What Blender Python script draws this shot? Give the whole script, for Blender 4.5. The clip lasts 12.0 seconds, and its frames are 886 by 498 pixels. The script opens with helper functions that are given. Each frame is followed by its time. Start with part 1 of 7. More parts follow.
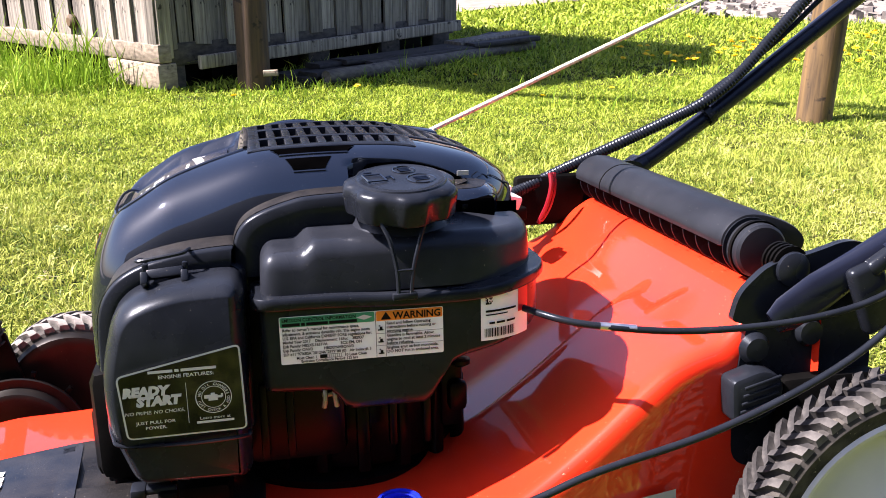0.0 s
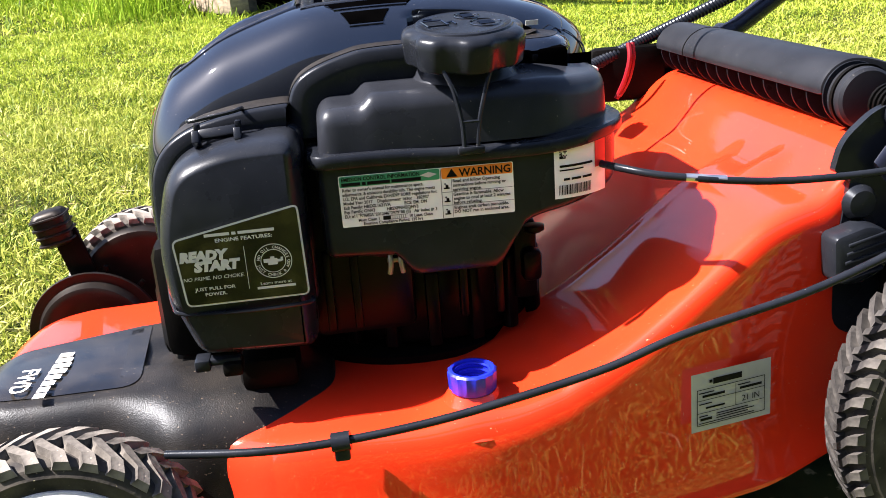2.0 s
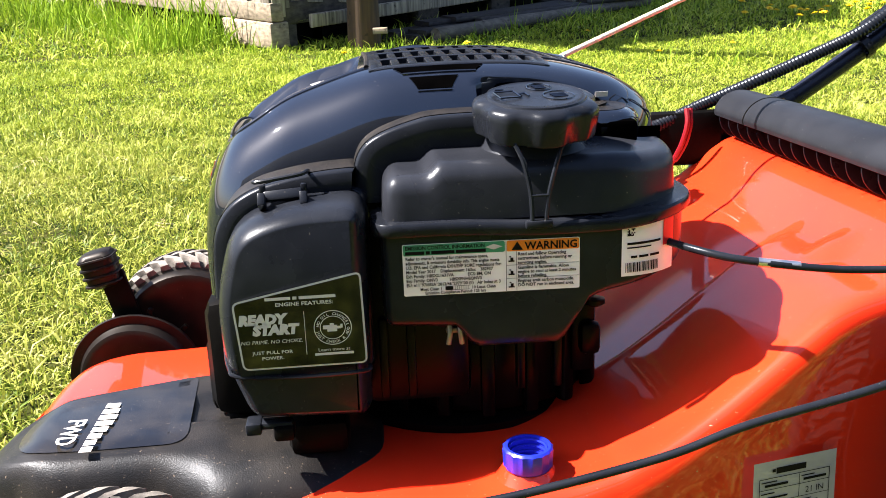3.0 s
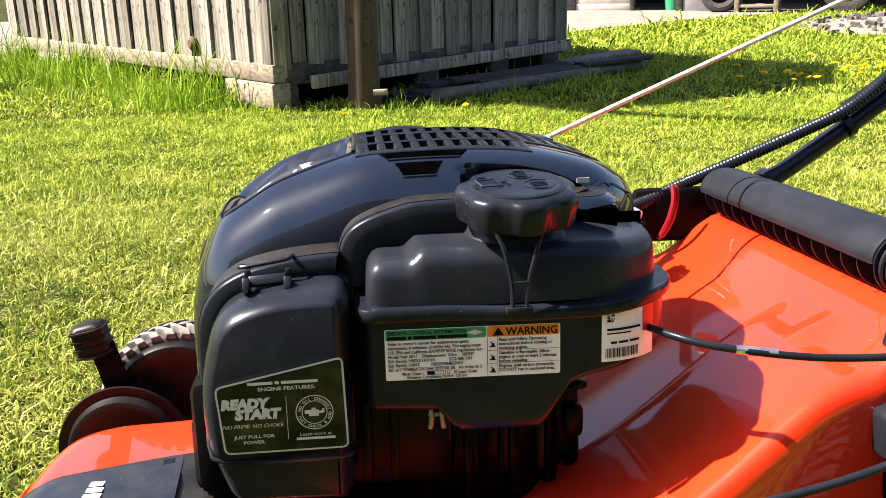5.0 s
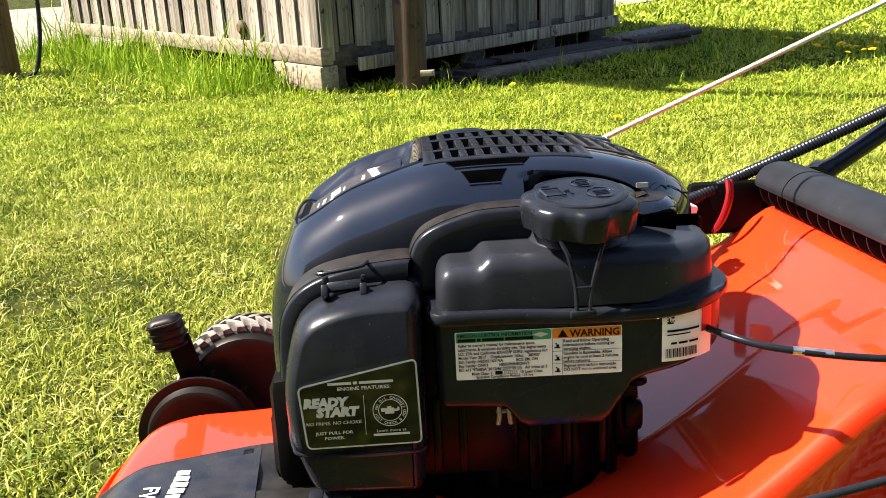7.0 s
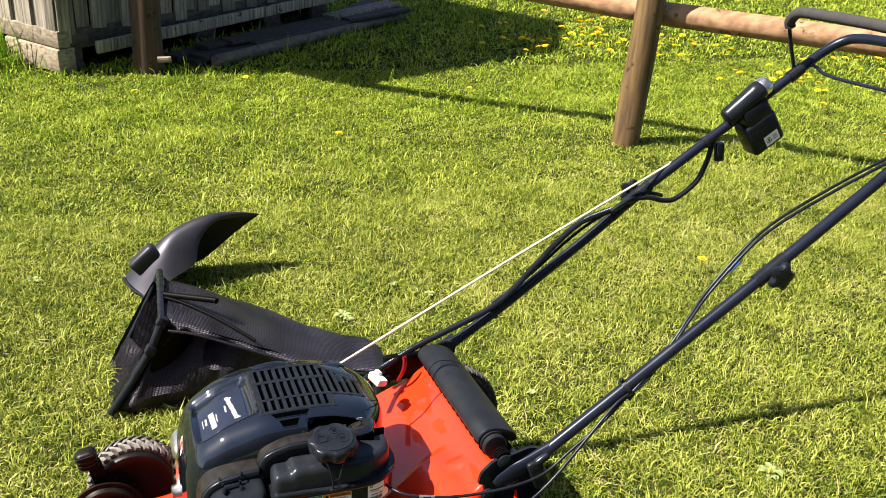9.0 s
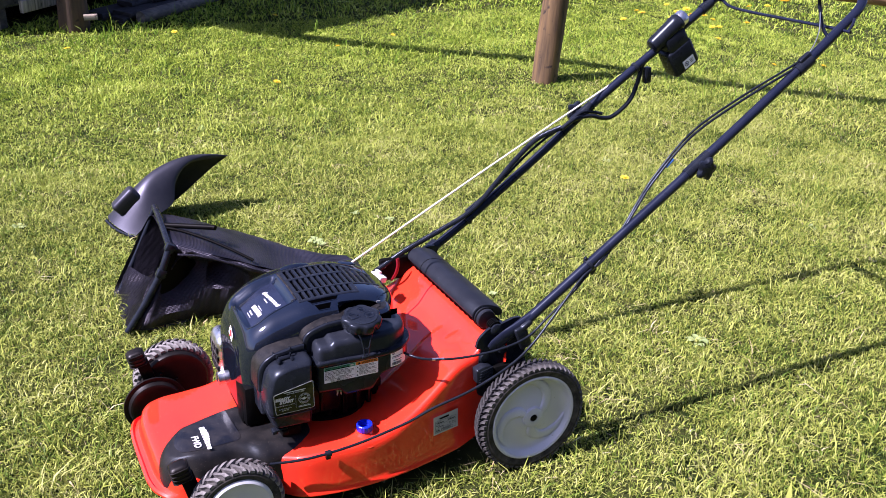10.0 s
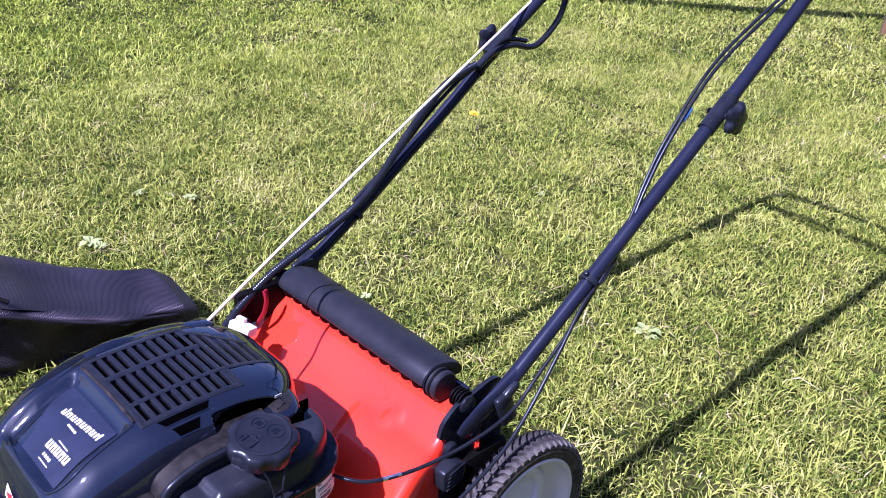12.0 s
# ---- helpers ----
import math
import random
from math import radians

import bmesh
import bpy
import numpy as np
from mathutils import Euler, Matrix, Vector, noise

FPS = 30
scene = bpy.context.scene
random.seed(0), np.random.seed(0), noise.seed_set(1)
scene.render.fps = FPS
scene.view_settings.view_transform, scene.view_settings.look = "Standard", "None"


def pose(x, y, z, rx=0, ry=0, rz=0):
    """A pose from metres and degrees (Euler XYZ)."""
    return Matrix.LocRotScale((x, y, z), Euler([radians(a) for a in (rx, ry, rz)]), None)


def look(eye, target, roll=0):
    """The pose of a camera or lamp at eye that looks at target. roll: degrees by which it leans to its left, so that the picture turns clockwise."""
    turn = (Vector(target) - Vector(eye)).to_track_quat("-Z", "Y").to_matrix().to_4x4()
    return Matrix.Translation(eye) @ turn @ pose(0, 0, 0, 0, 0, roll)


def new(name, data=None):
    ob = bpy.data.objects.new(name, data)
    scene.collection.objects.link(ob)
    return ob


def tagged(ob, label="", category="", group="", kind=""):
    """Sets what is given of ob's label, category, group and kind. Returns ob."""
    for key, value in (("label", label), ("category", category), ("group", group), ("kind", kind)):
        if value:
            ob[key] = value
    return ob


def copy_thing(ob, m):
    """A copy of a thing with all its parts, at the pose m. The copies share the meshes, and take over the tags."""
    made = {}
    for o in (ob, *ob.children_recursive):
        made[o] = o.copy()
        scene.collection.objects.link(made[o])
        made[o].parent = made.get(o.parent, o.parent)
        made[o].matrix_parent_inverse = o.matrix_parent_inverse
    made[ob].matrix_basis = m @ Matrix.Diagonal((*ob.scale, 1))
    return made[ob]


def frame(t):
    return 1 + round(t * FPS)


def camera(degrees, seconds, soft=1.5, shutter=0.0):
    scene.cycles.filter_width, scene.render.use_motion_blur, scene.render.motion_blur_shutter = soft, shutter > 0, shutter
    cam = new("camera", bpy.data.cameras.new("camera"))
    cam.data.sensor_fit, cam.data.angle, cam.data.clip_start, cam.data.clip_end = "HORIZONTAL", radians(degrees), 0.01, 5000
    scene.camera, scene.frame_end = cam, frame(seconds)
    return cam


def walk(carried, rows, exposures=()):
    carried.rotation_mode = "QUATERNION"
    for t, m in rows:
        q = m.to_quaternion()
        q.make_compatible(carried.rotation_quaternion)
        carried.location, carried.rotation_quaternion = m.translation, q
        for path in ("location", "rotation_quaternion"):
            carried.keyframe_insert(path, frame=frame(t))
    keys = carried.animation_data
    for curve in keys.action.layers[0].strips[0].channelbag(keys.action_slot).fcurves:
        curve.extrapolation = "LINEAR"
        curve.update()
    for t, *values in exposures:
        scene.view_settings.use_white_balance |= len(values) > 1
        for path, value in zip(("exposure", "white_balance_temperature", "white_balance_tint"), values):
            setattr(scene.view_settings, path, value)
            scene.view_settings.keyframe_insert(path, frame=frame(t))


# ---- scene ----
# The lawn falls away from the camera: the mower's own axes lean by this bank.
BANK = 4.5
SLOPE = pose(0, 0, 0, -BANK, 0, 0)
cam = camera(51.5, 12.0, soft=0.9)
EXPOSURES = [(0.0, 2.16, 6700, 27), (1.0, 2.29, 6850, 23), (3.2, 2.31, 7100, 18), (4.8, 2.11, 7300, 18), (6.7, 2.14, 7600, 17), (8.5, 1.55, 7900, 8), (9.5, 1.52, 6450, 26), (10.5, 1.52, 5520, 50), (12.0, 1.50, 5330, 53)]
PATH = [
    (0, (-0.14, -0.955, 0.609), (0.258, 0.942, 0.116), -1.1),
    (0.5, (-0.156, -0.92, 0.576), (0.04, 1.015, 0.112), 0.8),
    (1, (-0.143, -0.913, 0.556), (-0.01, 1.018, 0.048), 0.7),
    (1.5, (-0.135, -0.91, 0.561), (0.076, 1.019, 0.077), -0.0),
    (2, (-0.128, -0.922, 0.54), (0.087, 0.962, -0.097), -4.2),
    (2.5, (-0.143, -0.895, 0.559), (0.028, 1.007, -0.038), -2.6),
    (3, (-0.154, -0.898, 0.564), (0.016, 1.014, 0.003), -2.0),
    (3.2, (-0.15, -0.895, 0.565), (-0.002, 1.022, 0.015), -1.9),
    (4.8, (-0.157, -0.859, 0.572), (0.036, 1.08, 0.119), -1.3),
    (5, (-0.14, -0.904, 0.588), (0.036, 1.038, 0.145), -1.6),
    (5.5, (-0.151, -0.911, 0.589), (-0.017, 1.031, 0.129), -2.1),
    (6, (-0.157, -0.911, 0.587), (-0.061, 1.031, 0.116), -2.4),
    (6.5, (-0.159, -0.912, 0.59), (-0.09, 1.029, 0.111), -2.5),
    (6.7, (-0.158, -0.92, 0.593), (-0.097, 1.021, 0.113), -2.8),
    (8.3, (-0.235, -1.267, 1.119), (0.173, 0.583, 0.478), 0.8),
    (8.5, (-0.264, -1.398, 1.242), (0.233, 0.42, 0.571), 1.8),
    (9, (-0.36, -1.683, 1.446), (0.292, 0.067, 0.73), 2.2),
    (9.5, (-0.574, -1.934, 1.506), (0.255, -0.278, 0.75), 1.7),
    (10, (-0.714, -1.993, 1.49), (0.114, -0.359, 0.685), 1.5),
    (10.5, (-0.809, -1.769, 1.434), (0.048, -0.164, 0.603), 0.0),
    (11, (-0.824, -1.555, 1.403), (0.111, -0.002, 0.557), -1.2),
    (11.5, (-0.792, -1.274, 1.354), (0.313, 0.13, 0.455), 0.1),
    (12, (-0.524, -1.033, 1.271), (0.718, 0.221, 0.33), 3.5),
]
walk(cam, [(t, SLOPE @ look(eye, target, roll)) for t, eye, target, roll in PATH], EXPOSURES)

# ---- world and sun ----
world = bpy.data.worlds.new("sky")
scene.world = world
world.use_nodes = True
wn = world.node_tree.nodes
wl = world.node_tree.links
sky = wn.new("ShaderNodeTexSky")
sky.sky_type, sky.sun_disc = "NISHITA", False
sky.sun_elevation, sky.sun_rotation = radians(50), radians(-92)
sky.air_density, sky.dust_density, sky.ozone_density = 1.0, 1.6, 4.0
wl.new(sky.outputs[0], wn["Background"].inputs[0])
wn["Background"].inputs[1].default_value = 0.064
sun = new("sun", bpy.data.lights.new("sun", "SUN"))
sun.data.energy, sun.data.angle, sun.data.color = 5.5, radians(0.55), (1.0, 0.955, 0.88)
sun.matrix_world = look((-8, 0.8, 10), (0.2, 0, 0))


# ---- materials ----
def material(name, base, second=None, scale=30.0, rough=0.5, metal=0.0, bump=0.0, bump_scale=200.0, coat=0.0,
             detail=4.0, spread=(0.35, 0.65), rough_var=0.0, island=0.0, stretch=(1, 1, 1), spec=0.5, specks=None):
    """A principled surface: two colours mixed by noise, a fine bump, roughness that varies, and optional specks of dust."""
    m = bpy.data.materials.new(name)
    m.use_nodes = True
    n, l = m.node_tree.nodes, m.node_tree.links
    p = n["Principled BSDF"]
    p.inputs["Roughness"].default_value = rough
    p.inputs["Metallic"].default_value = metal
    p.inputs["Specular IOR Level"].default_value = spec
    p.inputs["Coat Weight"].default_value = coat
    p.inputs["Coat Roughness"].default_value = 0.04
    co = n.new("ShaderNodeTexCoord")
    mp = n.new("ShaderNodeMapping")
    mp.inputs["Scale"].default_value = stretch
    l.new(co.outputs["Object"], mp.inputs["Vector"])
    tex = n.new("ShaderNodeTexNoise")
    tex.inputs["Scale"].default_value, tex.inputs["Detail"].default_value = scale, detail
    l.new(mp.outputs[0], tex.inputs["Vector"])
    ramp = n.new("ShaderNodeValToRGB")
    ramp.color_ramp.elements[0].position, ramp.color_ramp.elements[1].position = spread
    ramp.color_ramp.elements[0].color = (*base, 1)
    ramp.color_ramp.elements[1].color = (*(second or base), 1)
    l.new(tex.outputs[0], ramp.inputs[0])
    out = ramp.outputs[0]
    if island:
        info = n.new("ShaderNodeObjectInfo" if island > 0 else "ShaderNodeNewGeometry")
        hsv = n.new("ShaderNodeHueSaturation")
        mr = n.new("ShaderNodeMapRange")
        mr.inputs["To Min"].default_value, mr.inputs["To Max"].default_value = 1 - abs(island), 1 + abs(island)
        l.new(info.outputs["Random" if island > 0 else "Random Per Island"], mr.inputs["Value"])
        l.new(mr.outputs[0], hsv.inputs["Value"])
        l.new(out, hsv.inputs["Color"])
        out = hsv.outputs[0]
    if specks:
        color, amount, size = specks
        sp = n.new("ShaderNodeTexNoise")
        sp.inputs["Scale"].default_value, sp.inputs["Detail"].default_value = size, 6
        l.new(co.outputs["Object"], sp.inputs["Vector"])
        mr = n.new("ShaderNodeMapRange")
        mr.inputs["From Min"].default_value, mr.inputs["From Max"].default_value = 0.72 - amount, 0.76 - amount * 0.6
        l.new(sp.outputs[0], mr.inputs["Value"])
        mix = n.new("ShaderNodeMix")
        mix.data_type = "RGBA"
        mix.inputs["B"].default_value = (*color, 1)
        l.new(mr.outputs[0], mix.inputs["Factor"])
        l.new(out, mix.inputs["A"])
        out = mix.outputs["Result"]
    l.new(out, p.inputs["Base Color"])
    if rough_var:
        t2 = n.new("ShaderNodeTexNoise")
        t2.inputs["Scale"].default_value, t2.inputs["Detail"].default_value = scale * 0.6, 5
        l.new(co.outputs["Object"], t2.inputs["Vector"])
        mr = n.new("ShaderNodeMapRange")
        mr.inputs["From Min"].default_value, mr.inputs["From Max"].default_value = 0.3, 0.7
        mr.inputs["To Min"].default_value, mr.inputs["To Max"].default_value = max(0.02, rough - rough_var), rough + rough_var
        l.new(t2.outputs[0], mr.inputs["Value"])
        l.new(mr.outputs[0], p.inputs["Roughness"])
    if bump:
        t3 = n.new("ShaderNodeTexNoise")
        t3.inputs["Scale"].default_value, t3.inputs["Detail"].default_value = bump_scale, 3
        l.new(mp.outputs[0], t3.inputs["Vector"])
        b = n.new("ShaderNodeBump")
        b.inputs["Strength"].default_value, b.inputs["Distance"].default_value = bump, 0.002
        l.new(t3.outputs[0], b.inputs["Height"])
        l.new(b.outputs[0], p.inputs["Normal"])
    return m


def leaf_material(name, stops, scale, rough=0.5, through_light=0.22, dark=0.55):
    """Thin green blades: colour by patch of lawn and by blade, light passing through."""
    m = bpy.data.materials.new(name)
    m.use_nodes = True
    n, l = m.node_tree.nodes, m.node_tree.links
    geo = n.new("ShaderNodeNewGeometry")
    tex = n.new("ShaderNodeTexNoise")
    tex.inputs["Scale"].default_value, tex.inputs["Detail"].default_value = scale, 5
    l.new(geo.outputs["Position"], tex.inputs["Vector"])
    add = n.new("ShaderNodeMath")
    add.operation = "MULTIPLY_ADD"
    add.inputs[1].default_value, add.inputs[2].default_value = 0.58, -0.19
    l.new(geo.outputs["Random Per Island"], add.inputs[0])
    mixv = n.new("ShaderNodeMath")
    mixv.operation = "MULTIPLY_ADD"
    mixv.inputs[1].default_value = 0.8
    l.new(tex.outputs[0], mixv.inputs[0])
    l.new(add.outputs[0], mixv.inputs[2])
    ramp = n.new("ShaderNodeValToRGB")
    r = ramp.color_ramp
    r.elements[0].position, r.elements[0].color = stops[0][0], (*stops[0][1], 1)
    r.elements[1].position, r.elements[1].color = stops[-1][0], (*stops[-1][1], 1)
    for at, c in stops[1:-1]:
        r.elements.new(at).color = (*c, 1)
    l.new(mixv.outputs[0], ramp.inputs[0])
    # lusher growth towards the fence and the shed
    xyz = n.new("ShaderNodeSeparateXYZ")
    l.new(geo.outputs["Position"], xyz.inputs[0])
    lush = n.new("ShaderNodeMapRange")
    lush.inputs["From Min"].default_value, lush.inputs["From Max"].default_value = 1.8, 4.2
    l.new(xyz.outputs["Y"], lush.inputs["Value"])
    tint = n.new("ShaderNodeMix")
    tint.data_type, tint.blend_type = "RGBA", "MULTIPLY"
    l.new(lush.outputs[0], tint.inputs["Factor"])
    l.new(ramp.outputs[0], tint.inputs[6])
    tint.inputs[7].default_value = (1.06, 1.2, 0.72, 1)
    p = n["Principled BSDF"]
    p.inputs["Roughness"].default_value = rough
    p.inputs["Specular IOR Level"].default_value = 0.15
    l.new(tint.outputs[2], p.inputs["Base Color"])
    tr = n.new("ShaderNodeBsdfTranslucent")
    l.new(tint.outputs[2], tr.inputs[0])
    mx = n.new("ShaderNodeMixShader")
    mx.inputs[0].default_value = through_light
    l.new(p.outputs[0], mx.inputs[1])
    l.new(tr.outputs[0], mx.inputs[2])
    l.new(mx.outputs[0], n["Material Output"].inputs[0])
    return m


RED = material("red_paint", (0.72, 0.032, 0.009), (0.64, 0.026, 0.009), 6, rough=0.35, spec=0.08, coat=1.0, rough_var=0.05, bump=0.004, bump_scale=60,
               specks=((0.45, 0.3, 0.2), 0.02, 500))
GLOSS_BLACK = material("gloss_black_plastic", (0.0034, 0.0050, 0.0092), (0.0050, 0.0070, 0.0120), 20, rough=0.035, spec=1.0, rough_var=0.015, bump=0.004, bump_scale=45,
                       specks=((0.12, 0.12, 0.12), 0.012, 700))
BLACK = material("black_plastic", (0.0064, 0.0080, 0.0115), (0.0098, 0.0120, 0.0165), 40, rough=0.27, spec=0.2, rough_var=0.06, bump=0.05, bump_scale=900,
                 specks=((0.12, 0.115, 0.1), 0.012, 600))
DUSTY = material("dusty_black_plastic", (0.004, 0.004, 0.0045), (0.026, 0.023, 0.019), 60, rough=0.5, spec=0.14, bump=0.2, bump_scale=700,
                 specks=((0.14, 0.125, 0.1), 0.035, 500))
DUST_FILM = material("brown_dust", (0.0045, 0.0045, 0.0047), (0.0145, 0.0132, 0.0120), 70, rough=0.42, spec=0.3, bump=0.2, bump_scale=700,
                     specks=((0.09, 0.078, 0.06), 0.06, 420))
# engine castings, with the deep shade under the tank put into their colour
CASTING = material("shaded_engine_casting", (0.0016, 0.0016, 0.0018), (0.003, 0.003, 0.0032), 30, rough=0.32, spec=0.09, bump=0.05, bump_scale=300)
GUARD = material("satin_black_plastic", (0.004, 0.0036, 0.0036), (0.008, 0.0066, 0.006), 40, rough=0.42, spec=0.16, rough_var=0.08, bump=0.04, bump_scale=300,
                 specks=((0.08, 0.06, 0.05), 0.02, 400))
# near black for dark parts, and for shade painted into gaps and openings
DARK = material("dark_part_and_shade_black", (0.0015, 0.0015, 0.0015), (0.003, 0.003, 0.003), 30, rough=0.5, spec=0.05, bump=0.1, bump_scale=300)
# lightless black that paints shade into the hood's openings
SHADE_BLACK = material("painted_hollow_shade", (0.0004, 0.0004, 0.0005), (0.0008, 0.0008, 0.0009), 30, rough=0.8, spec=0.0)
TANK_PLASTIC = material("dull_black_tank_plastic", (0.0100, 0.0120, 0.0165), (0.0150, 0.0176, 0.0235), 34, rough=0.31, spec=0.2, rough_var=0.06, bump=0.06, bump_scale=850,
                        specks=((0.13, 0.125, 0.11), 0.022, 560))
TUBE = material("dark_blue_black_tube", (0.006, 0.008, 0.017), (0.009, 0.011, 0.021), 15, spec=0.3, rough=0.27, rough_var=0.06)
REAR_LUG = material("rear_tyre_tread", (0.022, 0.022, 0.023), (0.085, 0.082, 0.078), 50, spec=0.25, rough=0.7, bump=0.3, bump_scale=250, island=0.2,
                    specks=((0.14, 0.13, 0.115), 0.04, 260))
LUG = material("dusty_tyre_tread", (0.05, 0.048, 0.046), (0.19, 0.182, 0.17), 50, spec=0.2, rough=0.8, bump=0.3, bump_scale=250, island=0.08,
               specks=((0.3, 0.28, 0.25), 0.04, 260))
RUBBER = material("tyre_rubber", (0.012, 0.012, 0.013), (0.05, 0.047, 0.042), 45, spec=0.2, rough=0.75, bump=0.3, bump_scale=250,
                  specks=((0.2, 0.18, 0.14), 0.05, 260))
FOAM = material("black_foam", (0.02, 0.02, 0.022), (0.028, 0.028, 0.03), 60, rough=0.9, bump=0.3, bump_scale=500)
RIM = material("white_plastic", (0.5, 0.52, 0.54), (0.44, 0.46, 0.49), 12, rough=0.4, rough_var=0.08, specks=((0.3, 0.28, 0.24), 0.03, 120))
STEEL = material("bright_steel", (0.75, 0.75, 0.75), (0.6, 0.59, 0.57), 80, rough=0.32, metal=1.0, rough_var=0.1)
DULL_STEEL = material("dull_steel", (0.3, 0.29, 0.27), (0.2, 0.19, 0.18), 80, rough=0.45, metal=1.0, rough_var=0.1)
WHITE = material("white_label", (0.84, 0.84, 0.83), (0.8, 0.8, 0.79), 20, rough=0.35)
SILVER_LABEL = material("silver_label", (0.38, 0.39, 0.38), (0.32, 0.33, 0.32), 30, rough=0.35)
GREEN = material("green_print", (0.02, 0.25, 0.13), None, 20, rough=0.35)
ORANGE = material("orange_print", (0.75, 0.2, 0.015), None, 20, rough=0.35)
RED_PRINT = material("red_print", (0.6, 0.02, 0.02), None, 20, rough=0.35)
INK = material("black_ink", (0.006, 0.006, 0.006), None, 20, rough=0.5, spec=0.08)
ROLLER = material("matte_black_plastic", (0.0085, 0.0098, 0.013), (0.013, 0.0148, 0.019), 25, rough=0.45, spec=0.14, bump=0.03, bump_scale=300,
                  specks=((0.1, 0.1, 0.1), 0.01, 300))
GREY_PRINT = material("grey_print", (0.5, 0.51, 0.5), None, 20, rough=0.4)
DECAL = material("blue_grey_decal", (0.012, 0.016, 0.032), (0.009, 0.012, 0.024), 25, rough=0.22, spec=0.5)
COVER_PLASTIC = material("dusty_cover_plastic", (0.0045, 0.0046, 0.005), (0.0135, 0.0126, 0.012), 26, rough=0.40, spec=0.2, bump=0.2, bump_scale=800, specks=((0.12, 0.1, 0.08), 0.06, 420))
DUSTY_GLOSS = material("dusty_gloss_plastic", (0.005, 0.005, 0.0058), (0.016, 0.0145, 0.013), 30, rough=0.2, spec=0.55, specks=((0.16, 0.14, 0.11), 0.03, 420))
BLACK_FILM = material("black_gloss_label", (0.003, 0.0035, 0.003), (0.005, 0.0055, 0.0045), 30, rough=0.08, spec=0.35)
BLUE = material("blue_plastic", (0.006, 0.02, 0.48), (0.005, 0.016, 0.38), 60, rough=0.35)
WIRE_RED = material("red_wire", (0.16, 0.004, 0.010), None, 20, rough=0.4)
ROPE = material("white_rope", (0.72, 0.7, 0.6), (0.5, 0.48, 0.4), 300, rough=0.8, bump=0.6, bump_scale=900, stretch=(1, 1, 1))
FOAM_WHITE = material("white_foam", (0.72, 0.72, 0.7), (0.65, 0.65, 0.62), 100, rough=0.8, bump=0.2)
CLEAR_BLUE = material("blue_tape", (0.05, 0.2, 0.6), None, 20, rough=0.4)


for plastic in (GLOSS_BLACK, BLACK, TUBE, ROLLER, COVER_PLASTIC, DUSTY_GLOSS, TANK_PLASTIC):
    # bluish specular tint paints the blue of the sky into the reflections
    plastic.node_tree.nodes["Principled BSDF"].inputs["Specular Tint"].default_value = (0.74, 0.86, 1.0, 1)


def wood_material(name, light, dark, rough=0.8, grain=(14, 14, 0.9), bump=0.6, island=0.18):
    return material(name, dark, light, 3.2, rough=rough, bump=bump, bump_scale=11, detail=8, spread=(0.3, 0.68), island=island, stretch=grain,
                    specks=(tuple(0.3 * c for c in dark), 0.1, 16))


OLD_WOOD = wood_material("weathered_grey_wood", (0.30, 0.275, 0.23), (0.045, 0.04, 0.034), bump=0.9, island=0.42)
GREY_LOG = wood_material("grey_log_wood", (0.15, 0.135, 0.115), (0.05, 0.045, 0.038), grain=(1.0, 9, 12))
SILL_WOOD = wood_material("pale_weathered_timber", (0.28, 0.235, 0.175), (0.11, 0.09, 0.065), grain=(1.4, 9, 14))
POST_WOOD = wood_material("brown_post_wood", (0.125, 0.076, 0.027), (0.03, 0.018, 0.008), grain=(12, 12, 1.0))
DARK_POST = wood_material("dark_post_wood", (0.075, 0.043, 0.02), (0.025, 0.015, 0.008), grain=(12, 12, 1.0))
RAIL_WOOD = wood_material("peeled_log", (0.36, 0.215, 0.12), (0.15, 0.078, 0.04), grain=(0.9, 7, 7), bump=0.5)
# plank wood blackened so that its colour carries the shade beside the shed
HEAP_WOOD = wood_material("shade_black_plank_wood", (0.026, 0.024, 0.026), (0.007, 0.0066, 0.007), grain=(1.0, 9, 12))
# dark timber; under the shed's shaded wall its colour carries the shade
DARK_WOOD = wood_material("dark_plank_wood", (0.07, 0.062, 0.054), (0.02, 0.018, 0.016), grain=(1.0, 9, 12))
GRASS = leaf_material("grass_blade", [(0.06, (0.012, 0.03, 0.004)), (0.30, (0.09, 0.15, 0.014)), (0.52, (0.27, 0.31, 0.05)),
                                      (0.72, (0.32, 0.355, 0.078)), (0.92, (0.39, 0.395, 0.15))], 3.4)
STRAW = leaf_material("dry_straw", [(0.1, (0.25, 0.2, 0.09)), (0.5, (0.4, 0.34, 0.18)), (0.9, (0.55, 0.5, 0.32))], 3.0)
LONG_GRASS = leaf_material("long_grass_blade", [(0.1, (0.05, 0.10, 0.01)), (0.4, (0.13, 0.22, 0.02)), (0.7, (0.25, 0.33, 0.05)),
                                                (0.95, (0.42, 0.38, 0.16))], 1.2)
CHUTE_PLASTIC = material("worn_black_plastic", (0.010, 0.0106, 0.0125), (0.017, 0.0178, 0.0205), 14, rough=0.42, spec=0.4, rough_var=0.08, bump=0.06, bump_scale=500)
CHUTE_PLASTIC.node_tree.nodes["Principled BSDF"].inputs["Specular Tint"].default_value = (0.74, 0.76, 1.0, 1)
WEED = leaf_material("weed_leaf", [(0.1, (0.14, 0.2, 0.06)), (0.5, (0.25, 0.32, 0.12)), (0.9, (0.36, 0.4, 0.2))], 8.0)
PETAL = material("dandelion_petal", (0.8, 0.62, 0.015), (0.78, 0.52, 0.01), 200, rough=0.6)
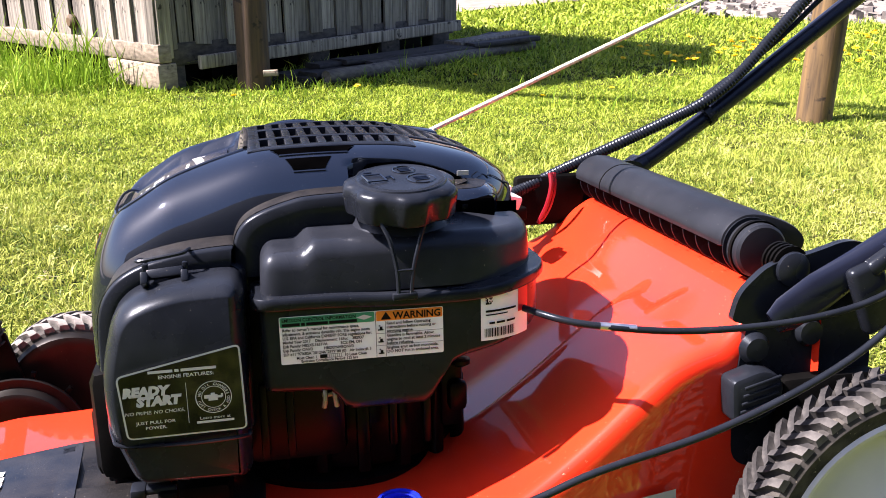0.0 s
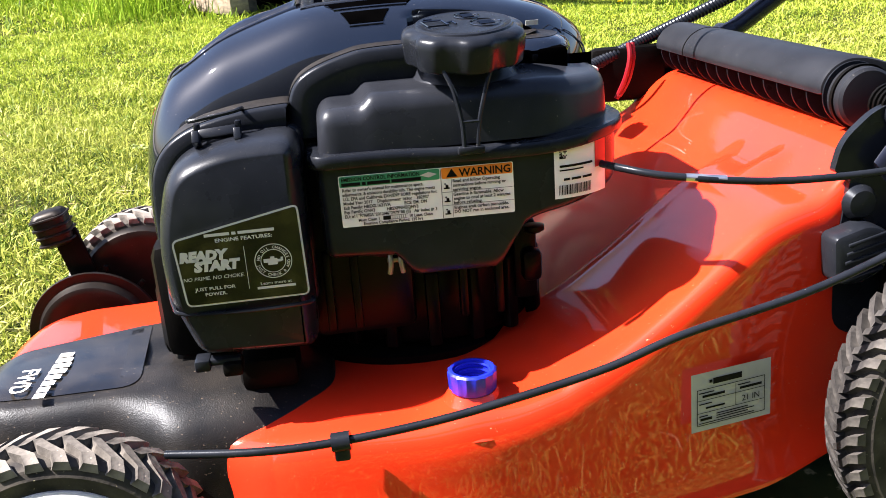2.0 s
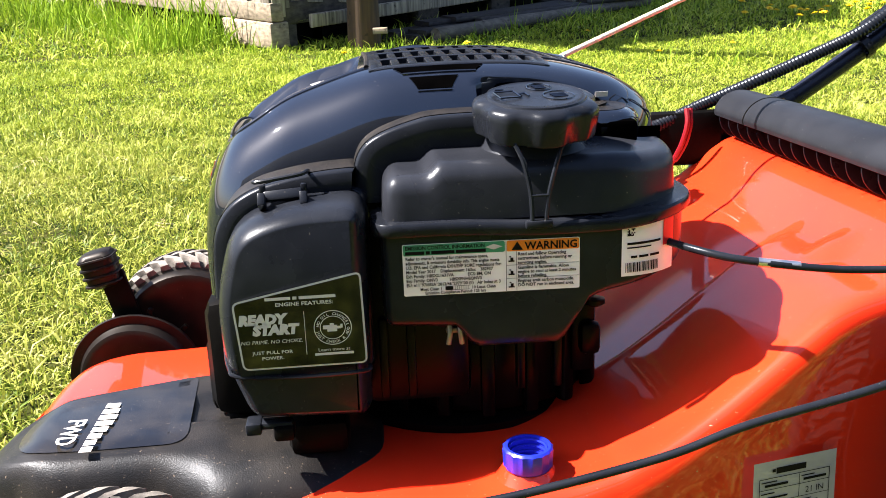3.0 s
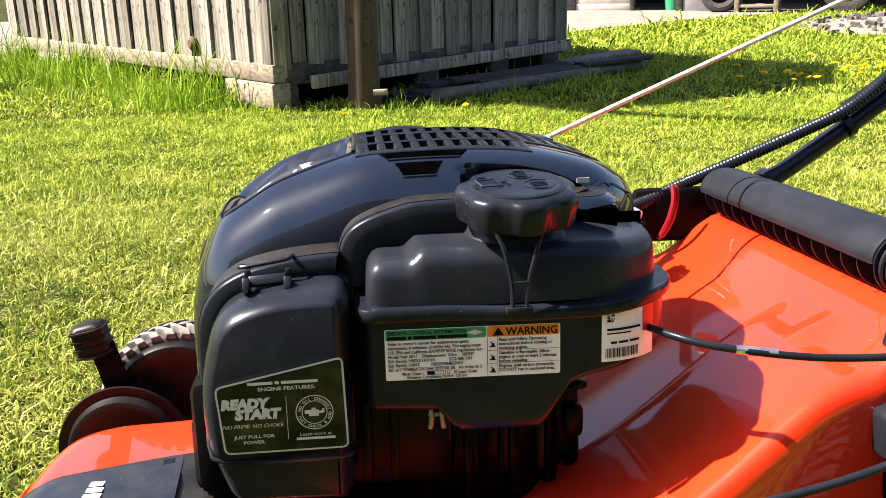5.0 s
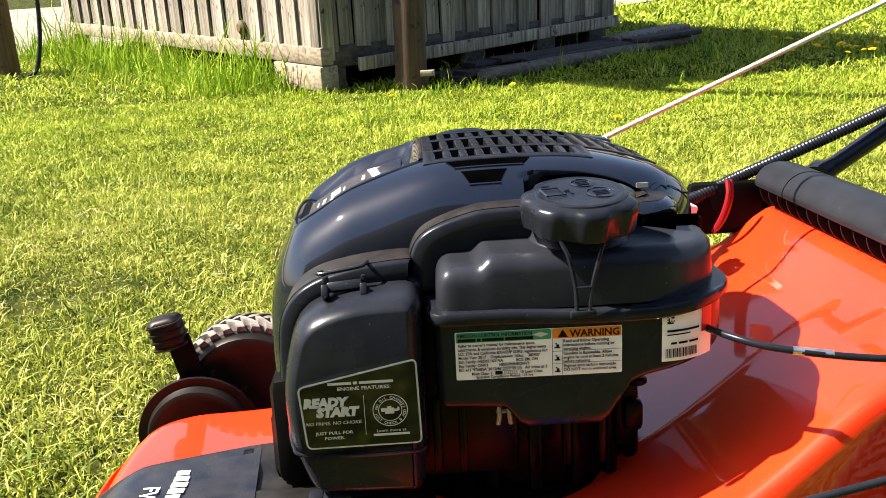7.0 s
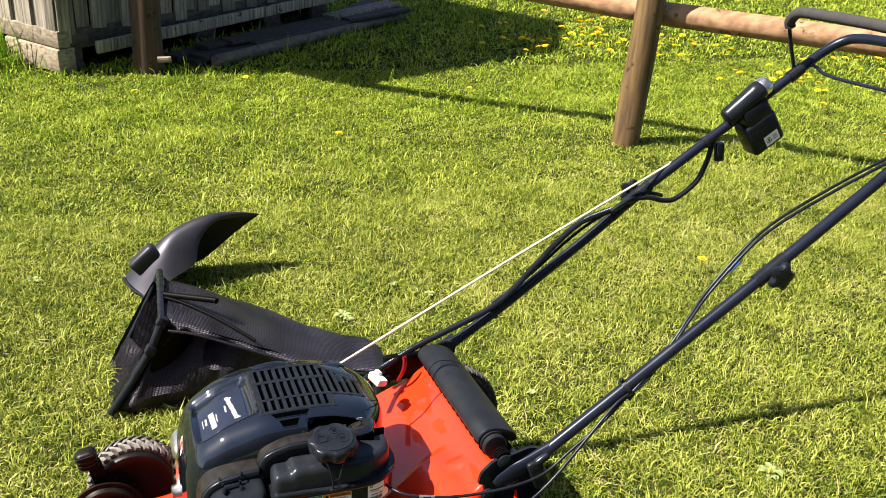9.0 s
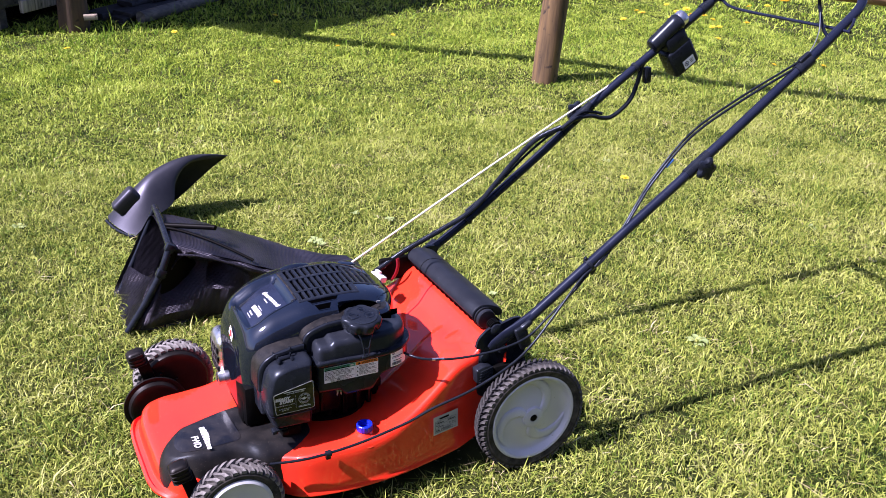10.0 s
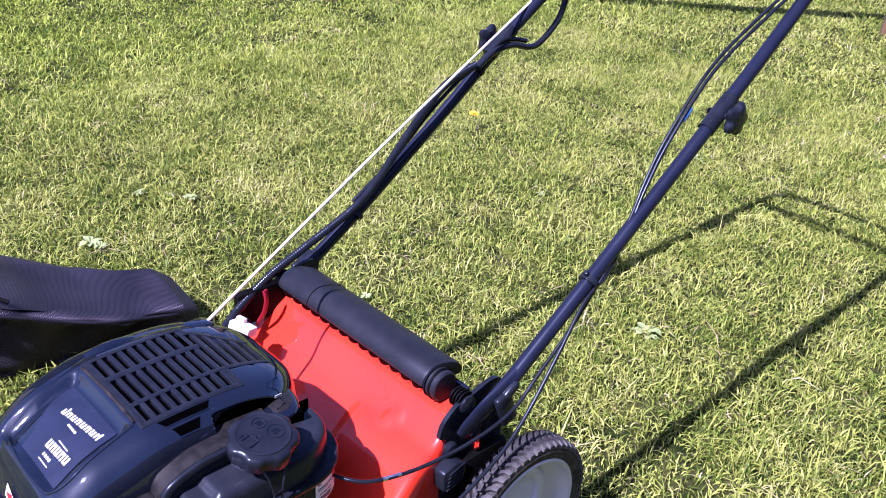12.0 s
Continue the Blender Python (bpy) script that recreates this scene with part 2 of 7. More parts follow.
SOIL = material("lawn_floor", (0.008, 0.015, 0.003), (0.035, 0.040, 0.011), 9, rough=0.95, spec=0.03, bump=0.8, bump_scale=40, detail=9, spread=(0.38, 0.62),
                specks=((0.2, 0.18, 0.09), 0.10, 60))
GRAVEL = material("pale_gravel", (0.19, 0.172, 0.148), (0.12, 0.107, 0.09), 5, rough=0.95, bump=0.6, bump_scale=50, detail=9, specks=((0.15, 0.14, 0.12), 0.1, 25))

WHITE_PAINT = material("chalky_white_paint", (0.45, 0.43, 0.4), (0.34, 0.32, 0.3), 6, rough=0.7, specks=((0.3, 0.28, 0.25), 0.06, 30))
GREY_PAINT = material("grey_paint", (0.26, 0.26, 0.27), (0.2, 0.2, 0.21), 5, rough=0.6)
STONE = material("broken_stone", (0.1, 0.091, 0.085), (0.05, 0.046, 0.043), 8, rough=0.9, bump=0.4, bump_scale=30, island=-0.35)


def fabric_material():
    """Black woven mesh: a fine ribbed weave and grass dust on it."""
    m = material("black_mesh_fabric", (0.004, 0.0038, 0.0056), (0.0145, 0.0138, 0.0195), 9, spec=0.34, rough=0.40, specks=((0.04, 0.04, 0.045), 0.035, 90))
    n, l = m.node_tree.nodes, m.node_tree.links
    co = n.new("ShaderNodeTexCoord")
    waves = n.new("ShaderNodeTexWave")
    waves.bands_direction = "Z"
    waves.inputs["Scale"].default_value, waves.inputs["Distortion"].default_value = 92, 0.6
    l.new(co.outputs["Object"], waves.inputs["Vector"])
    cross = n.new("ShaderNodeTexWave")
    cross.bands_direction = "X"
    cross.inputs["Scale"].default_value, cross.inputs["Distortion"].default_value = 80, 0.8
    l.new(co.outputs["Object"], cross.inputs["Vector"])
    weave = n.new("ShaderNodeMath")
    weave.operation = "MAXIMUM"
    l.new(waves.outputs[1], weave.inputs[0])
    l.new(cross.outputs[1], weave.inputs[1])
    b = n.new("ShaderNodeBump")
    b.inputs["Strength"].default_value, b.inputs["Distance"].default_value = 0.7, 0.0018
    l.new(weave.outputs[0], b.inputs["Height"])
    n["Principled BSDF"].inputs["Specular Tint"].default_value = (0.86, 0.82, 1.0, 1)
    l.new(b.outputs[0], n["Principled BSDF"].inputs["Normal"])
    return m


FABRIC = fabric_material()


# ---- shapes ----
PLACE = Matrix()


def finish(name, bm, mat, parent=None, label="", sharp=38):
    me = bpy.data.meshes.new(name)
    bmesh.ops.recalc_face_normals(bm, faces=bm.faces)
    bm.transform(PLACE)
    bm.to_mesh(me)
    bm.free()
    me.shade_smooth()
    me.set_sharp_from_angle(angle=radians(sharp))
    me.materials.append(mat)
    ob = new(name, me)
    if parent is not None:
        ob.parent = parent
    if label:
        ob["label"] = label
    return ob


def part(name, bm, mat, parent, label="", sharp=38):
    return finish(name, bm, mat, parent, label, sharp)


def thing(name, label, category, group="", m=None):
    ob = new(name)
    ob.empty_display_size = 0.05
    if m is not None:
        ob.matrix_basis = m
    return tagged(ob, label, category, group)


def smooth(a, b, x):
    t = min(1.0, max(0.0, (x - a) / (b - a)))
    return t * t * (3 - 2 * t)


def lerp_table(table, x):
    if x <= table[0][0]:
        return table[0][1]
    for (a, fa), (b, fb) in zip(table, table[1:]):
        if x <= b:
            t = (x - a) / (b - a)
            return fa + (fb - fa) * t
    return table[-1][1]


def spline(pts, steps=8, closed=False):
    """Points along a Catmull-Rom curve through pts."""
    p = [Vector(q) for q in pts]
    n = len(p)
    out = []
    for i in range(n if closed else n - 1):
        a, b, c, d = (p[(i + k) % n] if closed else p[min(max(i + k, 0), n - 1)] for k in (-1, 0, 1, 2))
        for s in range(steps):
            t = s / steps
            out.append(0.5 * ((2 * b) + (c - a) * t + (2 * a - 5 * b + 4 * c - d) * t * t + (3 * b - a - 3 * c + d) * t ** 3))
    if not closed:
        out.append(p[-1])
    return out


def loft(bm, rings, closed=True, cap=(True, True)):
    rows = [[bm.verts.new(v) for v in r] for r in rings]
    n = len(rows[0])
    for a, b in zip(rows, rows[1:]):
        for i in range(n if closed else n - 1):
            j = (i + 1) % n
            bm.faces.new((a[i], a[j], b[j], b[i]))
    if closed and cap[0]:
        bm.faces.new(rows[0][::-1])
    if closed and cap[1]:
        bm.faces.new(rows[-1])
    return rows


def tube(bm, pts, r, seg=10, steps=6, curve=True, ribs=0.0, pitch=0.006):
    """A round tube along pts. ribs: the depth of corrugation."""
    line = spline(pts, steps) if curve else [Vector(p) for p in pts]
    if ribs:
        fine = []
        for a, b in zip(line, line[1:]):
            k = max(1, round((b - a).length / (pitch / 2)))
            fine += [a.lerp(b, i / k) for i in range(k)]
        line = fine + [line[-1]]
    rings = []
    up = Vector((0.31, 0.2, 0.93)).normalized()
    for i, p in enumerate(line):
        d = (line[min(i + 1, len(line) - 1)] - line[max(i - 1, 0)]).normalized()
        side = d.cross(up)
        if side.length < 1e-4:
            side = d.cross(Vector((1, 0, 0)))
        side.normalize()
        up = side.cross(d).normalized()
        rr = r - (ribs if ribs and i % 2 else 0)
        rings.append([p + rr * (math.cos(2 * math.pi * k / seg) * side + math.sin(2 * math.pi * k / seg) * up) for k in range(seg)])
    loft(bm, rings)
    return bm


def lathe(bm, profile, m=Matrix(), seg=32, wobble=None):
    """Turns a profile of (radius, height) round z, then places it by m."""
    rings = []
    for r, z in profile:
        ring = []
        for k in range(seg):
            a = 2 * math.pi * k / seg
            rr = r * (wobble(a, r, z) if wobble else 1)
            ring.append(m @ Vector((rr * math.cos(a), rr * math.sin(a), z)))
        rings.append(ring)
    loft(bm, rings)
    return bm


def box(bm, centre, size, bevel=0.0, seg=2, turn=(0, 0, 0), taper=None):
    """A block with rounded edges; taper narrows its top by (x, y)."""
    t = bmesh.new()
    bmesh.ops.create_cube(t, size=1.0)
    for v in t.verts:
        if taper and v.co.z > 0:
            v.co.x *= taper[0]
            v.co.y *= taper[1]
        v.co = Vector((v.co.x * size[0], v.co.y * size[1], v.co.z * size[2]))
    if bevel:
        bmesh.ops.bevel(t, geom=t.edges[:], offset=bevel, segments=seg, profile=0.5, affect="EDGES")
    m = pose(*centre, *turn)
    pairs = {v: bm.verts.new(m @ v.co) for v in t.verts}
    for f in t.faces:
        bm.faces.new([pairs[v] for v in f.verts])
    t.free()
    return bm


def round_poly(pts, r, seg=5):
    """A polygon in the plane with rounded corners."""
    out = []
    n = len(pts)
    for i in range(n):
        a, b, c = (Vector(pts[(i + k) % n]) for k in (-1, 0, 1))
        rr = r[i] if isinstance(r, (list, tuple)) else r
        u, v = (a - b), (c - b)
        cut = min(rr, u.length * 0.48, v.length * 0.48)
        p, q = b + u.normalized() * cut, b + v.normalized() * cut
        for k in range(seg + 1):
            t = k / seg
            out.append((1 - t) ** 2 * p + 2 * t * (1 - t) * b + t * t * q)
    return out


def resample(ring, step):
    """The same closed outline with points no further apart than step."""
    out = []
    for a, b in zip(ring, ring[1:] + ring[:1]):
        n = max(1, int(math.ceil((b - a).length / step)))
        out += [a.lerp(b, k / n) for k in range(n)]
    return out


def shrink(ring, d):
    """The ring of 2D points moved inwards by d (a counter-clockwise ring)."""
    n = len(ring)
    area = sum(ring[i].x * ring[(i + 1) % n].y - ring[(i + 1) % n].x * ring[i].y for i in range(n))
    s = 1 if area > 0 else -1
    out = []
    for i in range(n):
        t = ring[(i + 1) % n] - ring[i - 1]
        t = t.normalized() if t.length > 1e-9 else Vector((1, 0))
        out.append(ring[i] + s * d * Vector((-t.y, t.x)))
    return out


def text(bm, body, size, m, align="LEFT", stretch=1.0, shear=0.0, thick=0.0):
    """Lettering in the built-in font as flat mesh, baseline on m's x axis."""
    c = bpy.data.curves.new("lettering", "FONT")
    c.body, c.size, c.align_x, c.shear, c.offset = body, size, align, shear, thick
    c.resolution_u = 2
    ob = bpy.data.objects.new("lettering", c)
    scene.collection.objects.link(ob)
    me = bpy.data.meshes.new_from_object(ob.evaluated_get(bpy.context.evaluated_depsgraph_get()))
    bpy.data.objects.remove(ob)
    verts = [bm.verts.new(m @ Vector((v.co.x * stretch, v.co.y, 0))) for v in me.vertices]
    for f in me.polygons:
        try:
            bm.faces.new([verts[i] for i in f.vertices])
        except ValueError:
            pass
    bpy.data.meshes.remove(me)
    bpy.data.curves.remove(c)
    return bm


def bar(bm, x, y, w, h, m):
    """A flat printed bar on m's xy plane."""
    v = [bm.verts.new(m @ Vector(p)) for p in ((x, y, 0), (x + w, y, 0), (x + w, y + h, 0), (x, y + h, 0))]
    bm.faces.new(v)
    return bm


def ground_z(x, y):
    """The lawn: a bank that falls with y and levels out on both sides."""
    w = 0.6
    g = y - w * math.log1p(math.exp(min(60, (y - 3.7) / w))) + w * math.log1p(math.exp(min(60, (-y - 4) / w)))
    lump = 0.012 * math.sin(1.3 * x + 0.6) * math.sin(1.1 * y + 0.3)
    return -math.tan(radians(BANK)) * g + lump * smooth(1.0, 3.5, math.hypot(x, y)) + 0.05 * math.exp(-((x - 2.8) ** 2 + (y - 3.3) ** 2) / 0.9)


# ---- ground ----
def build_ground():
    bm = bmesh.new()
    n = 90
    axis = [math.copysign(0.25 * math.sinh(abs(k) / n * 8.0) / math.sinh(8.0) * 1600 + abs(k) * 0.06, k) for k in range(-n, n + 1)]
    rows = [[bm.verts.new((x, y + 2, ground_z(x, y + 2))) for x in axis] for y in axis]
    for a, b in zip(rows, rows[1:]):
        for i in range(len(axis) - 1):
            bm.faces.new((a[i], a[i + 1], b[i + 1], b[i]))
    ob = finish("ground", bm, SOIL)
    return tagged(ob, "sunlit uneven lawn on a gentle bank", "lawn", kind="structure")


build_ground()


def build_road():
    bm = bmesh.new()
    line = [(-30, 4), (-9, 7.2), (-3.9, 9.3), (0, 10.9), (2.7, 12.0), (6, 14.2), (12, 17), (30, 22)]
    near = spline([(x, y, 0) for x, y in line], 10)
    far = [p + Vector((-3.0, 9.5, 0)) for p in near]
    loft(bm, [[Vector((p.x, p.y + 0.25 * noise.noise(p * 1.3), ground_z(p.x, p.y) + 0.012)) for p in near],
              [Vector((p.x, p.y, ground_z(p.x, p.y) + 0.03)) for p in [a.lerp(b, 0.5) for a, b in zip(near, far)]],
              [Vector((p.x, p.y, ground_z(p.x, p.y) + 0.012)) for p in far]], closed=False)
    ob = finish("road", bm, GRAVEL)
    return tagged(ob, "pale dusty gravel road beyond the lawn", "road", kind="structure")


build_road()


def build_wall():
    """Plain timber wall, unseen, added behind the camera to darken reflections in the near faces."""
    bm = bmesh.new()
    box(bm, (-0.5, -4.9, 1.85), (17.0, 0.2, 3.6), 0.02)
    ob = finish("wall_south", bm, DARK_WOOD)
    return tagged(ob, "unseen dark wall added behind the camera to darken reflections", "wall", kind="structure")



# ---- the mower ----
mower = thing("lawn_mower", "red petrol lawn mower with black engine, standing on the lawn", "lawn mower", m=SLOPE)


def rise(x):
    """The ramp towards the rear, ending in a crease."""
    t = min(1.0, max(0.0, (x - 0.03) / 0.262))
    return 0.143 * (0.5 * t + 0.5 * smooth(0, 1, t)) + 0.009 * smooth(0.29, 0.36, x) + 0.031 * smooth(0.255, 0.318, x)


def deck_top(x, y):
    """Height of the deck's upper face: flat round the engine, a ramp to the rear, a discharge tunnel along the near side."""
    z = 0.182 + rise(x)
    # the tunnel stands a little higher, with a crease along its inner edge, and a round dimple
    inner = -0.096 + 0.2 * (x - 0.09)
    tunnel = smooth(-0.04, 0.05, x) * (1 - smooth(0.20, 0.285, x))
    z += 0.019 * tunnel * (1 - smooth(inner - 0.022, inner + 0.010, y))
    z += 0.002 * tunnel * (1 - smooth(0.001, 0.014, abs(y - inner + 0.014)))
    z += 0.008 * (1 - smooth(0.002, 0.027, math.hypot(x - 0.262, y + 0.142)))
    z -= 0.036 * (1 - smooth(-0.34, -0.13, x)) + 0.006 * (1 - smooth(-0.52, -0.42, x))
    z += 0.014 * math.exp(-(((x + 0.037) / 0.03) ** 2 + ((y + 0.262) / 0.03) ** 2))
    return z


def build_deck():
    near = [(-0.548, -0.06), (-0.545, -0.13), (-0.53, -0.185), (-0.49, -0.222), (-0.40, -0.235), (-0.29, -0.238), (-0.245, -0.262),
            (-0.20, -0.300), (-0.13, -0.318), (-0.05, -0.324), (0.04, -0.318), (0.12, -0.303), (0.20, -0.284), (0.28, -0.266), (0.345, -0.254), (0.362, -0.235)]
    far = [(-0.55, 0.05), (-0.545, 0.11), (-0.525, 0.152), (-0.47, 0.168), (-0.38, 0.175), (-0.29, 0.19), (-0.24, 0.225), (-0.19, 0.265), (-0.12, 0.295), (-0.04, 0.304), (0.05, 0.30), (0.14, 0.282), (0.22, 0.262), (0.3, 0.247), (0.352, 0.238), (0.364, 0.215)]
    ctrl = [(x, 0.945 * y, 0) for x, y in near] + [(x, y, 0) for x, y in far[::-1]]
    ring = resample(spline(ctrl, 10, closed=True), 0.0065)
    cx = -0.09
    rings = []

    def at(s, z, lean=0.0):
        out = []
        for p in ring:
            x, y = cx + (p.x - cx) * s, p.y * s
            x += (0.02 + lean) * (1 - smooth(-0.54, -0.42, x))
            out.append(Vector((x, y, z(x, y))))
        return out

    def low(x, y):
        return 0.068 + 0.03 * smooth(-0.38, -0.52, x) + 0.03 * smooth(0.2, 0.34, x)

    rings.append(at(0.975, lambda x, y: low(x, y) + 0.004))
    rings.append(at(1.012, lambda x, y: low(x, y)))
    rings.append(at(1.012, lambda x, y: low(x, y) + 0.005))
    rings.append(at(1.0, lambda x, y: low(x, y) + 0.009))
    for f in (0.25, 0.5, 0.75, 0.9):
        rings.append(at(1.0 - 0.012 * f, lambda x, y, f=f: low(x, y) * (1 - f) + (deck_top(x, y) - 0.034) * f, 0.012 * f))
    for s, d in ((0.9885, 0.025), (0.984, 0.015), (0.976, 0.0068), (0.964, 0.0022), (0.945, 0.0004)):
        rings.append(at(s, lambda x, y, d=d: deck_top(x, y) - d, 0.014))
    for s in [0.925 - 0.011 * k for k in range(82)]:
        rings.append(at(s, deck_top, 0.014 * smooth(0.6, 0.9, s)))
    bm = bmesh.new()
    loft(bm, rings, cap=(False, True))
    return part("deck", bm, RED, mower, "glossy red stamped steel deck with a little dust", 50)


build_deck()


def build_deck_details():
    # clear wash port cap, standing on a boss
    bm = bmesh.new()
    lathe(bm, [(0.040, -0.016), (0.034, -0.009), (0.029, -0.002), (0.0225, 0.006), (0.0195, 0.011), (0.013, 0.012)], pose(-0.037, -0.262, 0.186), 40)
    part("boss", bm, RED, mower)
    bm = bmesh.new()
    lathe(bm, [(0.014, 0.002), (0.0175, 0.002), (0.0185, 0.004), (0.0192, 0.0185), (0.018, 0.020), (0.0158, 0.020), (0.0152, 0.004), (0.004, 0.004)],
          pose(-0.037, -0.265, 0.196), 48, wobble=lambda a, r, z: 1 + (0.045 if r > 0.018 and math.cos(16 * a) > 0.35 else 0))
    part("wash_port_cap", bm, BLUE, mower, "bright blue ribbed plastic hose cap")
    bm = bmesh.new()
    for k in range(4):
        z = 0.1895 + 0.005 * k
        tube(bm, [(-0.037 + 0.0148 * math.cos(a), -0.265 + 0.0148 * math.sin(a), z + 0.0085) for a in [i * math.pi / 8 for i in range(17)]], 0.0009, 5, 1)
    part("cap_thread", bm, BLUE, mower)
    # data plate on the skirt
    face = Matrix(((1, 0, 0, 0.138), (0.2, 0.06, -1, -0.2865), (0, 1, 0, 0.142), (0, 0, 0, 1)))
    bm = bmesh.new()
    bar(bm, -0.001, -0.002, 0.075, 0.051, face @ Matrix.Translation((0, 0.004, 0.0025)))
    plate = part("data_plate", bm, SILVER_LABEL, mower, "silver data plate with small print")
    bm = bmesh.new()
    up = face @ Matrix.Translation((0, 0.004, 0.0032))
    for x, y, w, h in ((0.004, 0.003, 0.064, 0.0006), (0.004, 0.0345, 0.064, 0.0006), (0.004, 0.003, 0.0006, 0.032), (0.0675, 0.003, 0.0006, 0.032),
                       (0.004, 0.025, 0.064, 0.0005), (0.004, 0.014, 0.064, 0.0005), (0.04, 0.014, 0.0005, 0.02),
                       (0.019, 0.0378, 0.027, 0.0052), (0.0155, 0.0395, 0.0028, 0.0026), (0.006, 0.0312, 0.014, 0.001), (0.009, 0.0275, 0.021, 0.0022), (0.042, 0.0312, 0.012, 0.001), (0.044, 0.0275, 0.021, 0.0022), (0.006, 0.0108, 0.008, 0.001), (0.007, 0.0072, 0.011, 0.0024), (0.006, 0.0046, 0.052, 0.0008),
                       (0.006, 0.0215, 0.012, 0.001), (0.012, 0.0172, 0.018, 0.0016), (0.022, 0.0068, 0.03, 0.0009), (0.022, 0.0088, 0.036, 0.0009), (0.022, 0.0108, 0.03, 0.0009)):
        bar(bm, x, y, w, h, up)
    text(bm, "21 IN", 0.0075, up @ Matrix.Translation((0.046, 0.0165, 0)))
    part("print", bm, INK, plate)


build_deck_details()


def build_drive_cover():
    """Black cover over the front drive: a flat top with a sharp far edge, rounded at the front and near side; white lettering."""
    crest = round_poly([(-0.15, -0.068), (-0.31, -0.073), (-0.40, -0.100), (-0.452, -0.118), (-0.474, -0.165), (-0.458, -0.218), (-0.40, -0.222), (-0.30, -0.220), (-0.15, -0.206)],
                       [0.02, 0.05, 0.05, 0.025, 0.05, 0.03, 0.02, 0.05, 0.02], 6)
    crest = resample(crest, 0.012)

    def top(x, y):
        return 0.1995 - 0.022 * smooth(-0.43, -0.50, x) - 0.004 * smooth(-0.19, -0.23, y) - 0.012 * smooth(-0.22, -0.15, x)

    def out(p, f, drop):
        front = smooth(-0.435, -0.468, p.x)
        near = smooth(-0.17, -0.212, p.y)
        right = smooth(-0.17, -0.152, p.x)
        dy = 0.026 + 0.036 * smooth(-0.34, -0.27, p.x) - 0.02 * smooth(-0.42, -0.46, p.x)
        return Vector((p.x - 0.034 * front * f + 0.008 * right * f, p.y - dy * near * f + 0.003 * f * (1 - near), top(p.x, p.y) - drop))

    rings = []
    for f, drop in ((1.06, 0.12), (1.0, 0.085), (0.96, 0.055), (0.86, 0.034), (0.7, 0.020), (0.5, 0.010), (0.3, 0.004), (0.12, 0.0008), (0.0, 0.0)):
        rings.append([out(p, f, drop * (1.0 if p.x < -0.3 or p.y > -0.12 else 0.75)) for p in crest])
    for d in (0.006, 0.02, 0.04):
        rings.append([Vector((p.x, p.y, top(p.x, p.y) + 0.0003)) for p in shrink(crest, d)])
    bm = bmesh.new()
    loft(bm, rings, cap=(False, True))
    ob = part("drive_cover", bm, COVER_PLASTIC, mower, "black plastic drive cover, sandy with dust", 50)
    # smooth film on top
    inner = resample(round_poly([(-0.322, -0.079), (-0.40, -0.105), (-0.448, -0.122), (-0.466, -0.165), (-0.45, -0.211), (-0.40, -0.214), (-0.312, -0.213)], [0.012, 0.05, 0.03, 0.05, 0.03, 0.02, 0.02], 6), 0.012)
    bm = bmesh.new()
    loft(bm, [[Vector((p.x, p.y, top(p.x, p.y) + 0.0012)) for p in ring] for ring in (inner, shrink(inner, 0.008), shrink(inner, 0.018))], cap=(False, True))
    part("gloss_panel", bm, DUSTY_GLOSS, ob)
    bm = bmesh.new()
    m = pose(-0.421, -0.167, 0.2022, 0, -1, -90)
    for k in range(8):
        bar(bm, -0.036 + 0.0122 * k, 0.024, 0.0094, 0.0125 + 0.003 * math.sin(7.0 * k), m)
    text(bm, "FWD", 0.0225, m @ Matrix.Translation((0.019, -0.001, 0.0)), "CENTER", 0.98, 0, 0.0003)
    part("lettering", bm, WHITE, ob, "white lettering")
    bm = bmesh.new()
    box(bm, (-0.20, -0.215, 0.205), (0.05, 0.05, 0.03), 0.008)
    box(bm, (-0.225, -0.262, 0.228), (0.016, 0.02, 0.012), 0.003)
    part("air_filter_bracket", bm, DARK, mower)


PLACE = Matrix.Translation((0, 0.03, 0))
build_drive_cover()


# engine
PLACE = Matrix.Translation((0.001, 0.031, 0)) @ Matrix.Diagonal((1.03, 1, 1, 1))
YC = -0.045
WIDTH = [(-0.286, 0.052), (-0.2842, 0.092), (-0.279, 0.112), (-0.265, 0.129), (-0.2375, 0.142), (-0.1801, 0.1495), (-0.1, 0.152), (0.0, 0.1492), (0.05, 0.1387), (0.085, 0.1159), (0.107, 0.0836), (0.118, 0.038)]
CROWN = [(-0.286, 0.3), (-0.2848, 0.345), (-0.2815, 0.385), (-0.2745, 0.412), (-0.265, 0.433), (-0.252, 0.4515), (-0.228, 0.469), (-0.208, 0.481), (-0.188, 0.4885), (-0.159, 0.4945), (-0.13, 0.498), (-0.07, 0.5), (-0.015, 0.4985),
         (0.015, 0.4945), (0.043, 0.488), (0.072, 0.4785), (0.095, 0.465), (0.11, 0.451), (0.118, 0.432)]
BOX = 6.4


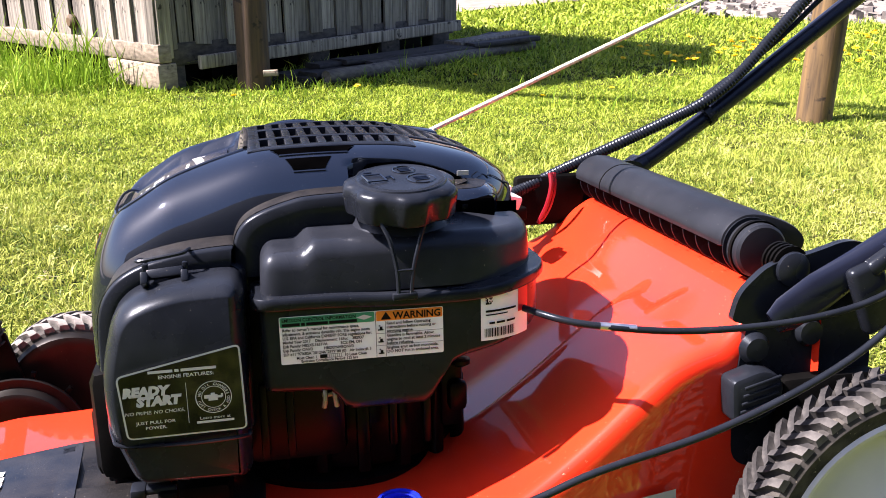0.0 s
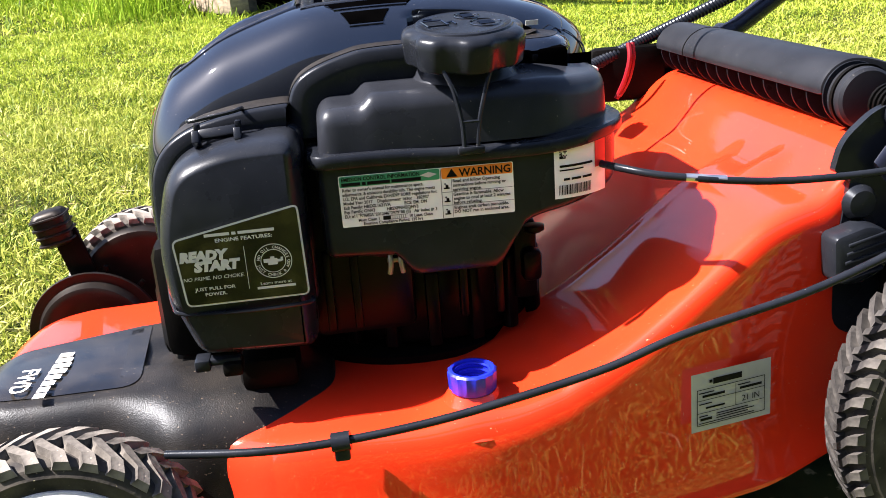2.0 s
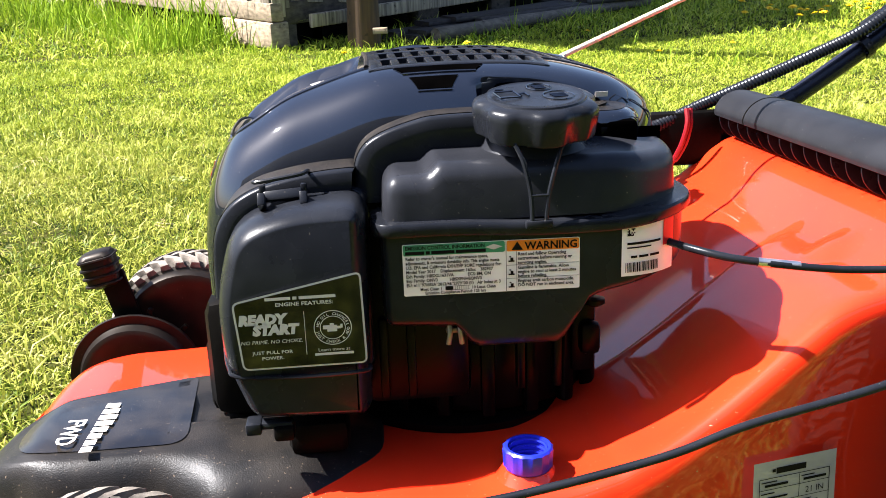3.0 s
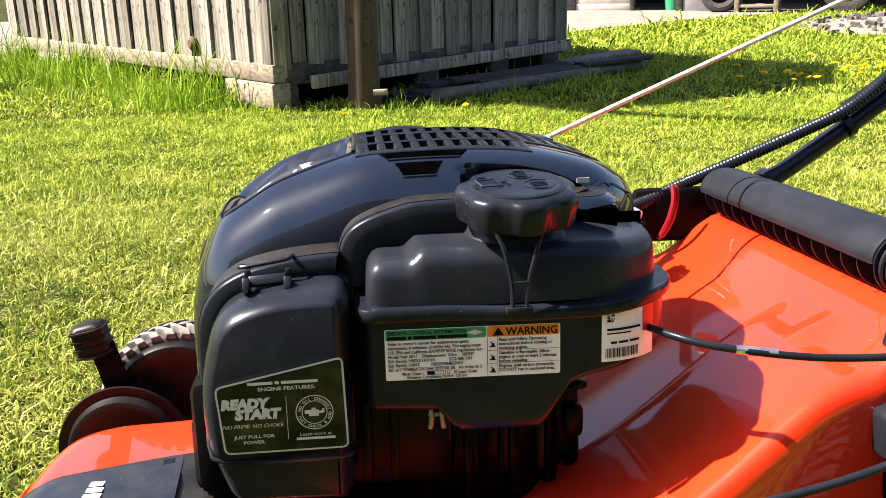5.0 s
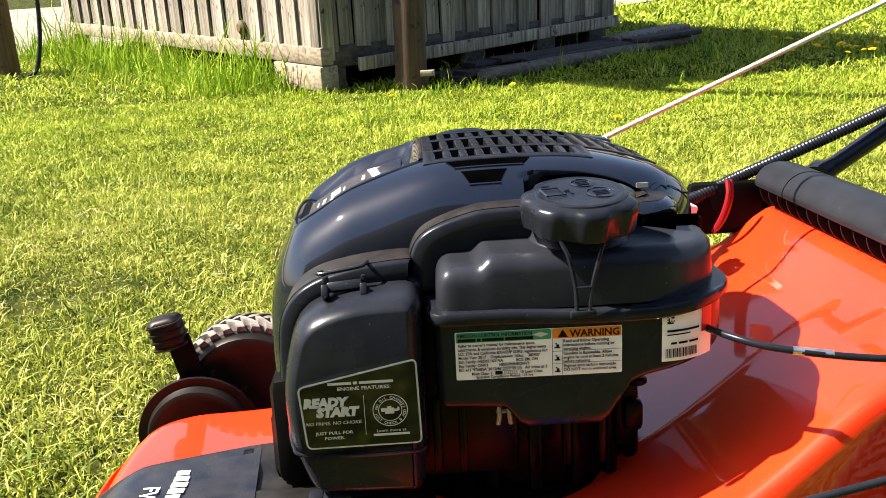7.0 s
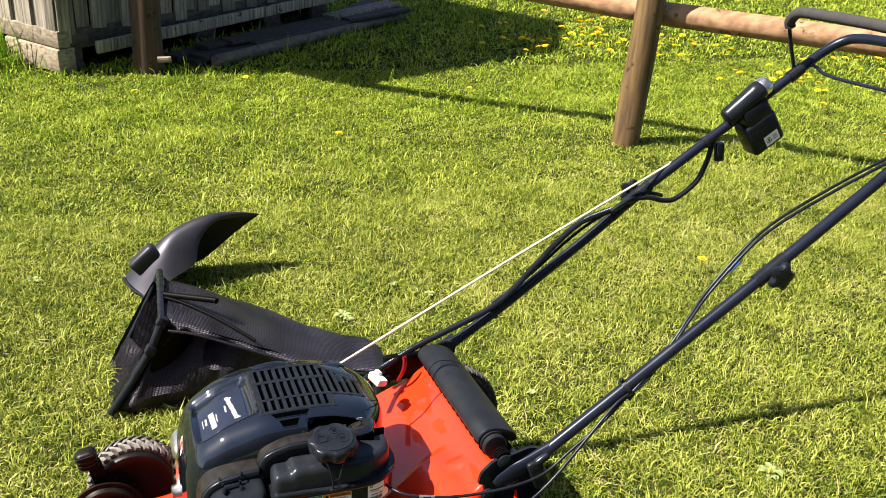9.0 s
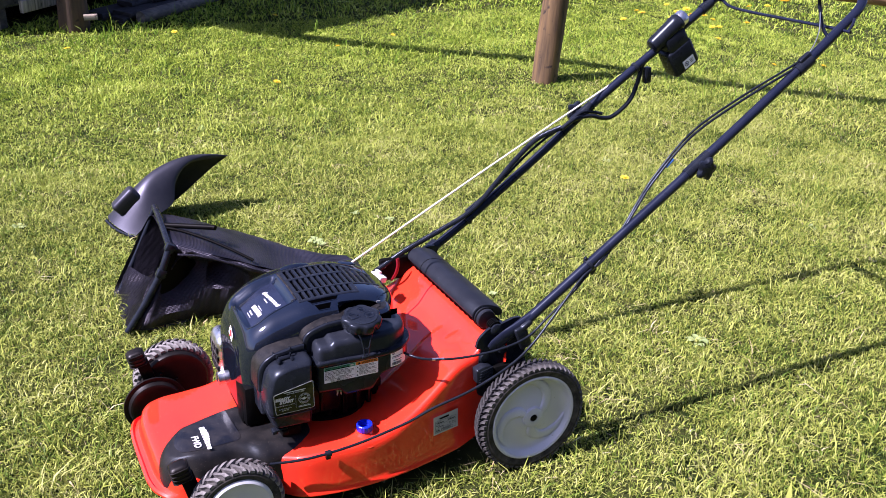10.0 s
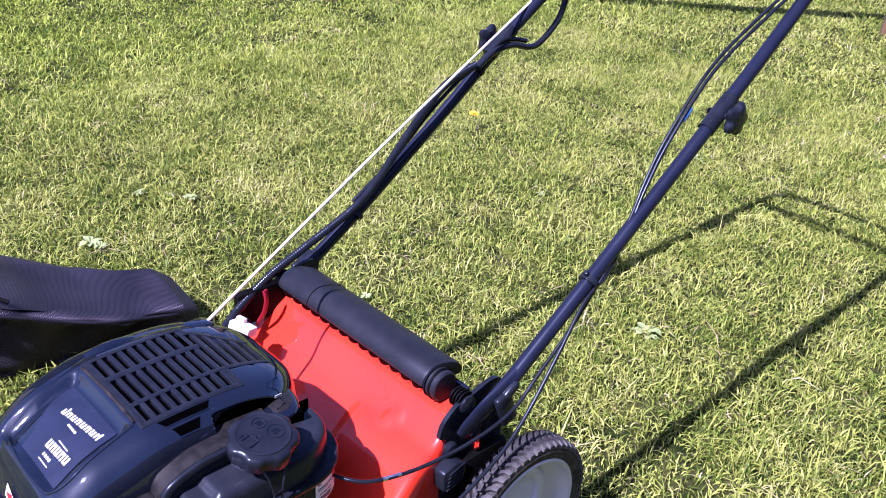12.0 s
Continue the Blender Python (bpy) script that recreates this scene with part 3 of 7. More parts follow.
def curve_value(table, x):
    """A smooth value through a table."""
    n = len(table)
    i = max(0, min(n - 2, next((k - 1 for k in range(1, n) if x <= table[k][0]), n - 2)))
    (x0, a), (x1, b) = table[i], table[i + 1]
    sa = (table[min(i + 1, n - 1)][1] - table[max(i - 1, 0)][1]) / (table[min(i + 1, n - 1)][0] - table[max(i - 1, 0)][0])
    sb = (table[min(i + 2, n - 1)][1] - table[i][1]) / (table[min(i + 2, n - 1)][0] - table[i][0])
    h = x1 - x0
    t = (x - x0) / h
    return (2 * t ** 3 - 3 * t * t + 1) * a + (t ** 3 - 2 * t * t + t) * h * sa + (-2 * t ** 3 + 3 * t * t) * b + (t ** 3 - t * t) * h * sb


def far_taper(x):
    """How much narrower the shroud is on its far side, towards the front."""
    return 0.79 - 0.14 * (1 - smooth(-0.28, -0.10, x))


def fall(x):
    """How far the near shoulder falls off across the hood."""
    return 0.08 * (1 - smooth(-0.2, -0.12, x))


def dip(x, y):
    """Sunken panel that takes the decal."""
    return 0.0165 * smooth(-0.139, -0.121, y) * (1 - smooth(0.012, 0.03, y)) * smooth(-0.262, -0.243, x) * (1 - smooth(-0.156, -0.141, x))


ROWS = ((0.021, -0.027, 9), (-0.038, -0.1, 14), (-0.107, -0.143, 9))
PITCH, FIRST = 0.0146, -0.1235


def vent(x, y):
    """How much of the vents' sinking applies here."""
    middle = 1 if -0.104 < y < 0.0235 and -0.133 < x < FIRST + 13.5 * PITCH and y < vent_far(x) + 0.003 else 0
    outer = 1 if -0.1465 < y < 0.0245 and -0.133 < x < FIRST + 8.5 * PITCH else 0
    return max(middle, outer)


def vent_far(x):
    """Far end of the vents: the rear ones grow shorter."""
    return 0.021 if x < 0.0 else 0.008 - 0.055 * smooth(0.0, 0.085, x)


def crown_z(x, y, floor=0.27):
    """The hood's upper face, without its vents."""
    w, top = curve_value(WIDTH, x), curve_value(CROWN, x)
    if y > YC:
        w *= far_taper(x)
    q = min(0.999, abs((y - YC) / w))
    return floor + (top - floor) * (1 - fall(x) * q * q) * (1 - q ** BOX) ** (1 / BOX) - dip(x, y)


def shroud_z(x, y, floor=0.27):
    return crown_z(x, y, floor) - 0.007 * vent(x, y)


def shell(bm, grow, floor, x0=WIDTH[0][0], x1=WIDTH[-1][0], shift=(0, 0, 0), drop=0.0, steps=110, seg=150, hood=True):
    """The hood as a skin; hood: with its vents, its decal panel and the hollow round the filler cap."""
    rings = []
    for i in range(steps + 1):
        t = i / steps
        x = x0 + (x1 - x0) * (0.5 - 0.5 * math.cos(math.pi * t))
        w, top = curve_value(WIDTH, x) + grow, curve_value(CROWN, x) + grow - drop
        ring = []
        for k in range(seg + 1):
            a = math.pi * k / seg
            c, s = math.cos(a), math.sin(a)
            u = abs(c) ** (2 / BOX)
            side = far_taper(x) + (0.0 if hood else 0.05) if c < 0 else 1.0
            y = YC + shift[1] - side * w * math.copysign(u, c)
            low = floor + (0.372 - floor) * smooth(0.0, 0.04, x)
            z = max(low, floor + (top - floor) * (1 - fall(x) * u * u * (1 if hood or c > 0 else 0.25)) * abs(s) ** (2 / BOX))
            z -= dip(x, y) + (0.007 if hood else 0.004) * vent(x, y)
            if hood:
                y = max(y, -0.30 + 0.129 * smooth(-0.068, -0.050, x))
            ring.append(Vector((x + shift[0], y, shift[2] + z)))
        rings.append(ring)
    loft(bm, rings, closed=True)


def build_engine():
    bm = bmesh.new()
    shell(bm, 0.0, 0.27)
    shroud = part("engine_shroud", bm, GLOSS_BLACK, mower, "glossy black moulded engine shroud with dusty vents", 45)
    # outer housing that shows as a rim behind and in front
    bm = bmesh.new()
    shell(bm, 0.004, 0.225, shift=(-0.002, 0.018, 0.0), drop=0.011, hood=False, steps=60, seg=84)
    part("blower_housing", bm, GLOSS_BLACK, mower, "", 45)
    # hump of the housing behind the vents
    bm = bmesh.new()
    loft(bm, [[Vector((x, 0.05 + 0.018 * math.cos(a), 0.462 + (0.0315 + 0.0070 * math.sin(math.pi * k / 12) ** 0.8) * math.sin(a))) for a in [math.pi * i / 10 for i in range(11)]]
              for k in range(13) for x in [-0.125 + 0.075 * k / 12]])
    part("housing_hump", bm, GLOSS_BLACK, mower)
    # raised border lines
    bm = bmesh.new()
    for f, r in ((0.84, 0.0022),):
        pts = [(x, YC + f * far_taper(x) * curve_value(WIDTH, x), shroud_z(x, YC + f * far_taper(x) * curve_value(WIDTH, x)) + 0.0005) for x in [-0.246 + 0.013 * k for k in range(19)]]
        tube(bm, pts, r, 8, 2)
    part("shroud_bead", bm, GLOSS_BLACK, shroud)
    # beads round the sunken panel, near and far
    bm = bmesh.new()
    line = [(-0.235, 0.030), (-0.25, 0.01), (-0.258, -0.04), (-0.258, -0.1), (-0.252, -0.130), (-0.236, -0.1415), (-0.19, -0.1405), (-0.155, -0.138), (-0.142, -0.136)]
    tube(bm, [Vector((x, y, shroud_z(x, y) - 0.0006)) for x, y in [(p.x, p.y) for p in spline([(x, y, 0) for x, y in line], 5)]], 0.0022, 10, 1, curve=False)
    part("panel_border", bm, GLOSS_BLACK, shroud)
    # vents: rows of slats between rails, flush with the hood
    def surf(x, y, h):
        return Vector((x, y, crown_z(x, y) + h))

    # black sheet under the slats paints the shade inside the vents
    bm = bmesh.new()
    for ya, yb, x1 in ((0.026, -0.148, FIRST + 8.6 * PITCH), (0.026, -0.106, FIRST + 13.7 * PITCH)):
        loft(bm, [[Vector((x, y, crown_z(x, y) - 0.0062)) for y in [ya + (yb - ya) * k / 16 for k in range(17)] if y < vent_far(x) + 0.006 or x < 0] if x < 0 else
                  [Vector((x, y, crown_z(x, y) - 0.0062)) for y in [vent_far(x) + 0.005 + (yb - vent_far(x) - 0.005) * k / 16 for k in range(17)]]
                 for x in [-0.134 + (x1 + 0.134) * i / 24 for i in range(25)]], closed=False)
    part("vent_shade", bm, SHADE_BLACK, shroud)

    def strip(bm, line, half, h, along, deep=0.0068):
        """A bar of the grille that follows the crown."""
        rings = []
        for p in line:
            o = Vector((half, 0, 0)) if along == "y" else Vector((0, half, 0))
            a, b = p - o, p + o
            e = o * 0.25
            rings.append([surf(a.x, a.y, -deep), surf(a.x, a.y, h - 0.0007), surf((a + e).x, (a + e).y, h), surf((b - e).x, (b - e).y, h), surf(b.x, b.y, h - 0.0007), surf(b.x, b.y, -deep)])
        loft(bm, rings)

    for ya, yb, count in ROWS:
        for i in range(count + 1):
            x = FIRST + PITCH * (i - 0.5)
            a = vent_far(x) if count > 9 and x > 0 else ya
            if a - yb < 0.012:
                continue
            bm = bmesh.new()
            strip(bm, [Vector((x, a + 0.003 + (yb - a - 0.006) * k / 8, 0)) for k in range(9)], 0.0036, 0.0004, "y")
            part("vent_slat", bm, BLACK, shroud)
    for y, half, xa, xb in ((0.0245, 0.0045, -0.134, 0.006), (-0.0325, 0.0058, -0.134, 0.006), (-0.1035, 0.0042, -0.134, 0.0775), (-0.1465, 0.0042, -0.134, 0.006)):
        bm = bmesh.new()
        strip(bm, [Vector((xa + (xb - xa) * k / 24, y, 0)) for k in range(25)], half, 0.0012, "x")
        part("vent_rail", bm, BLACK, shroud)
    bm = bmesh.new()
    strip(bm, [Vector((0.004 + 0.0735 * k / 16, vent_far(0.004 + 0.0735 * k / 16) + 0.003, 0)) for k in range(17)], 0.0042, 0.0012, "x")
    part("vent_rail", bm, BLACK, shroud)
    for x, ya, yb in ((-0.1345, 0.029, -0.150), (0.0062, -0.104, -0.150), (0.0062, 0.029, 0.004)):
        bm = bmesh.new()
        strip(bm, [Vector((x, ya + (yb - ya) * k / 16, 0)) for k in range(17)], 0.0042, 0.0010, "y")
        part("vent_rail", bm, BLACK, shroud)
    # dusty step in front of the vents
    bm = bmesh.new()
    tube(bm, [surf(x, y, 0.0) for x, y in ((-0.1405, 0.02), (-0.1395, -0.02), (-0.139, -0.07), (-0.1395, -0.11), (-0.140, -0.134))], 0.0024, 8, 6)
    part("vent_step", bm, DUSTY, shroud)
    # louvre slots on the near shoulder: black sheets laid on the hood paint their shade
    for xa, xb, ya, yb, cut in ((-0.119, -0.046, -0.1535, -0.1635, 0.007), (-0.107, -0.068, -0.1695, -0.179, 0.006)):
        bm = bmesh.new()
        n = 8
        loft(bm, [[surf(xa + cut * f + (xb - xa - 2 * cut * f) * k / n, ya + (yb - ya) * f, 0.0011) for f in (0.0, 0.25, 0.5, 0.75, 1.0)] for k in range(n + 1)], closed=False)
        slot = part("louvre", bm, SHADE_BLACK, shroud)
        bm = bmesh.new()
        tube(bm, [surf(xa + cut + (xb - xa - 2 * cut) * k / n, yb - 0.0008, 0.0005) for k in range(n + 1)], 0.0011, 6, 1)
        tube(bm, [surf(xa + (xb - xa) * k / n, ya + 0.0008, 0.0002) for k in range(n + 1)], 0.0009, 6, 1)
        part("lip", bm, GLOSS_BLACK, slot)
    # black sheet that paints the shade in the hollow behind the filler cap
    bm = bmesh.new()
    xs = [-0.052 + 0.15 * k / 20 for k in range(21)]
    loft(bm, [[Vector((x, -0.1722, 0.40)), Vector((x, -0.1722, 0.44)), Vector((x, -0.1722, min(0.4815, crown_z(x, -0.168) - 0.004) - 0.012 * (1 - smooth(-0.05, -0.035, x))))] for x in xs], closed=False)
    part("cap_shade", bm, SHADE_BLACK, shroud)
    # decal with bars for its print
    bm = bmesh.new()
    rings = []
    for i in range(11):
        t = i / 10
        x = -0.245 + (0.245 - 0.158) * t
        a, b = -0.122 + 0.003 * t, -0.022 + 0.034 * smooth(0, 0.8, t)
        rings.append([surf(x, a + (b - a) * k / 12, 0.001) for k in range(13)])
    loft(bm, rings, closed=False)
    decal = part("decal", bm, DECAL, shroud, "blue-grey decal with white print")
    bm = bmesh.new()

    def printed(x, y, w, h):
        """A bar of print that runs across the crown: w along y, h along x."""
        n = max(2, int(w / 0.008))
        rings = [[surf(x, y + w * k / n, 0.0018), surf(x + h, y + w * k / n, 0.0018)] for k in range(n + 1)]
        loft(bm, rings, closed=False)

    for k in range(8):
        # logo as a row of small bars, and the row of figures under it
        y = -0.110 + 0.0108 * k
        x = -0.182 - 0.0014 * k
        tall = (0.0115, 0.0082, 0.0082, 0.0082, 0.0082, 0.0082, 0.0082, 0.0125)[k]
        printed(x, y, 0.0031, tall)
        printed(x, y + 0.0054, 0.0031, 0.0082)
        printed(x + (0.0 if k % 2 else 0.0056), y + 0.003, 0.0028, 0.0026)
    for k in range(5):
        y = -0.108 + 0.0108 * k
        x = -0.2245 - 0.0006 * k
        printed(x, y, 0.0031, 0.0095)
        printed(x, y + 0.0056, 0.0031, 0.0095)
        printed(x + (0.0062 if k % 2 else 0.0), y + 0.0026, 0.0032, 0.0024)
    for k in range(4):
        printed(-0.196, -0.078 + 0.006 * k, 0.0042, 0.0030)
        printed(-0.2135, -0.094 + 0.0065 * k, 0.0052, 0.0014)
        printed(-0.2345, -0.084 + 0.0055 * k, 0.0034, 0.0034)
        printed(-0.2395, -0.088 + 0.0065 * k, 0.0050, 0.0012)
    part("print", bm, GREY_PRINT, decal)
    # front badge
    def face_at(y, z, lift):
        """The point of the hood's front at this height."""
        lo, hi = WIDTH[0][0], -0.15
        for _ in range(30):
            mid = 0.5 * (lo + hi)
            lo, hi = (mid, hi) if shroud_z(mid, y) < z else (lo, mid)
        return Vector((lo - 0.003 - lift, y, z + 0.3 * lift))

    bm = bmesh.new()
    loft(bm, [[face_at(-0.084 + 0.034 * k / 6, z0 + 0.012 * k / 6, 0.001) for z0 in (0.388, 0.396, 0.404)] for k in range(7)], closed=False)
    badge = part("badge", bm, WHITE, shroud)
    bm = bmesh.new()
    bm.faces.new([bm.verts.new(face_at(y, z, 0.0018)) for y, z in ((-0.081, 0.398), (-0.066, 0.3945), (-0.053, 0.407), (-0.068, 0.410))])
    part("mark", bm, RED_PRINT, badge)
    # rounded tail behind the filler cap
    ring = round_poly([(0.02, -0.10), (0.02, -0.205), (0.064, -0.205), (0.083, -0.170), (0.085, -0.10)], [0.01, 0.02, 0.025, 0.03, 0.01], 8)
    bm = bmesh.new()
    loft(bm, [[Vector((p.x, p.y, z)) for p in shrink(ring, d)] for d, z in ((0.008, 0.424), (0.002, 0.428), (0.0, 0.434), (0.0, 0.446), (0.0012, 0.4505), (0.004, 0.4545), (0.009, 0.4572), (0.018, 0.4600), (0.03, 0.4630))])
    tail = part("shroud_tail", bm, GLOSS_BLACK, shroud)
    bm = bmesh.new()
    loft(bm, [[Vector((p.x, p.y, z)) for p in shrink(ring, d)] for d, z in ((0.0105, 0.4581), (0.018, 0.4604), (0.0295, 0.4633))])
    part("dusty_top", bm, DUST_FILM, tail, "brown dust lying on the ledge")
    # small pale rectangle of unknown nature on the hood's rear
    bm = bmesh.new()
    box(bm, (0.048, -0.1732, 0.4685), (0.0105, 0.001, 0.0042), 0.0)
    part("pale_patch", bm, SILVER_LABEL, shroud)
    # rope guide
    bm = bmesh.new()
    box(bm, (0.042, 0.035, 0.478), (0.045, 0.03, 0.02), 0.006, turn=(0, 10, 10))
    part("rope_guide", bm, GLOSS_BLACK, mower)
    # base of the engine: flange, crankcase, brackets; near black carries the shade under the tank
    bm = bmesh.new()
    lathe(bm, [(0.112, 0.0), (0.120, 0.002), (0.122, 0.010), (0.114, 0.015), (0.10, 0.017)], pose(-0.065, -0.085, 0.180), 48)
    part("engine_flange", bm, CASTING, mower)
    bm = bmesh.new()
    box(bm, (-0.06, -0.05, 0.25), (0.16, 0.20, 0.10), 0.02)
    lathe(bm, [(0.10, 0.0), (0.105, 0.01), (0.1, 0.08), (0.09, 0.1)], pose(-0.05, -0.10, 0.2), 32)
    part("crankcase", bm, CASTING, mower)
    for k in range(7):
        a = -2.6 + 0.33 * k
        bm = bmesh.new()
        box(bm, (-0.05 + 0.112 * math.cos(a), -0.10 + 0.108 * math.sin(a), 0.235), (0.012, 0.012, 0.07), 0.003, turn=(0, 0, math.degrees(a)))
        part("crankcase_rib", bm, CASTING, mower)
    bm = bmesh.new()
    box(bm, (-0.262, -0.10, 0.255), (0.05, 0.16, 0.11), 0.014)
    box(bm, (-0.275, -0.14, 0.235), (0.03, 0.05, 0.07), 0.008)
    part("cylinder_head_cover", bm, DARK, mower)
    bm = bmesh.new()
    box(bm, (0.030, -0.17, 0.265), (0.022, 0.05, 0.075), 0.006)
    box(bm, (0.034, -0.198, 0.262), (0.018, 0.016, 0.03), 0.006)
    lathe(bm, [(0.006, 0), (0.009, 0.002), (0.009, 0.006), (0.004, 0.007)], pose(0.036, -0.205, 0.294), 14)
    part("control_bracket", bm, CASTING, mower)
    bm = bmesh.new()
    for dx in (-0.004, 0.004):
        tube(bm, [(-0.086 + dx, -0.262, 0.308), (-0.086 + dx, -0.264, 0.300), (-0.086 + dx * 1.3, -0.263, 0.291)], 0.0021, 8)
    box(bm, (-0.086, -0.259, 0.301), (0.013, 0.004, 0.004), 0.001)
    part("hose_clip", bm, DULL_STEEL, mower, "bright steel hose clip")
    # dark ribbed box added to black out the gap between the filter and the tank
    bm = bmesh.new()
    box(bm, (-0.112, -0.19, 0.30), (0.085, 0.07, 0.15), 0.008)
    part("engine_block_filler", bm, CASTING, mower)
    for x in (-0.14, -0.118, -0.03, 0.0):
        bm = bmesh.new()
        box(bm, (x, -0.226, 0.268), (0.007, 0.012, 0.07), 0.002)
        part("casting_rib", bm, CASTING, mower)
    # muffler with its perforated guard
    bm = bmesh.new()
    box(bm, (-0.268, 0.080, 0.272), (0.056, 0.10, 0.125), 0.024, 5)
    muffler = part("muffler_guard", bm, STEEL, mower, "shiny pressed steel muffler guard")
    # black plates on the steel paint the dark of the guard's openings
    for k in range(4):
        for j in range(3):
            bm = bmesh.new()
            box(bm, (-0.2955, 0.048 + 0.021 * k, 0.243 + 0.027 * j), (0.002, 0.013, 0.016), 0.0)
            part("slot_shade", bm, INK, muffler)
    bm = bmesh.new()
    lathe(bm, [(0.012, 0), (0.017, 0.002), (0.017, 0.017), (0.013, 0.019), (0.008, 0.019)], pose(-0.285, 0.03, 0.226, 0, -90, 0), 20)
    part("exhaust_outlet", bm, STEEL, mower)


build_engine()


def build_tank():
    outline = round_poly([(-0.139, -0.271), (0.066, -0.271), (0.104, -0.230), (0.104, -0.12), (-0.139, -0.12)], [0.012, 0.05, 0.045, 0.03, 0.02], 10)

    outline = resample(outline, 0.006)
    low = [(-0.15, 0.3115), (-0.084, 0.3075), (-0.072, 0.2895), (-0.005, 0.289), (0.0165, 0.324), (0.03, 0.329), (0.07, 0.337), (0.11, 0.346)]
    bm = bmesh.new()
    rings = []
    for d, f in ((0.014, 0.0), (0.004, 0.0), (0.001, 0.04), (0.0, 0.12), (0.0, 0.5), (0.0, 1.0)):
        rings.append([Vector((p.x, p.y, lerp_table(low, p.x) * (1 - f) + 0.384 * f)) for p in shrink(outline, d)])
    loft(bm, rings, cap=(True, True))
    tank = part("fuel_tank", bm, BLACK, mower, "black plastic fuel tank with dull moulded lid", 45)
    bm = bmesh.new()
    rings = []
    for d, z in ((0.0, 0.382), (-0.0045, 0.3825), (-0.006, 0.385), (-0.006, 0.3905), (-0.0045, 0.3925), (0.0, 0.393)):
        rings.append([Vector((p.x, p.y, z - 0.004 * smooth(-0.1, -0.01, p.x) + 0.006 * smooth(0.02, 0.1, p.x))) for p in shrink(outline, d)])
    loft(bm, rings)
    part("tank_seam", bm, BLACK, tank)

    cx, cy = -0.0185, -0.237

    def lid(x, y):
        """A low step at the front, then a plateau; all of it leans a little to the near side."""
        return 0.4272 + 0.0088 * smooth(-0.106, -0.093, x + 0.08 * (y + 0.24)) - 0.008 * smooth(0.03, 0.09, x) + 0.10 * (y + 0.24)

    outline = round_poly([(-0.139, -0.271), (0.05, -0.271), (0.102, -0.225), (0.104, -0.17), (0.02, -0.19), (-0.139, -0.206)], [0.020, 0.055, 0.06, 0.022, 0.03, 0.020], 10)
    outline = resample(outline, 0.004)
    bm = bmesh.new()
    rings = []
    for d, drop in ((0.003, None), (0.0045, 0.013), (0.0052, 0.0095), (0.0068, 0.0058), (0.0094, 0.0026), (0.0128, 0.0007), (0.016, 0.0)):
        rings.append([Vector((p.x, p.y, 0.391 if drop is None else lid(p.x, p.y) - drop)) for p in shrink(outline, d)])
    inner = shrink(outline, 0.016)
    for s in [0.98 - 0.03 * k for k in range(32)]:
        rings.append([Vector((-0.02 + (p.x + 0.02) * s, -0.225 + (p.y + 0.225) * s, lid(-0.02 + (p.x + 0.02) * s, -0.225 + (p.y + 0.225) * s))) for p in inner])
    loft(bm, rings, cap=(False, True))
    part("tank_lid", bm, TANK_PLASTIC, tank, "", 75)
    # filler neck and cap
    bm = bmesh.new()
    lathe(bm, [(0.0455, -0.006), (0.0430, 0.0), (0.0400, 0.0035), (0.0380, 0.0085), (0.0368, 0.014), (0.0362, 0.024)], pose(cx + 0.002, cy + 0.022, 0.4365), 48)
    part("filler_neck", bm, TANK_PLASTIC, tank)

    def lobes(a, r, z):
        return 1 - 0.085 * smooth(-0.5, 1.0, math.cos(7 * a + 0.9)) * smooth(0.0372, 0.043, r)

    bm = bmesh.new()
    lathe(bm, [(0.030, 0.001), (0.0425, 0.0), (0.0445, 0.0012), (0.0452, 0.003), (0.0468, 0.016), (0.0466, 0.0195), (0.0452, 0.0222), (0.0425, 0.0238), (0.0378, 0.0248), (0.0368, 0.0250),
               (0.0362, 0.0262), (0.0350, 0.0266), (0.0342, 0.0262), (0.030, 0.0262), (0.01, 0.0264)],
          pose(cx, cy + 0.002, 0.4505, 9, 0, 0) @ Matrix.Diagonal((1.01, 1.01, 1.1, 1)), 96, wobble=lobes)
    cap = part("fuel_cap", bm, BLACK, tank, "black lobed fuel cap with raised symbols", 32)
    bm = bmesh.new()
    top = pose(cx, cy - 0.0025, 0.4799, 9, 0, 12) @ Matrix.Scale(1.1, 4)
    for sx, sy, r in ((0.008, 0.015, 0.0085), (0.013, -0.008, 0.0105)):
        tube(bm, [top @ Vector((sx + r * math.cos(i * math.pi / 10), sy + r * math.sin(i * math.pi / 10), 0)) for i in range(21)], 0.0006, 5, 1)
        for k in (-1, 0, 1):
            tube(bm, [top @ Vector((sx - 0.5 * r, sy + k * 0.003, 0)), top @ Vector((sx + 0.5 * r, sy + k * 0.003, 0))], 0.0008, 5, curve=False)
    for a, b in (((-0.027, -0.006), (-0.027, 0.009)), ((-0.027, 0.009), (-0.013, 0.009)), ((-0.013, 0.009), (-0.013, -0.006)), ((-0.013, -0.006), (-0.027, -0.006)),
                 ((-0.013, 0.0), (-0.007, 0.003)), ((-0.007, 0.003), (-0.007, -0.005)), ((-0.024, 0.014), (-0.018, 0.014))):
        tube(bm, [top @ Vector((*a, 0)), top @ Vector((*b, 0))], 0.0007, 5, curve=False)
    part("cap_symbols", bm, GLOSS_BLACK, cap)
    bm = bmesh.new()
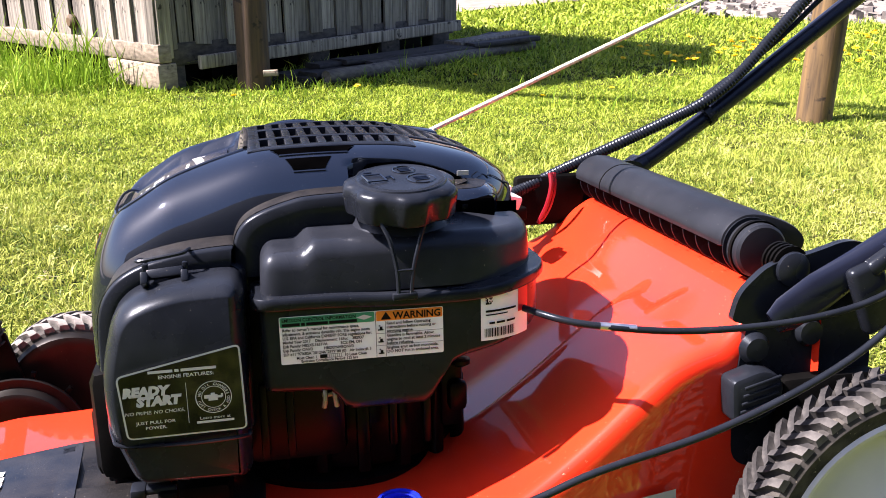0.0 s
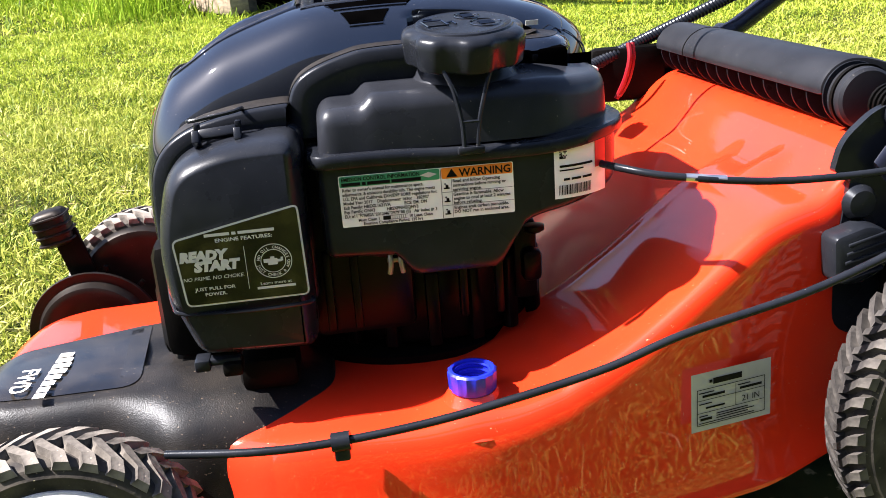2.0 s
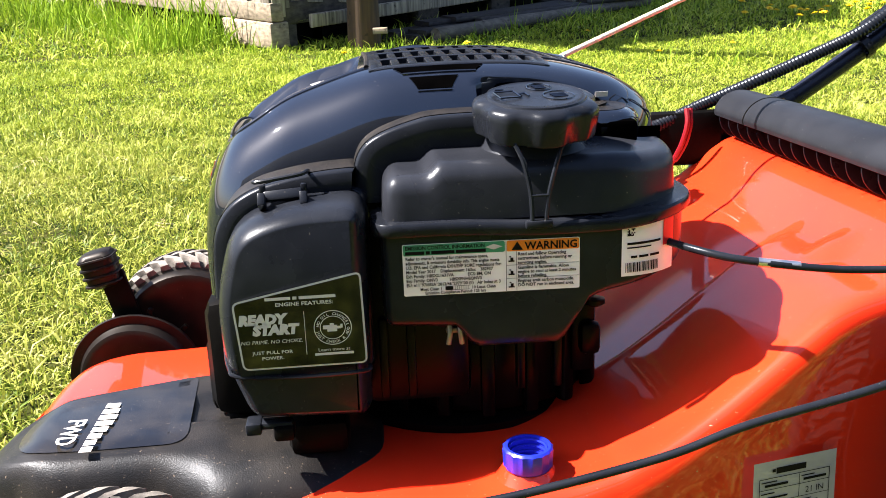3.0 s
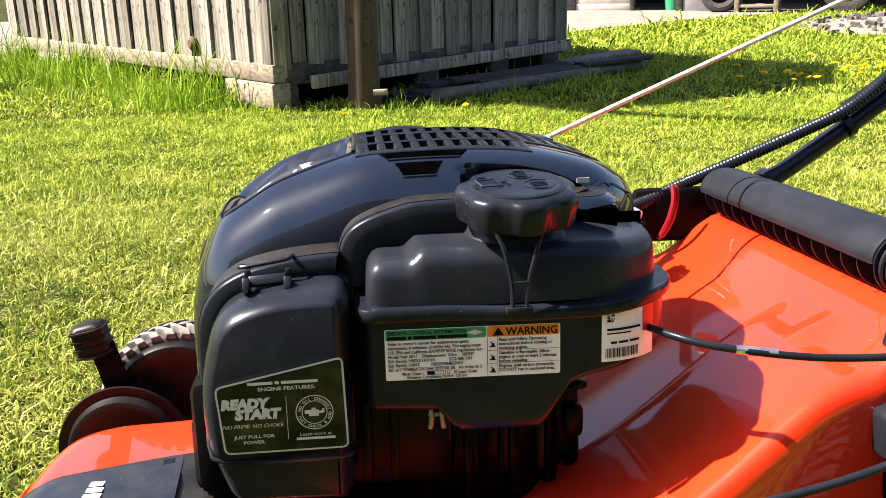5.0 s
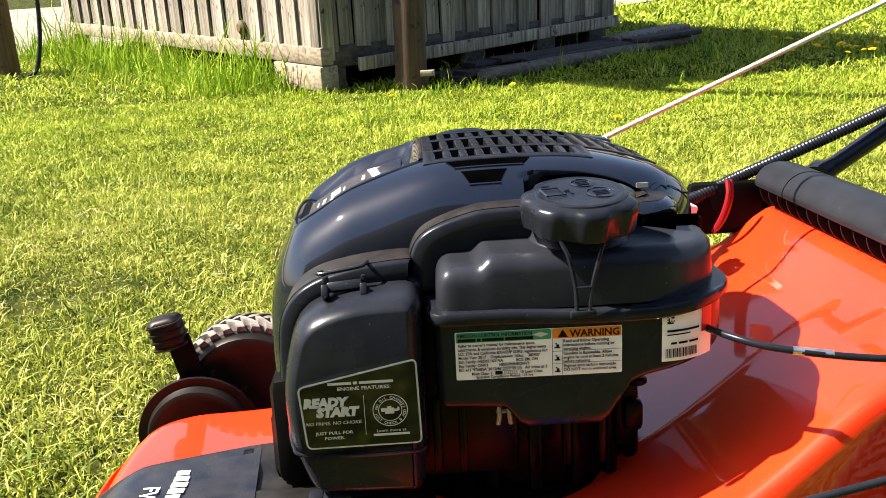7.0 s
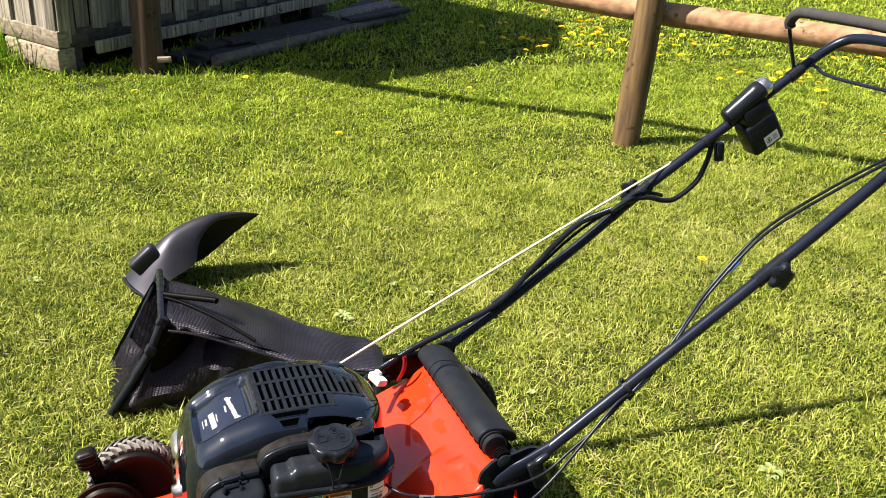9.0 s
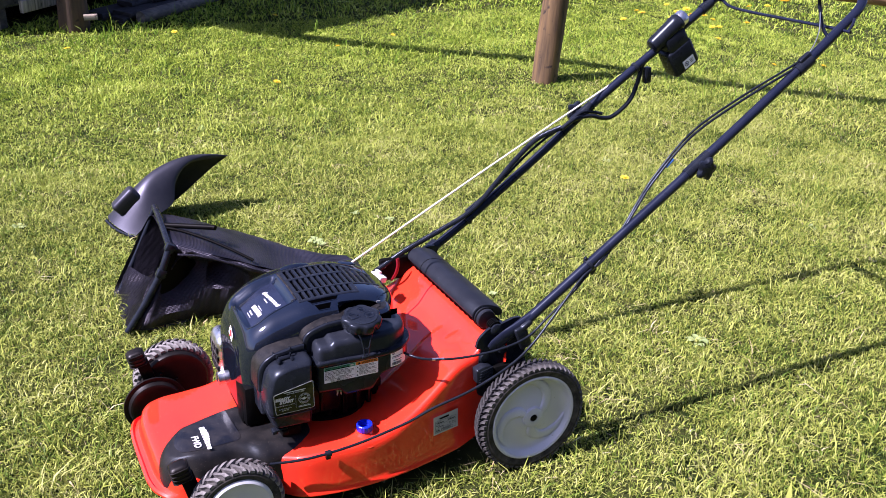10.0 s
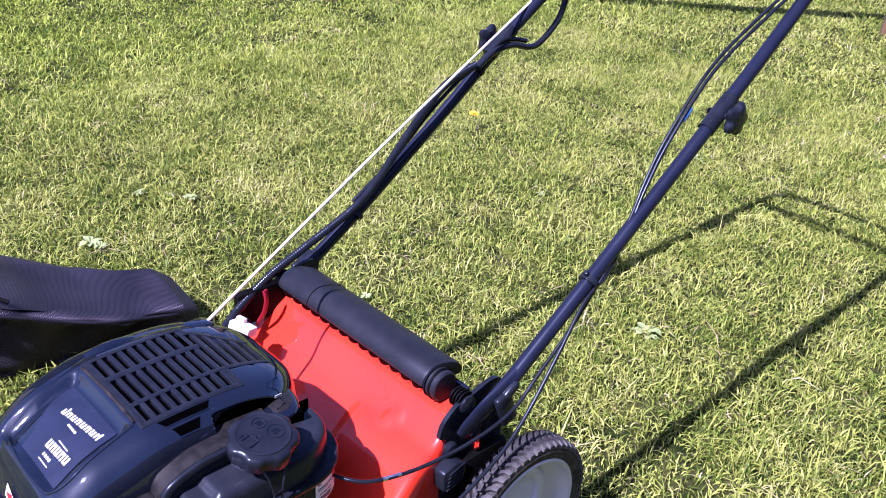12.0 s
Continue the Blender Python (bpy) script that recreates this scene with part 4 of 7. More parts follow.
    for s in (-1, 1):
        tube(bm, [(cx - 0.004 + 0.018 * s, cy - 0.034, 0.4485), (cx - 0.004 + 0.012 * s, -0.276, 0.434), (cx - 0.005 + 0.0065 * s, -0.279, 0.410), (cx - 0.006 + 0.005 * s, -0.2808, 0.389)], 0.0017, 8)
    tube(bm, [(cx - 0.012, -0.2795, 0.41), (cx + 0.001, -0.2795, 0.41)], 0.0012, 6, curve=False)
    box(bm, (cx - 0.006, -0.2805, 0.3885), (0.02, 0.006, 0.006), 0.0015)
    part("cap_tether", bm, BLACK, tank, "thin black rubber tether")


build_tank()


def build_air_filter():
    outline = round_poly([(-0.243, 0.240), (-0.151, 0.236), (-0.148, 0.412), (-0.205, 0.4105), (-0.246, 0.395), (-0.261, 0.338), (-0.2585, 0.285)],
                         [0.014, 0.012, 0.016, 0.022, 0.026, 0.03, 0.02], 6)
    bm = bmesh.new()
    rings = []
    for d, y in ((0.0, -0.205), (0.0, -0.252), (0.0006, -0.262), (0.002, -0.2702), (0.0042, -0.277), (0.007, -0.282), (0.0098, -0.2848), (0.0115, -0.2856)):
        rings.append([Vector((q.x, y + 0.007 * smooth(0.2875, 0.2795, p.y) * smooth(-0.25, -0.27, y), q.y)) for p, q in zip(outline, shrink(outline, d))])
    loft(bm, rings, cap=(True, True))
    cover = part("air_filter_cover", bm, BLACK, mower, "black moulded air filter cover with a feature label", 42)
    bm = bmesh.new()
    tube(bm, [(-0.2575, -0.262, 0.300), (-0.2545, -0.2745, 0.289), (-0.246, -0.2822, 0.2835), (-0.2, -0.2842, 0.2815), (-0.156, -0.2835, 0.2825), (-0.1515, -0.277, 0.284)], 0.0017, 8)
    part("cover_rib", bm, BLACK, cover)
    bm = bmesh.new()
    for x in (-0.222, -0.192):
        box(bm, (x, -0.254, 0.4105), (0.0055, 0.016, 0.010), 0.0012, turn=(-30, 0, 0))
        box(bm, (x, -0.244, 0.4175), (0.0045, 0.006, 0.008), 0.0012)
    box(bm, (-0.207, -0.2475, 0.4135), (0.028, 0.007, 0.008), 0.0015, turn=(-30, -4, 0))
    part("latch", bm, BLACK, cover)
    bm = bmesh.new()
    tube(bm, [(-0.226, -0.226, 0.4205), (-0.229, -0.236, 0.4225), (-0.224, -0.243, 0.4235), (-0.196, -0.243, 0.4275), (-0.190, -0.237, 0.4285), (-0.189, -0.226, 0.427)], 0.0016, 8)
    part("wire_bail", bm, BLACK, cover)
    bm = bmesh.new()
    box(bm, (-0.242, -0.262, 0.233), (0.012, 0.018, 0.010), 0.002)
    box(bm, (-0.225, -0.262, 0.234), (0.025, 0.012, 0.006), 0.002)
    part("foot_clip", bm, BLACK, cover)
    # base of the filter with its arched top
    bm = bmesh.new()
    prof = round_poly([(-0.262, 0.26), (-0.146, 0.26), (-0.146, 0.412), (-0.175, 0.412), (-0.235, 0.40), (-0.262, 0.36)], [0.01, 0.01, 0.012, 0.02, 0.03, 0.03], 6)
    rings = []
    for d, y in ((0.0, -0.17), (0.0, -0.226), (0.003, -0.231), (0.008, -0.234)):
        rings.append([Vector((p.x, y, p.y)) for p in shrink(prof, d)])
    loft(bm, rings)
    part("filter_base", bm, BLACK, mower)
    # solid black block, painted shade under the intake ledge
    bm = bmesh.new()
    box(bm, (-0.022, -0.18, 0.418), (0.184, 0.05, 0.066), 0.004)
    part("intake_shade", bm, SHADE_BLACK, mower)
    for name, crest, front in (("intake_ledge", [(-0.156, 0.398), (-0.1545, 0.426), (-0.147, 0.4425), (-0.132, 0.4525), (-0.108, 0.4605), (-0.09, 0.4635), (-0.05, 0.4640), (0.02, 0.460)], -0.222),
                               ("filter_ledge", [(-0.266, 0.33), (-0.263, 0.376), (-0.252, 0.400), (-0.232, 0.4145), (-0.205, 0.4225), (-0.18, 0.4265), (-0.158, 0.428), (-0.1545, 0.427)], -0.234)):
        line = [Vector((p.x, p.z)) for p in spline([(x, 0, z) for x, z in crest], 5)]
        under = []
        for k, p in enumerate(line):
            t = (line[min(k + 1, len(line) - 1)] - line[max(k - 1, 0)]).normalized()
            under.append(p + 0.030 * Vector((t.y, -t.x)))
        bm = bmesh.new()
        rows = []
        for p, q in zip(line, under):
            n = (q - p)
            rows.append([Vector((p.x, -0.14, p.y)), Vector((p.x, front + 0.0045, p.y)), Vector((p.x + n.x * 0.025, front + 0.0018, p.y + n.y * 0.025)), Vector((p.x + n.x * 0.09, front, p.y + n.y * 0.09)),
                         Vector((p.x + n.x * 0.5, front + 0.001, p.y + n.y * 0.5)), Vector((q.x, front + 0.003, q.y)), Vector((q.x, -0.14, q.y))])
        loft(bm, rows)
        ledge = part(name, bm, BLACK, mower, sharp=60)
        bm = bmesh.new()
        loft(bm, [[Vector((r[0].x - 0.02 * (r[5].x - r[0].x), -0.15, r[0].z - 0.02 * (r[5].z - r[0].z))), Vector((r[1].x - 0.02 * (r[5].x - r[1].x), front + 0.006, r[1].z - 0.02 * (r[5].z - r[1].z)))] for r in rows], closed=False)
        part("dusty_top", bm, DUST_FILM, ledge, "brown dust lying on the ledge")
    # feature label
    plate = [(-0.2465, 0.3435), (-0.1545, 0.3625), (-0.1530, 0.2905), (-0.2425, 0.2905)]
    ring = round_poly(plate, 0.005, 4)
    bm = bmesh.new()
    loft(bm, [[Vector((p.x, -0.2862, p.y)) for p in ring], [Vector((p.x, -0.2868, p.y)) for p in shrink(ring, -0.0002)]])
    lab = part("feature_label", bm, GREY_PRINT, mower, "black gloss feature label with a silver border and lettering")
    bm = bmesh.new()
    loft(bm, [[Vector((p.x, -0.2868, p.y)) for p in shrink(ring, 0.0013)], [Vector((p.x, -0.2872, p.y)) for p in shrink(ring, 0.0013)]])
    part("label_field", bm, BLACK_FILM, lab)
    bm = bmesh.new()
    f = Matrix(((1, 0, 0, -0.243), (0, 0, -1, -0.2876), (0, 1, 0, 0.291), (0, 0, 0, 1)))
    t = lambda body, size, x, y, align="CENTER", stretch=1.0, shear=0.0, thick=0.0, turn=0: text(
        bm, body, size, f @ pose(x, y, 0, 0, 0, turn), align, stretch, shear, thick)
    for x, w in ((0.020, 0.018), (0.0395, 0.003), (0.044, 0.026)):
        bar(bm, x, 0.0532, w, 0.0023, f)
    t("ENGINE FEATURES:", 0.0040, 0.0475, 0.0485, stretch=1.2, thick=0.00008)
    t("READY", 0.0102, 0.0165, 0.0355, stretch=1.02, shear=0.15, thick=0.0008)
    t("START", 0.0102, 0.0255, 0.0272, stretch=1.05, shear=0.15, thick=0.0008)
    t("NO PRIME. NO CHOKE.", 0.0041, 0.0225, 0.0200, stretch=1.02, shear=0.2)
    t("JUST PULL FOR", 0.0036, 0.0225, 0.0117, stretch=1.2, thick=0.00006)
    t("POWER.", 0.0036, 0.0225, 0.0072, stretch=1.2, thick=0.00006)
    bar(bm, 0.0465, 0.0095, 0.0004, 0.034, f)
    t("Learn more at", 0.0036, 0.0665, 0.0112, stretch=1.1)
    bar(bm, 0.0525, 0.0080, 0.028, 0.0020, f)
    # round seal
    c = Vector((0.0665, 0.0295))
    for r0, r1 in ((0.0136, 0.0130), (0.0092, 0.0087)):
        n = 40
        for k in range(n):
            a, b = 2 * math.pi * k / n, 2 * math.pi * (k + 1) / n
            bm.faces.new([bm.verts.new(f @ Vector((c.x + r * math.cos(q), c.y + r * math.sin(q), 0))) for r, q in ((r0, a), (r0, b), (r1, b), (r1, a))])
    for body, start, step in (("NO OIL CHANGES", 168, -12.0), ("JUST CHECK & ADD", 195, 10.6)):
        for k, ch in enumerate(body):
            a = start + step * k
            r = 0.0098 if step < 0 else 0.0122
            text(bm, ch, 0.0030, f @ Matrix.Translation((c.x, c.y, 0)) @ pose(r * math.cos(radians(a)), r * math.sin(radians(a)), 0, 0, 0, a - 90 if step < 0 else a + 90), "CENTER", thick=0.00005)
    for x, y, w, h in ((-0.004, -0.003, 0.007, 0.005), (-0.007, -0.001, 0.003, 0.003), (0.003, -0.001, 0.003, 0.002), (-0.002, 0.002, 0.003, 0.0015), (0.0055, -0.0005, 0.0016, 0.003)):
        bar(bm, c.x + x, c.y + y, w, h, f)
    part("lettering", bm, GREY_PRINT, lab)


build_air_filter()


def build_tank_labels():
    y0 = -0.2714
    w, h, x0, z0 = 0.131, 0.0405, -0.1235, 0.3345
    f = Matrix(((1, 0, 0, x0), (0, 0, -1, y0), (-0.012, 1, 0, z0 + 0.001), (0, 0, 0, 1)))

    def sheet(name, x, y, ww, hh, lift, mat, parent, label=""):
        bm = bmesh.new()
        ring = round_poly([(x, y), (x + ww, y), (x + ww, y + hh), (x, y + hh)], 0.0014, 3)
        loft(bm, [[f @ Vector((p.x, p.y, lift - 0.0003)) for p in ring], [f @ Vector((p.x, p.y, lift)) for p in ring]])
        return part(name, bm, mat, parent, label)

    lab = sheet("warning_label", 0, 0, w, h, 0.0005, WHITE, mower, "white emission and warning label with green and orange headings")
    sheet("green_heading", 0.0006, h - 0.0088, 0.0745, 0.0084, 0.0008, GREEN, lab)
    sheet("orange_heading", 0.0765, h - 0.0088, w - 0.0771, 0.0084, 0.0008, ORANGE, lab)
    bm = bmesh.new()
    up = f @ Matrix.Translation((0, 0, 0.0012))
    t = lambda body, size, x, y, align="LEFT", stretch=1.0, thick=0.0001: text(bm, body, size, up @ Matrix.Translation((x, y, 0)), align, stretch, 0, thick)
    t("EMISSION CONTROL INFORMATION", 0.0041, 0.002, h - 0.0042, stretch=0.86)
    for x, ww in ((0.002, 0.014), (0.017, 0.003), (0.021, 0.017), (0.039, 0.022)):
        bar(bm, x, h - 0.0080, ww, 0.0026, up)
    lines = ["Refer to owner's manual for maintenance specs,", "adjustments, & emissions durability info. This engine meets", "U.S. EPA and California EXH/EVP SORE regulations for:",
             "Model Year 2017    Displacement: 163cc    382937", "Exh Family: HBSXS.1631VA            ECS: EM, ON", "Evp Family: ONV3          HBSXPNHEQNV3",
             "EU: e11*97/68SA*2012/46*2979*00 (II)   Air Index #: 3"]
    for k, line in enumerate(lines):
        t(line, 0.00345, 0.002, h - 0.0122 - 0.00345 * k, stretch=0.84 if k == 1 else 0.9)
    t("Most Clean 1", 0.0033, 0.012, 0.0040, stretch=0.9)
    t("10 Least Clean", 0.0033, 0.050, 0.0040, stretch=0.9)
    bar(bm, 0.0305, 0.0036, 0.0055, 0.0032, up)
    for k in range(8):
        bar(bm, 0.036 + 0.0016 * k, 0.0036, 0.0003, 0.0032, up)
    bar(bm, 0.036, 0.0036, 0.0125, 0.0003, up)
    bar(bm, 0.036, 0.0066, 0.0125, 0.0003, up)
    t("Emission Compliance Period: 125 hrs", 0.0033, 0.038, 0.0010, "CENTER", 0.9)
    for x, y, ww, hh in ((0.0757, 0.0004, 0.0004, h - 0.001), (0.0835, 0.0004, 0.0003, h - 0.0094), (0.0757, 0.0103, w - 0.0761, 0.0003), (0.0757, 0.0208, w - 0.0761, 0.0003)):
        bar(bm, x, y, ww, hh, up)
    t("WARNING", 0.0085, 0.1095, h - 0.0077, "CENTER", 0.95, 0.0002)
    bm.faces.new([bm.verts.new(up @ Vector(p)) for p in ((0.080, h - 0.0078, 0), (0.0885, h - 0.0078, 0), (0.08425, h - 0.0012, 0))])
    for k, line in enumerate(("Read and follow Operating", "instructions before running or", "servicing engine.", "Gasoline is flammable. Allow", "engine to cool at least 2 minutes", "before refueling.",
                              "Engines emit carbon monoxide.", "DO NOT run in enclosed area.")):
        t(line, 0.00355, 0.0845, h - 0.0122 - 0.0034 * k - 0.0004 * (k // 3), stretch=0.93)
    for y in (0.0235, 0.0130, 0.0030):
        bar(bm, 0.0775, y, 0.0045, 0.0012, up)
        bar(bm, 0.0790, y + 0.0012, 0.0022, 0.0022, up)
        bar(bm, 0.0782, y + 0.0036, 0.0014, 0.001, up)
    part("lettering", bm, INK, lab)
    bm = bmesh.new()
    m = up @ Matrix.Translation((0.0668, h - 0.0043, 0.0002))
    bm.faces.new([bm.verts.new(m @ Vector(p)) for p in ((-0.0065, 0, 0), (0, -0.0022, 0), (0.0065, 0, 0), (0, 0.0022, 0))])
    part("heading_mark", bm, GREY_PRINT, lab)

    # serial label wrapping the tank's round corner
    outline = round_poly([(-0.139, -0.271), (0.066, -0.271), (0.104, -0.230), (0.104, -0.12), (-0.139, -0.12)], [0.012, 0.05, 0.045, 0.03, 0.02], 40)
    arc = [p for p in shrink(outline, -0.0006) if p.x > 0.0 and p.y < -0.18]
    dist = [0.0]
    for a, b in zip(arc, arc[1:]):
        dist.append(dist[-1] + (b - a).length)

    def place(s, z, lift=0.0):
        s = min(max(s, 0.0), dist[-1] - 1e-6)
        i = next(k for k in range(1, len(dist)) if dist[k] >= s)
        tt = (s - dist[i - 1]) / max(1e-9, dist[i] - dist[i - 1])
        p = arc[i - 1].lerp(arc[i], tt)
        d = (arc[i] - arc[i - 1]).normalized()
        return Vector((p.x + d.y * lift, p.y - d.x * lift, z))

    s0 = min(s for s in dist if place(s, 0).x > 0.036)

    def wrap(bm, s, z, ww, hh, lift):
        n = max(1, int(ww / 0.003))
        loft(bm, [[place(s + ww * k / n, z, lift), place(s + ww * k / n, z + hh, lift)] for k in range(n + 1)], closed=False)

    bm = bmesh.new()
    wrap(bm, s0, 0.3405, 0.050, 0.0425, 0.0004)
    ser = part("serial_label", bm, WHITE, mower, "white serial label with a bar code and a red corner")
    bm = bmesh.new()
    wrap(bm, s0 + 0.036, 0.361, 0.0138, 0.0218, 0.0008)
    part("red_corner", bm, RED_PRINT, ser)
    bm = bmesh.new()
    x = 0.003
    rnd = random.Random(4)
    while x < 0.031:
        ww = rnd.choice((0.0005, 0.0008, 0.0012))
        wrap(bm, s0 + x, 0.3435, ww, 0.0078, 0.0009)
        x += ww + rnd.choice((0.0005, 0.0007))
    for i in range(6):
        for j in range(6):
            if rnd.random() < 0.5:
                wrap(bm, s0 + 0.004 + 0.001 * i, 0.3725 + 0.001 * j, 0.001, 0.001, 0.0009)
    for x, z, ww, hh in ((0.004, 0.3655, 0.029, 0.0019), (0.004, 0.3626, 0.02, 0.0011), (0.007, 0.3548, 0.005, 0.0019), (0.0135, 0.3548, 0.008, 0.0019), (0.023, 0.3548, 0.009, 0.0019)):
        wrap(bm, s0 + x, z, ww, hh, 0.0009)
    part("print", bm, INK, ser)


build_tank_labels()
PLACE = Matrix()


# ---- wheels ----
def tyre_mesh(bm, R, y0, y1, c, depth):
    """The tyre under its lugs; c is the centre (x, z)."""
    prof = [(R - 0.034, y0 + 0.004), (R - 0.018, y0), (R - depth - 0.003, y0 + 0.003), (R - depth, y0 + 0.009), (R - depth, y1 - 0.009), (R - depth - 0.003, y1 - 0.003), (R - 0.018, y1), (R - 0.034, y1 - 0.004)]
    seg = 64
    rings = []
    for k in range(seg):
        a = 2 * math.pi * k / seg
        rings.append([Vector((c[0] + r * math.cos(a), y, c[1] + r * math.sin(a))) for r, y in prof])
    rows = [[bm.verts.new(v) for v in r] for r in rings]
    for i in range(seg):
        a, b = rows[i], rows[(i + 1) % seg]
        for k in range(len(prof) - 1):
            bm.faces.new((a[k], a[k + 1], b[k + 1], b[k]))


def add_lugs(wheel, R, y0, y1, c, lugs, mat, deep=0.012):
    """Two staggered rows of slanting lugs, each bent over the shoulder, all round the tyre."""
    ym, half, step = (y0 + y1) / 2, (y1 - y0) / 2, 2 * math.pi / lugs

    def bar_lug(stations):
        """A lug along stations of (angle, y, radius of its top, half its width as an angle), with sloping flanks."""
        bm = bmesh.new()
        rows = []
        for a, y, r, w in stations:
            rows.append([bm.verts.new((q * math.sin(a + k * w), y, q * math.cos(a + k * w))) for q, k in ((R - deep, -1.25), (r, -0.85), (r, 0.85), (R - deep, 1.25))])
        for p, q in zip(rows, rows[1:]):
            for k in range(3):
                bm.faces.new((p[k], p[k + 1], q[k + 1], q[k]))
        bm.faces.new(rows[0])
        bm.faces.new(rows[-1])
        bmesh.ops.recalc_face_normals(bm, faces=bm.faces)
        me = bpy.data.meshes.new("tread_lug")
        bm.to_mesh(me)
        bm.free()
        me.materials.append(mat)
        return me

    for side in (-1, 1):
        wide = 0.27 * step
        me = bar_lug([(-0.15 * step, ym - side * 0.10 * half, R, wide * 0.7), (0.20 * step, ym + side * 0.28 * half, R, wide),
                      (0.78 * step, ym + side * 0.66 * half, R - 0.0008, wide), (0.98 * step, ym + side * 0.97 * half, R - 0.0052, wide * 1.1)])
        for i in range(lugs):
            ob = new("tread_lug", me)
            ob.parent = wheel
            ob.matrix_basis = pose(c[0], 0, c[1], 0, math.degrees(step * (i + 0.25 * side)), 0)


def side_pose(x, y, z, near=True):
    """Places something turned round z so that its axis points out of the mower's side."""
    return pose(x, y, z, 90 if near else -90, 0, 0)


def build_rear_wheel(near):
    s = -1 if near else 1
    c = (0.40, 0.152)
    y_out, y_in = s * 0.338, s * 0.288
    bm = bmesh.new()
    tyre_mesh(bm, 0.153, min(y_out, y_in), max(y_out, y_in), c, 0.008)
    wheel = part("rear_wheel", bm, RUBBER, mower, "large lugged black rubber tyre on a white wheel" if near else "large lugged black rubber tyre", 30)
    add_lugs(wheel, 0.153, min(y_out, y_in), max(y_out, y_in), c, 56, REAR_LUG)
    bm = bmesh.new()
    m = side_pose(c[0], s * 0.30, c[1], near)
    lathe(bm, [(0.05, 0.0), (0.112, 0.0), (0.121, 0.004), (0.121, 0.034), (0.117, 0.0365), (0.112, 0.034), (0.107, 0.022), (0.101, 0.017), (0.085, 0.0165),
               (0.050, 0.021), (0.030, 0.027), (0.028, 0.033), (0.024, 0.035), (0.011, 0.035), (0.009, 0.03), (0.004, 0.03)], m, 72)
    rim = part("rim", bm, RIM, wheel, "white moulded plastic rim", 40)
    if near:
        for k in range(3):
            bm = bmesh.new()
            a0 = 0.5 + k * 2.094
            rings = []
            for i in range(13):
                t = i / 12
                r = 0.026 + 0.078 * t
                a = a0 + 1.15 * t * t
                half = 0.012 + 0.024 * t
                lift = 0.027 - 0.0088 * smooth(0, 0.6, t)
                rings.append([m @ Vector((r * math.cos(a + d * half / r), r * math.sin(a + d * half / r), lift + h)) for d, h in
                              ((-1.0, -0.008), (-0.8, 0.002), (-0.4, 0.0045), (0.4, 0.0045), (0.8, 0.002), (1.0, -0.008))])
            loft(bm, rings, closed=True)
            part("swirl_spoke", bm, RIM, rim, sharp=60)
        bm = bmesh.new()
        lathe(bm, [(0.004, 0.0), (0.0095, 0.0), (0.0095, 0.004), (0.007, 0.006), (0.003, 0.006)], side_pose(c[0], s * 0.3305, c[1], near), 18)
        part("axle_bolt", bm, DARK, wheel)


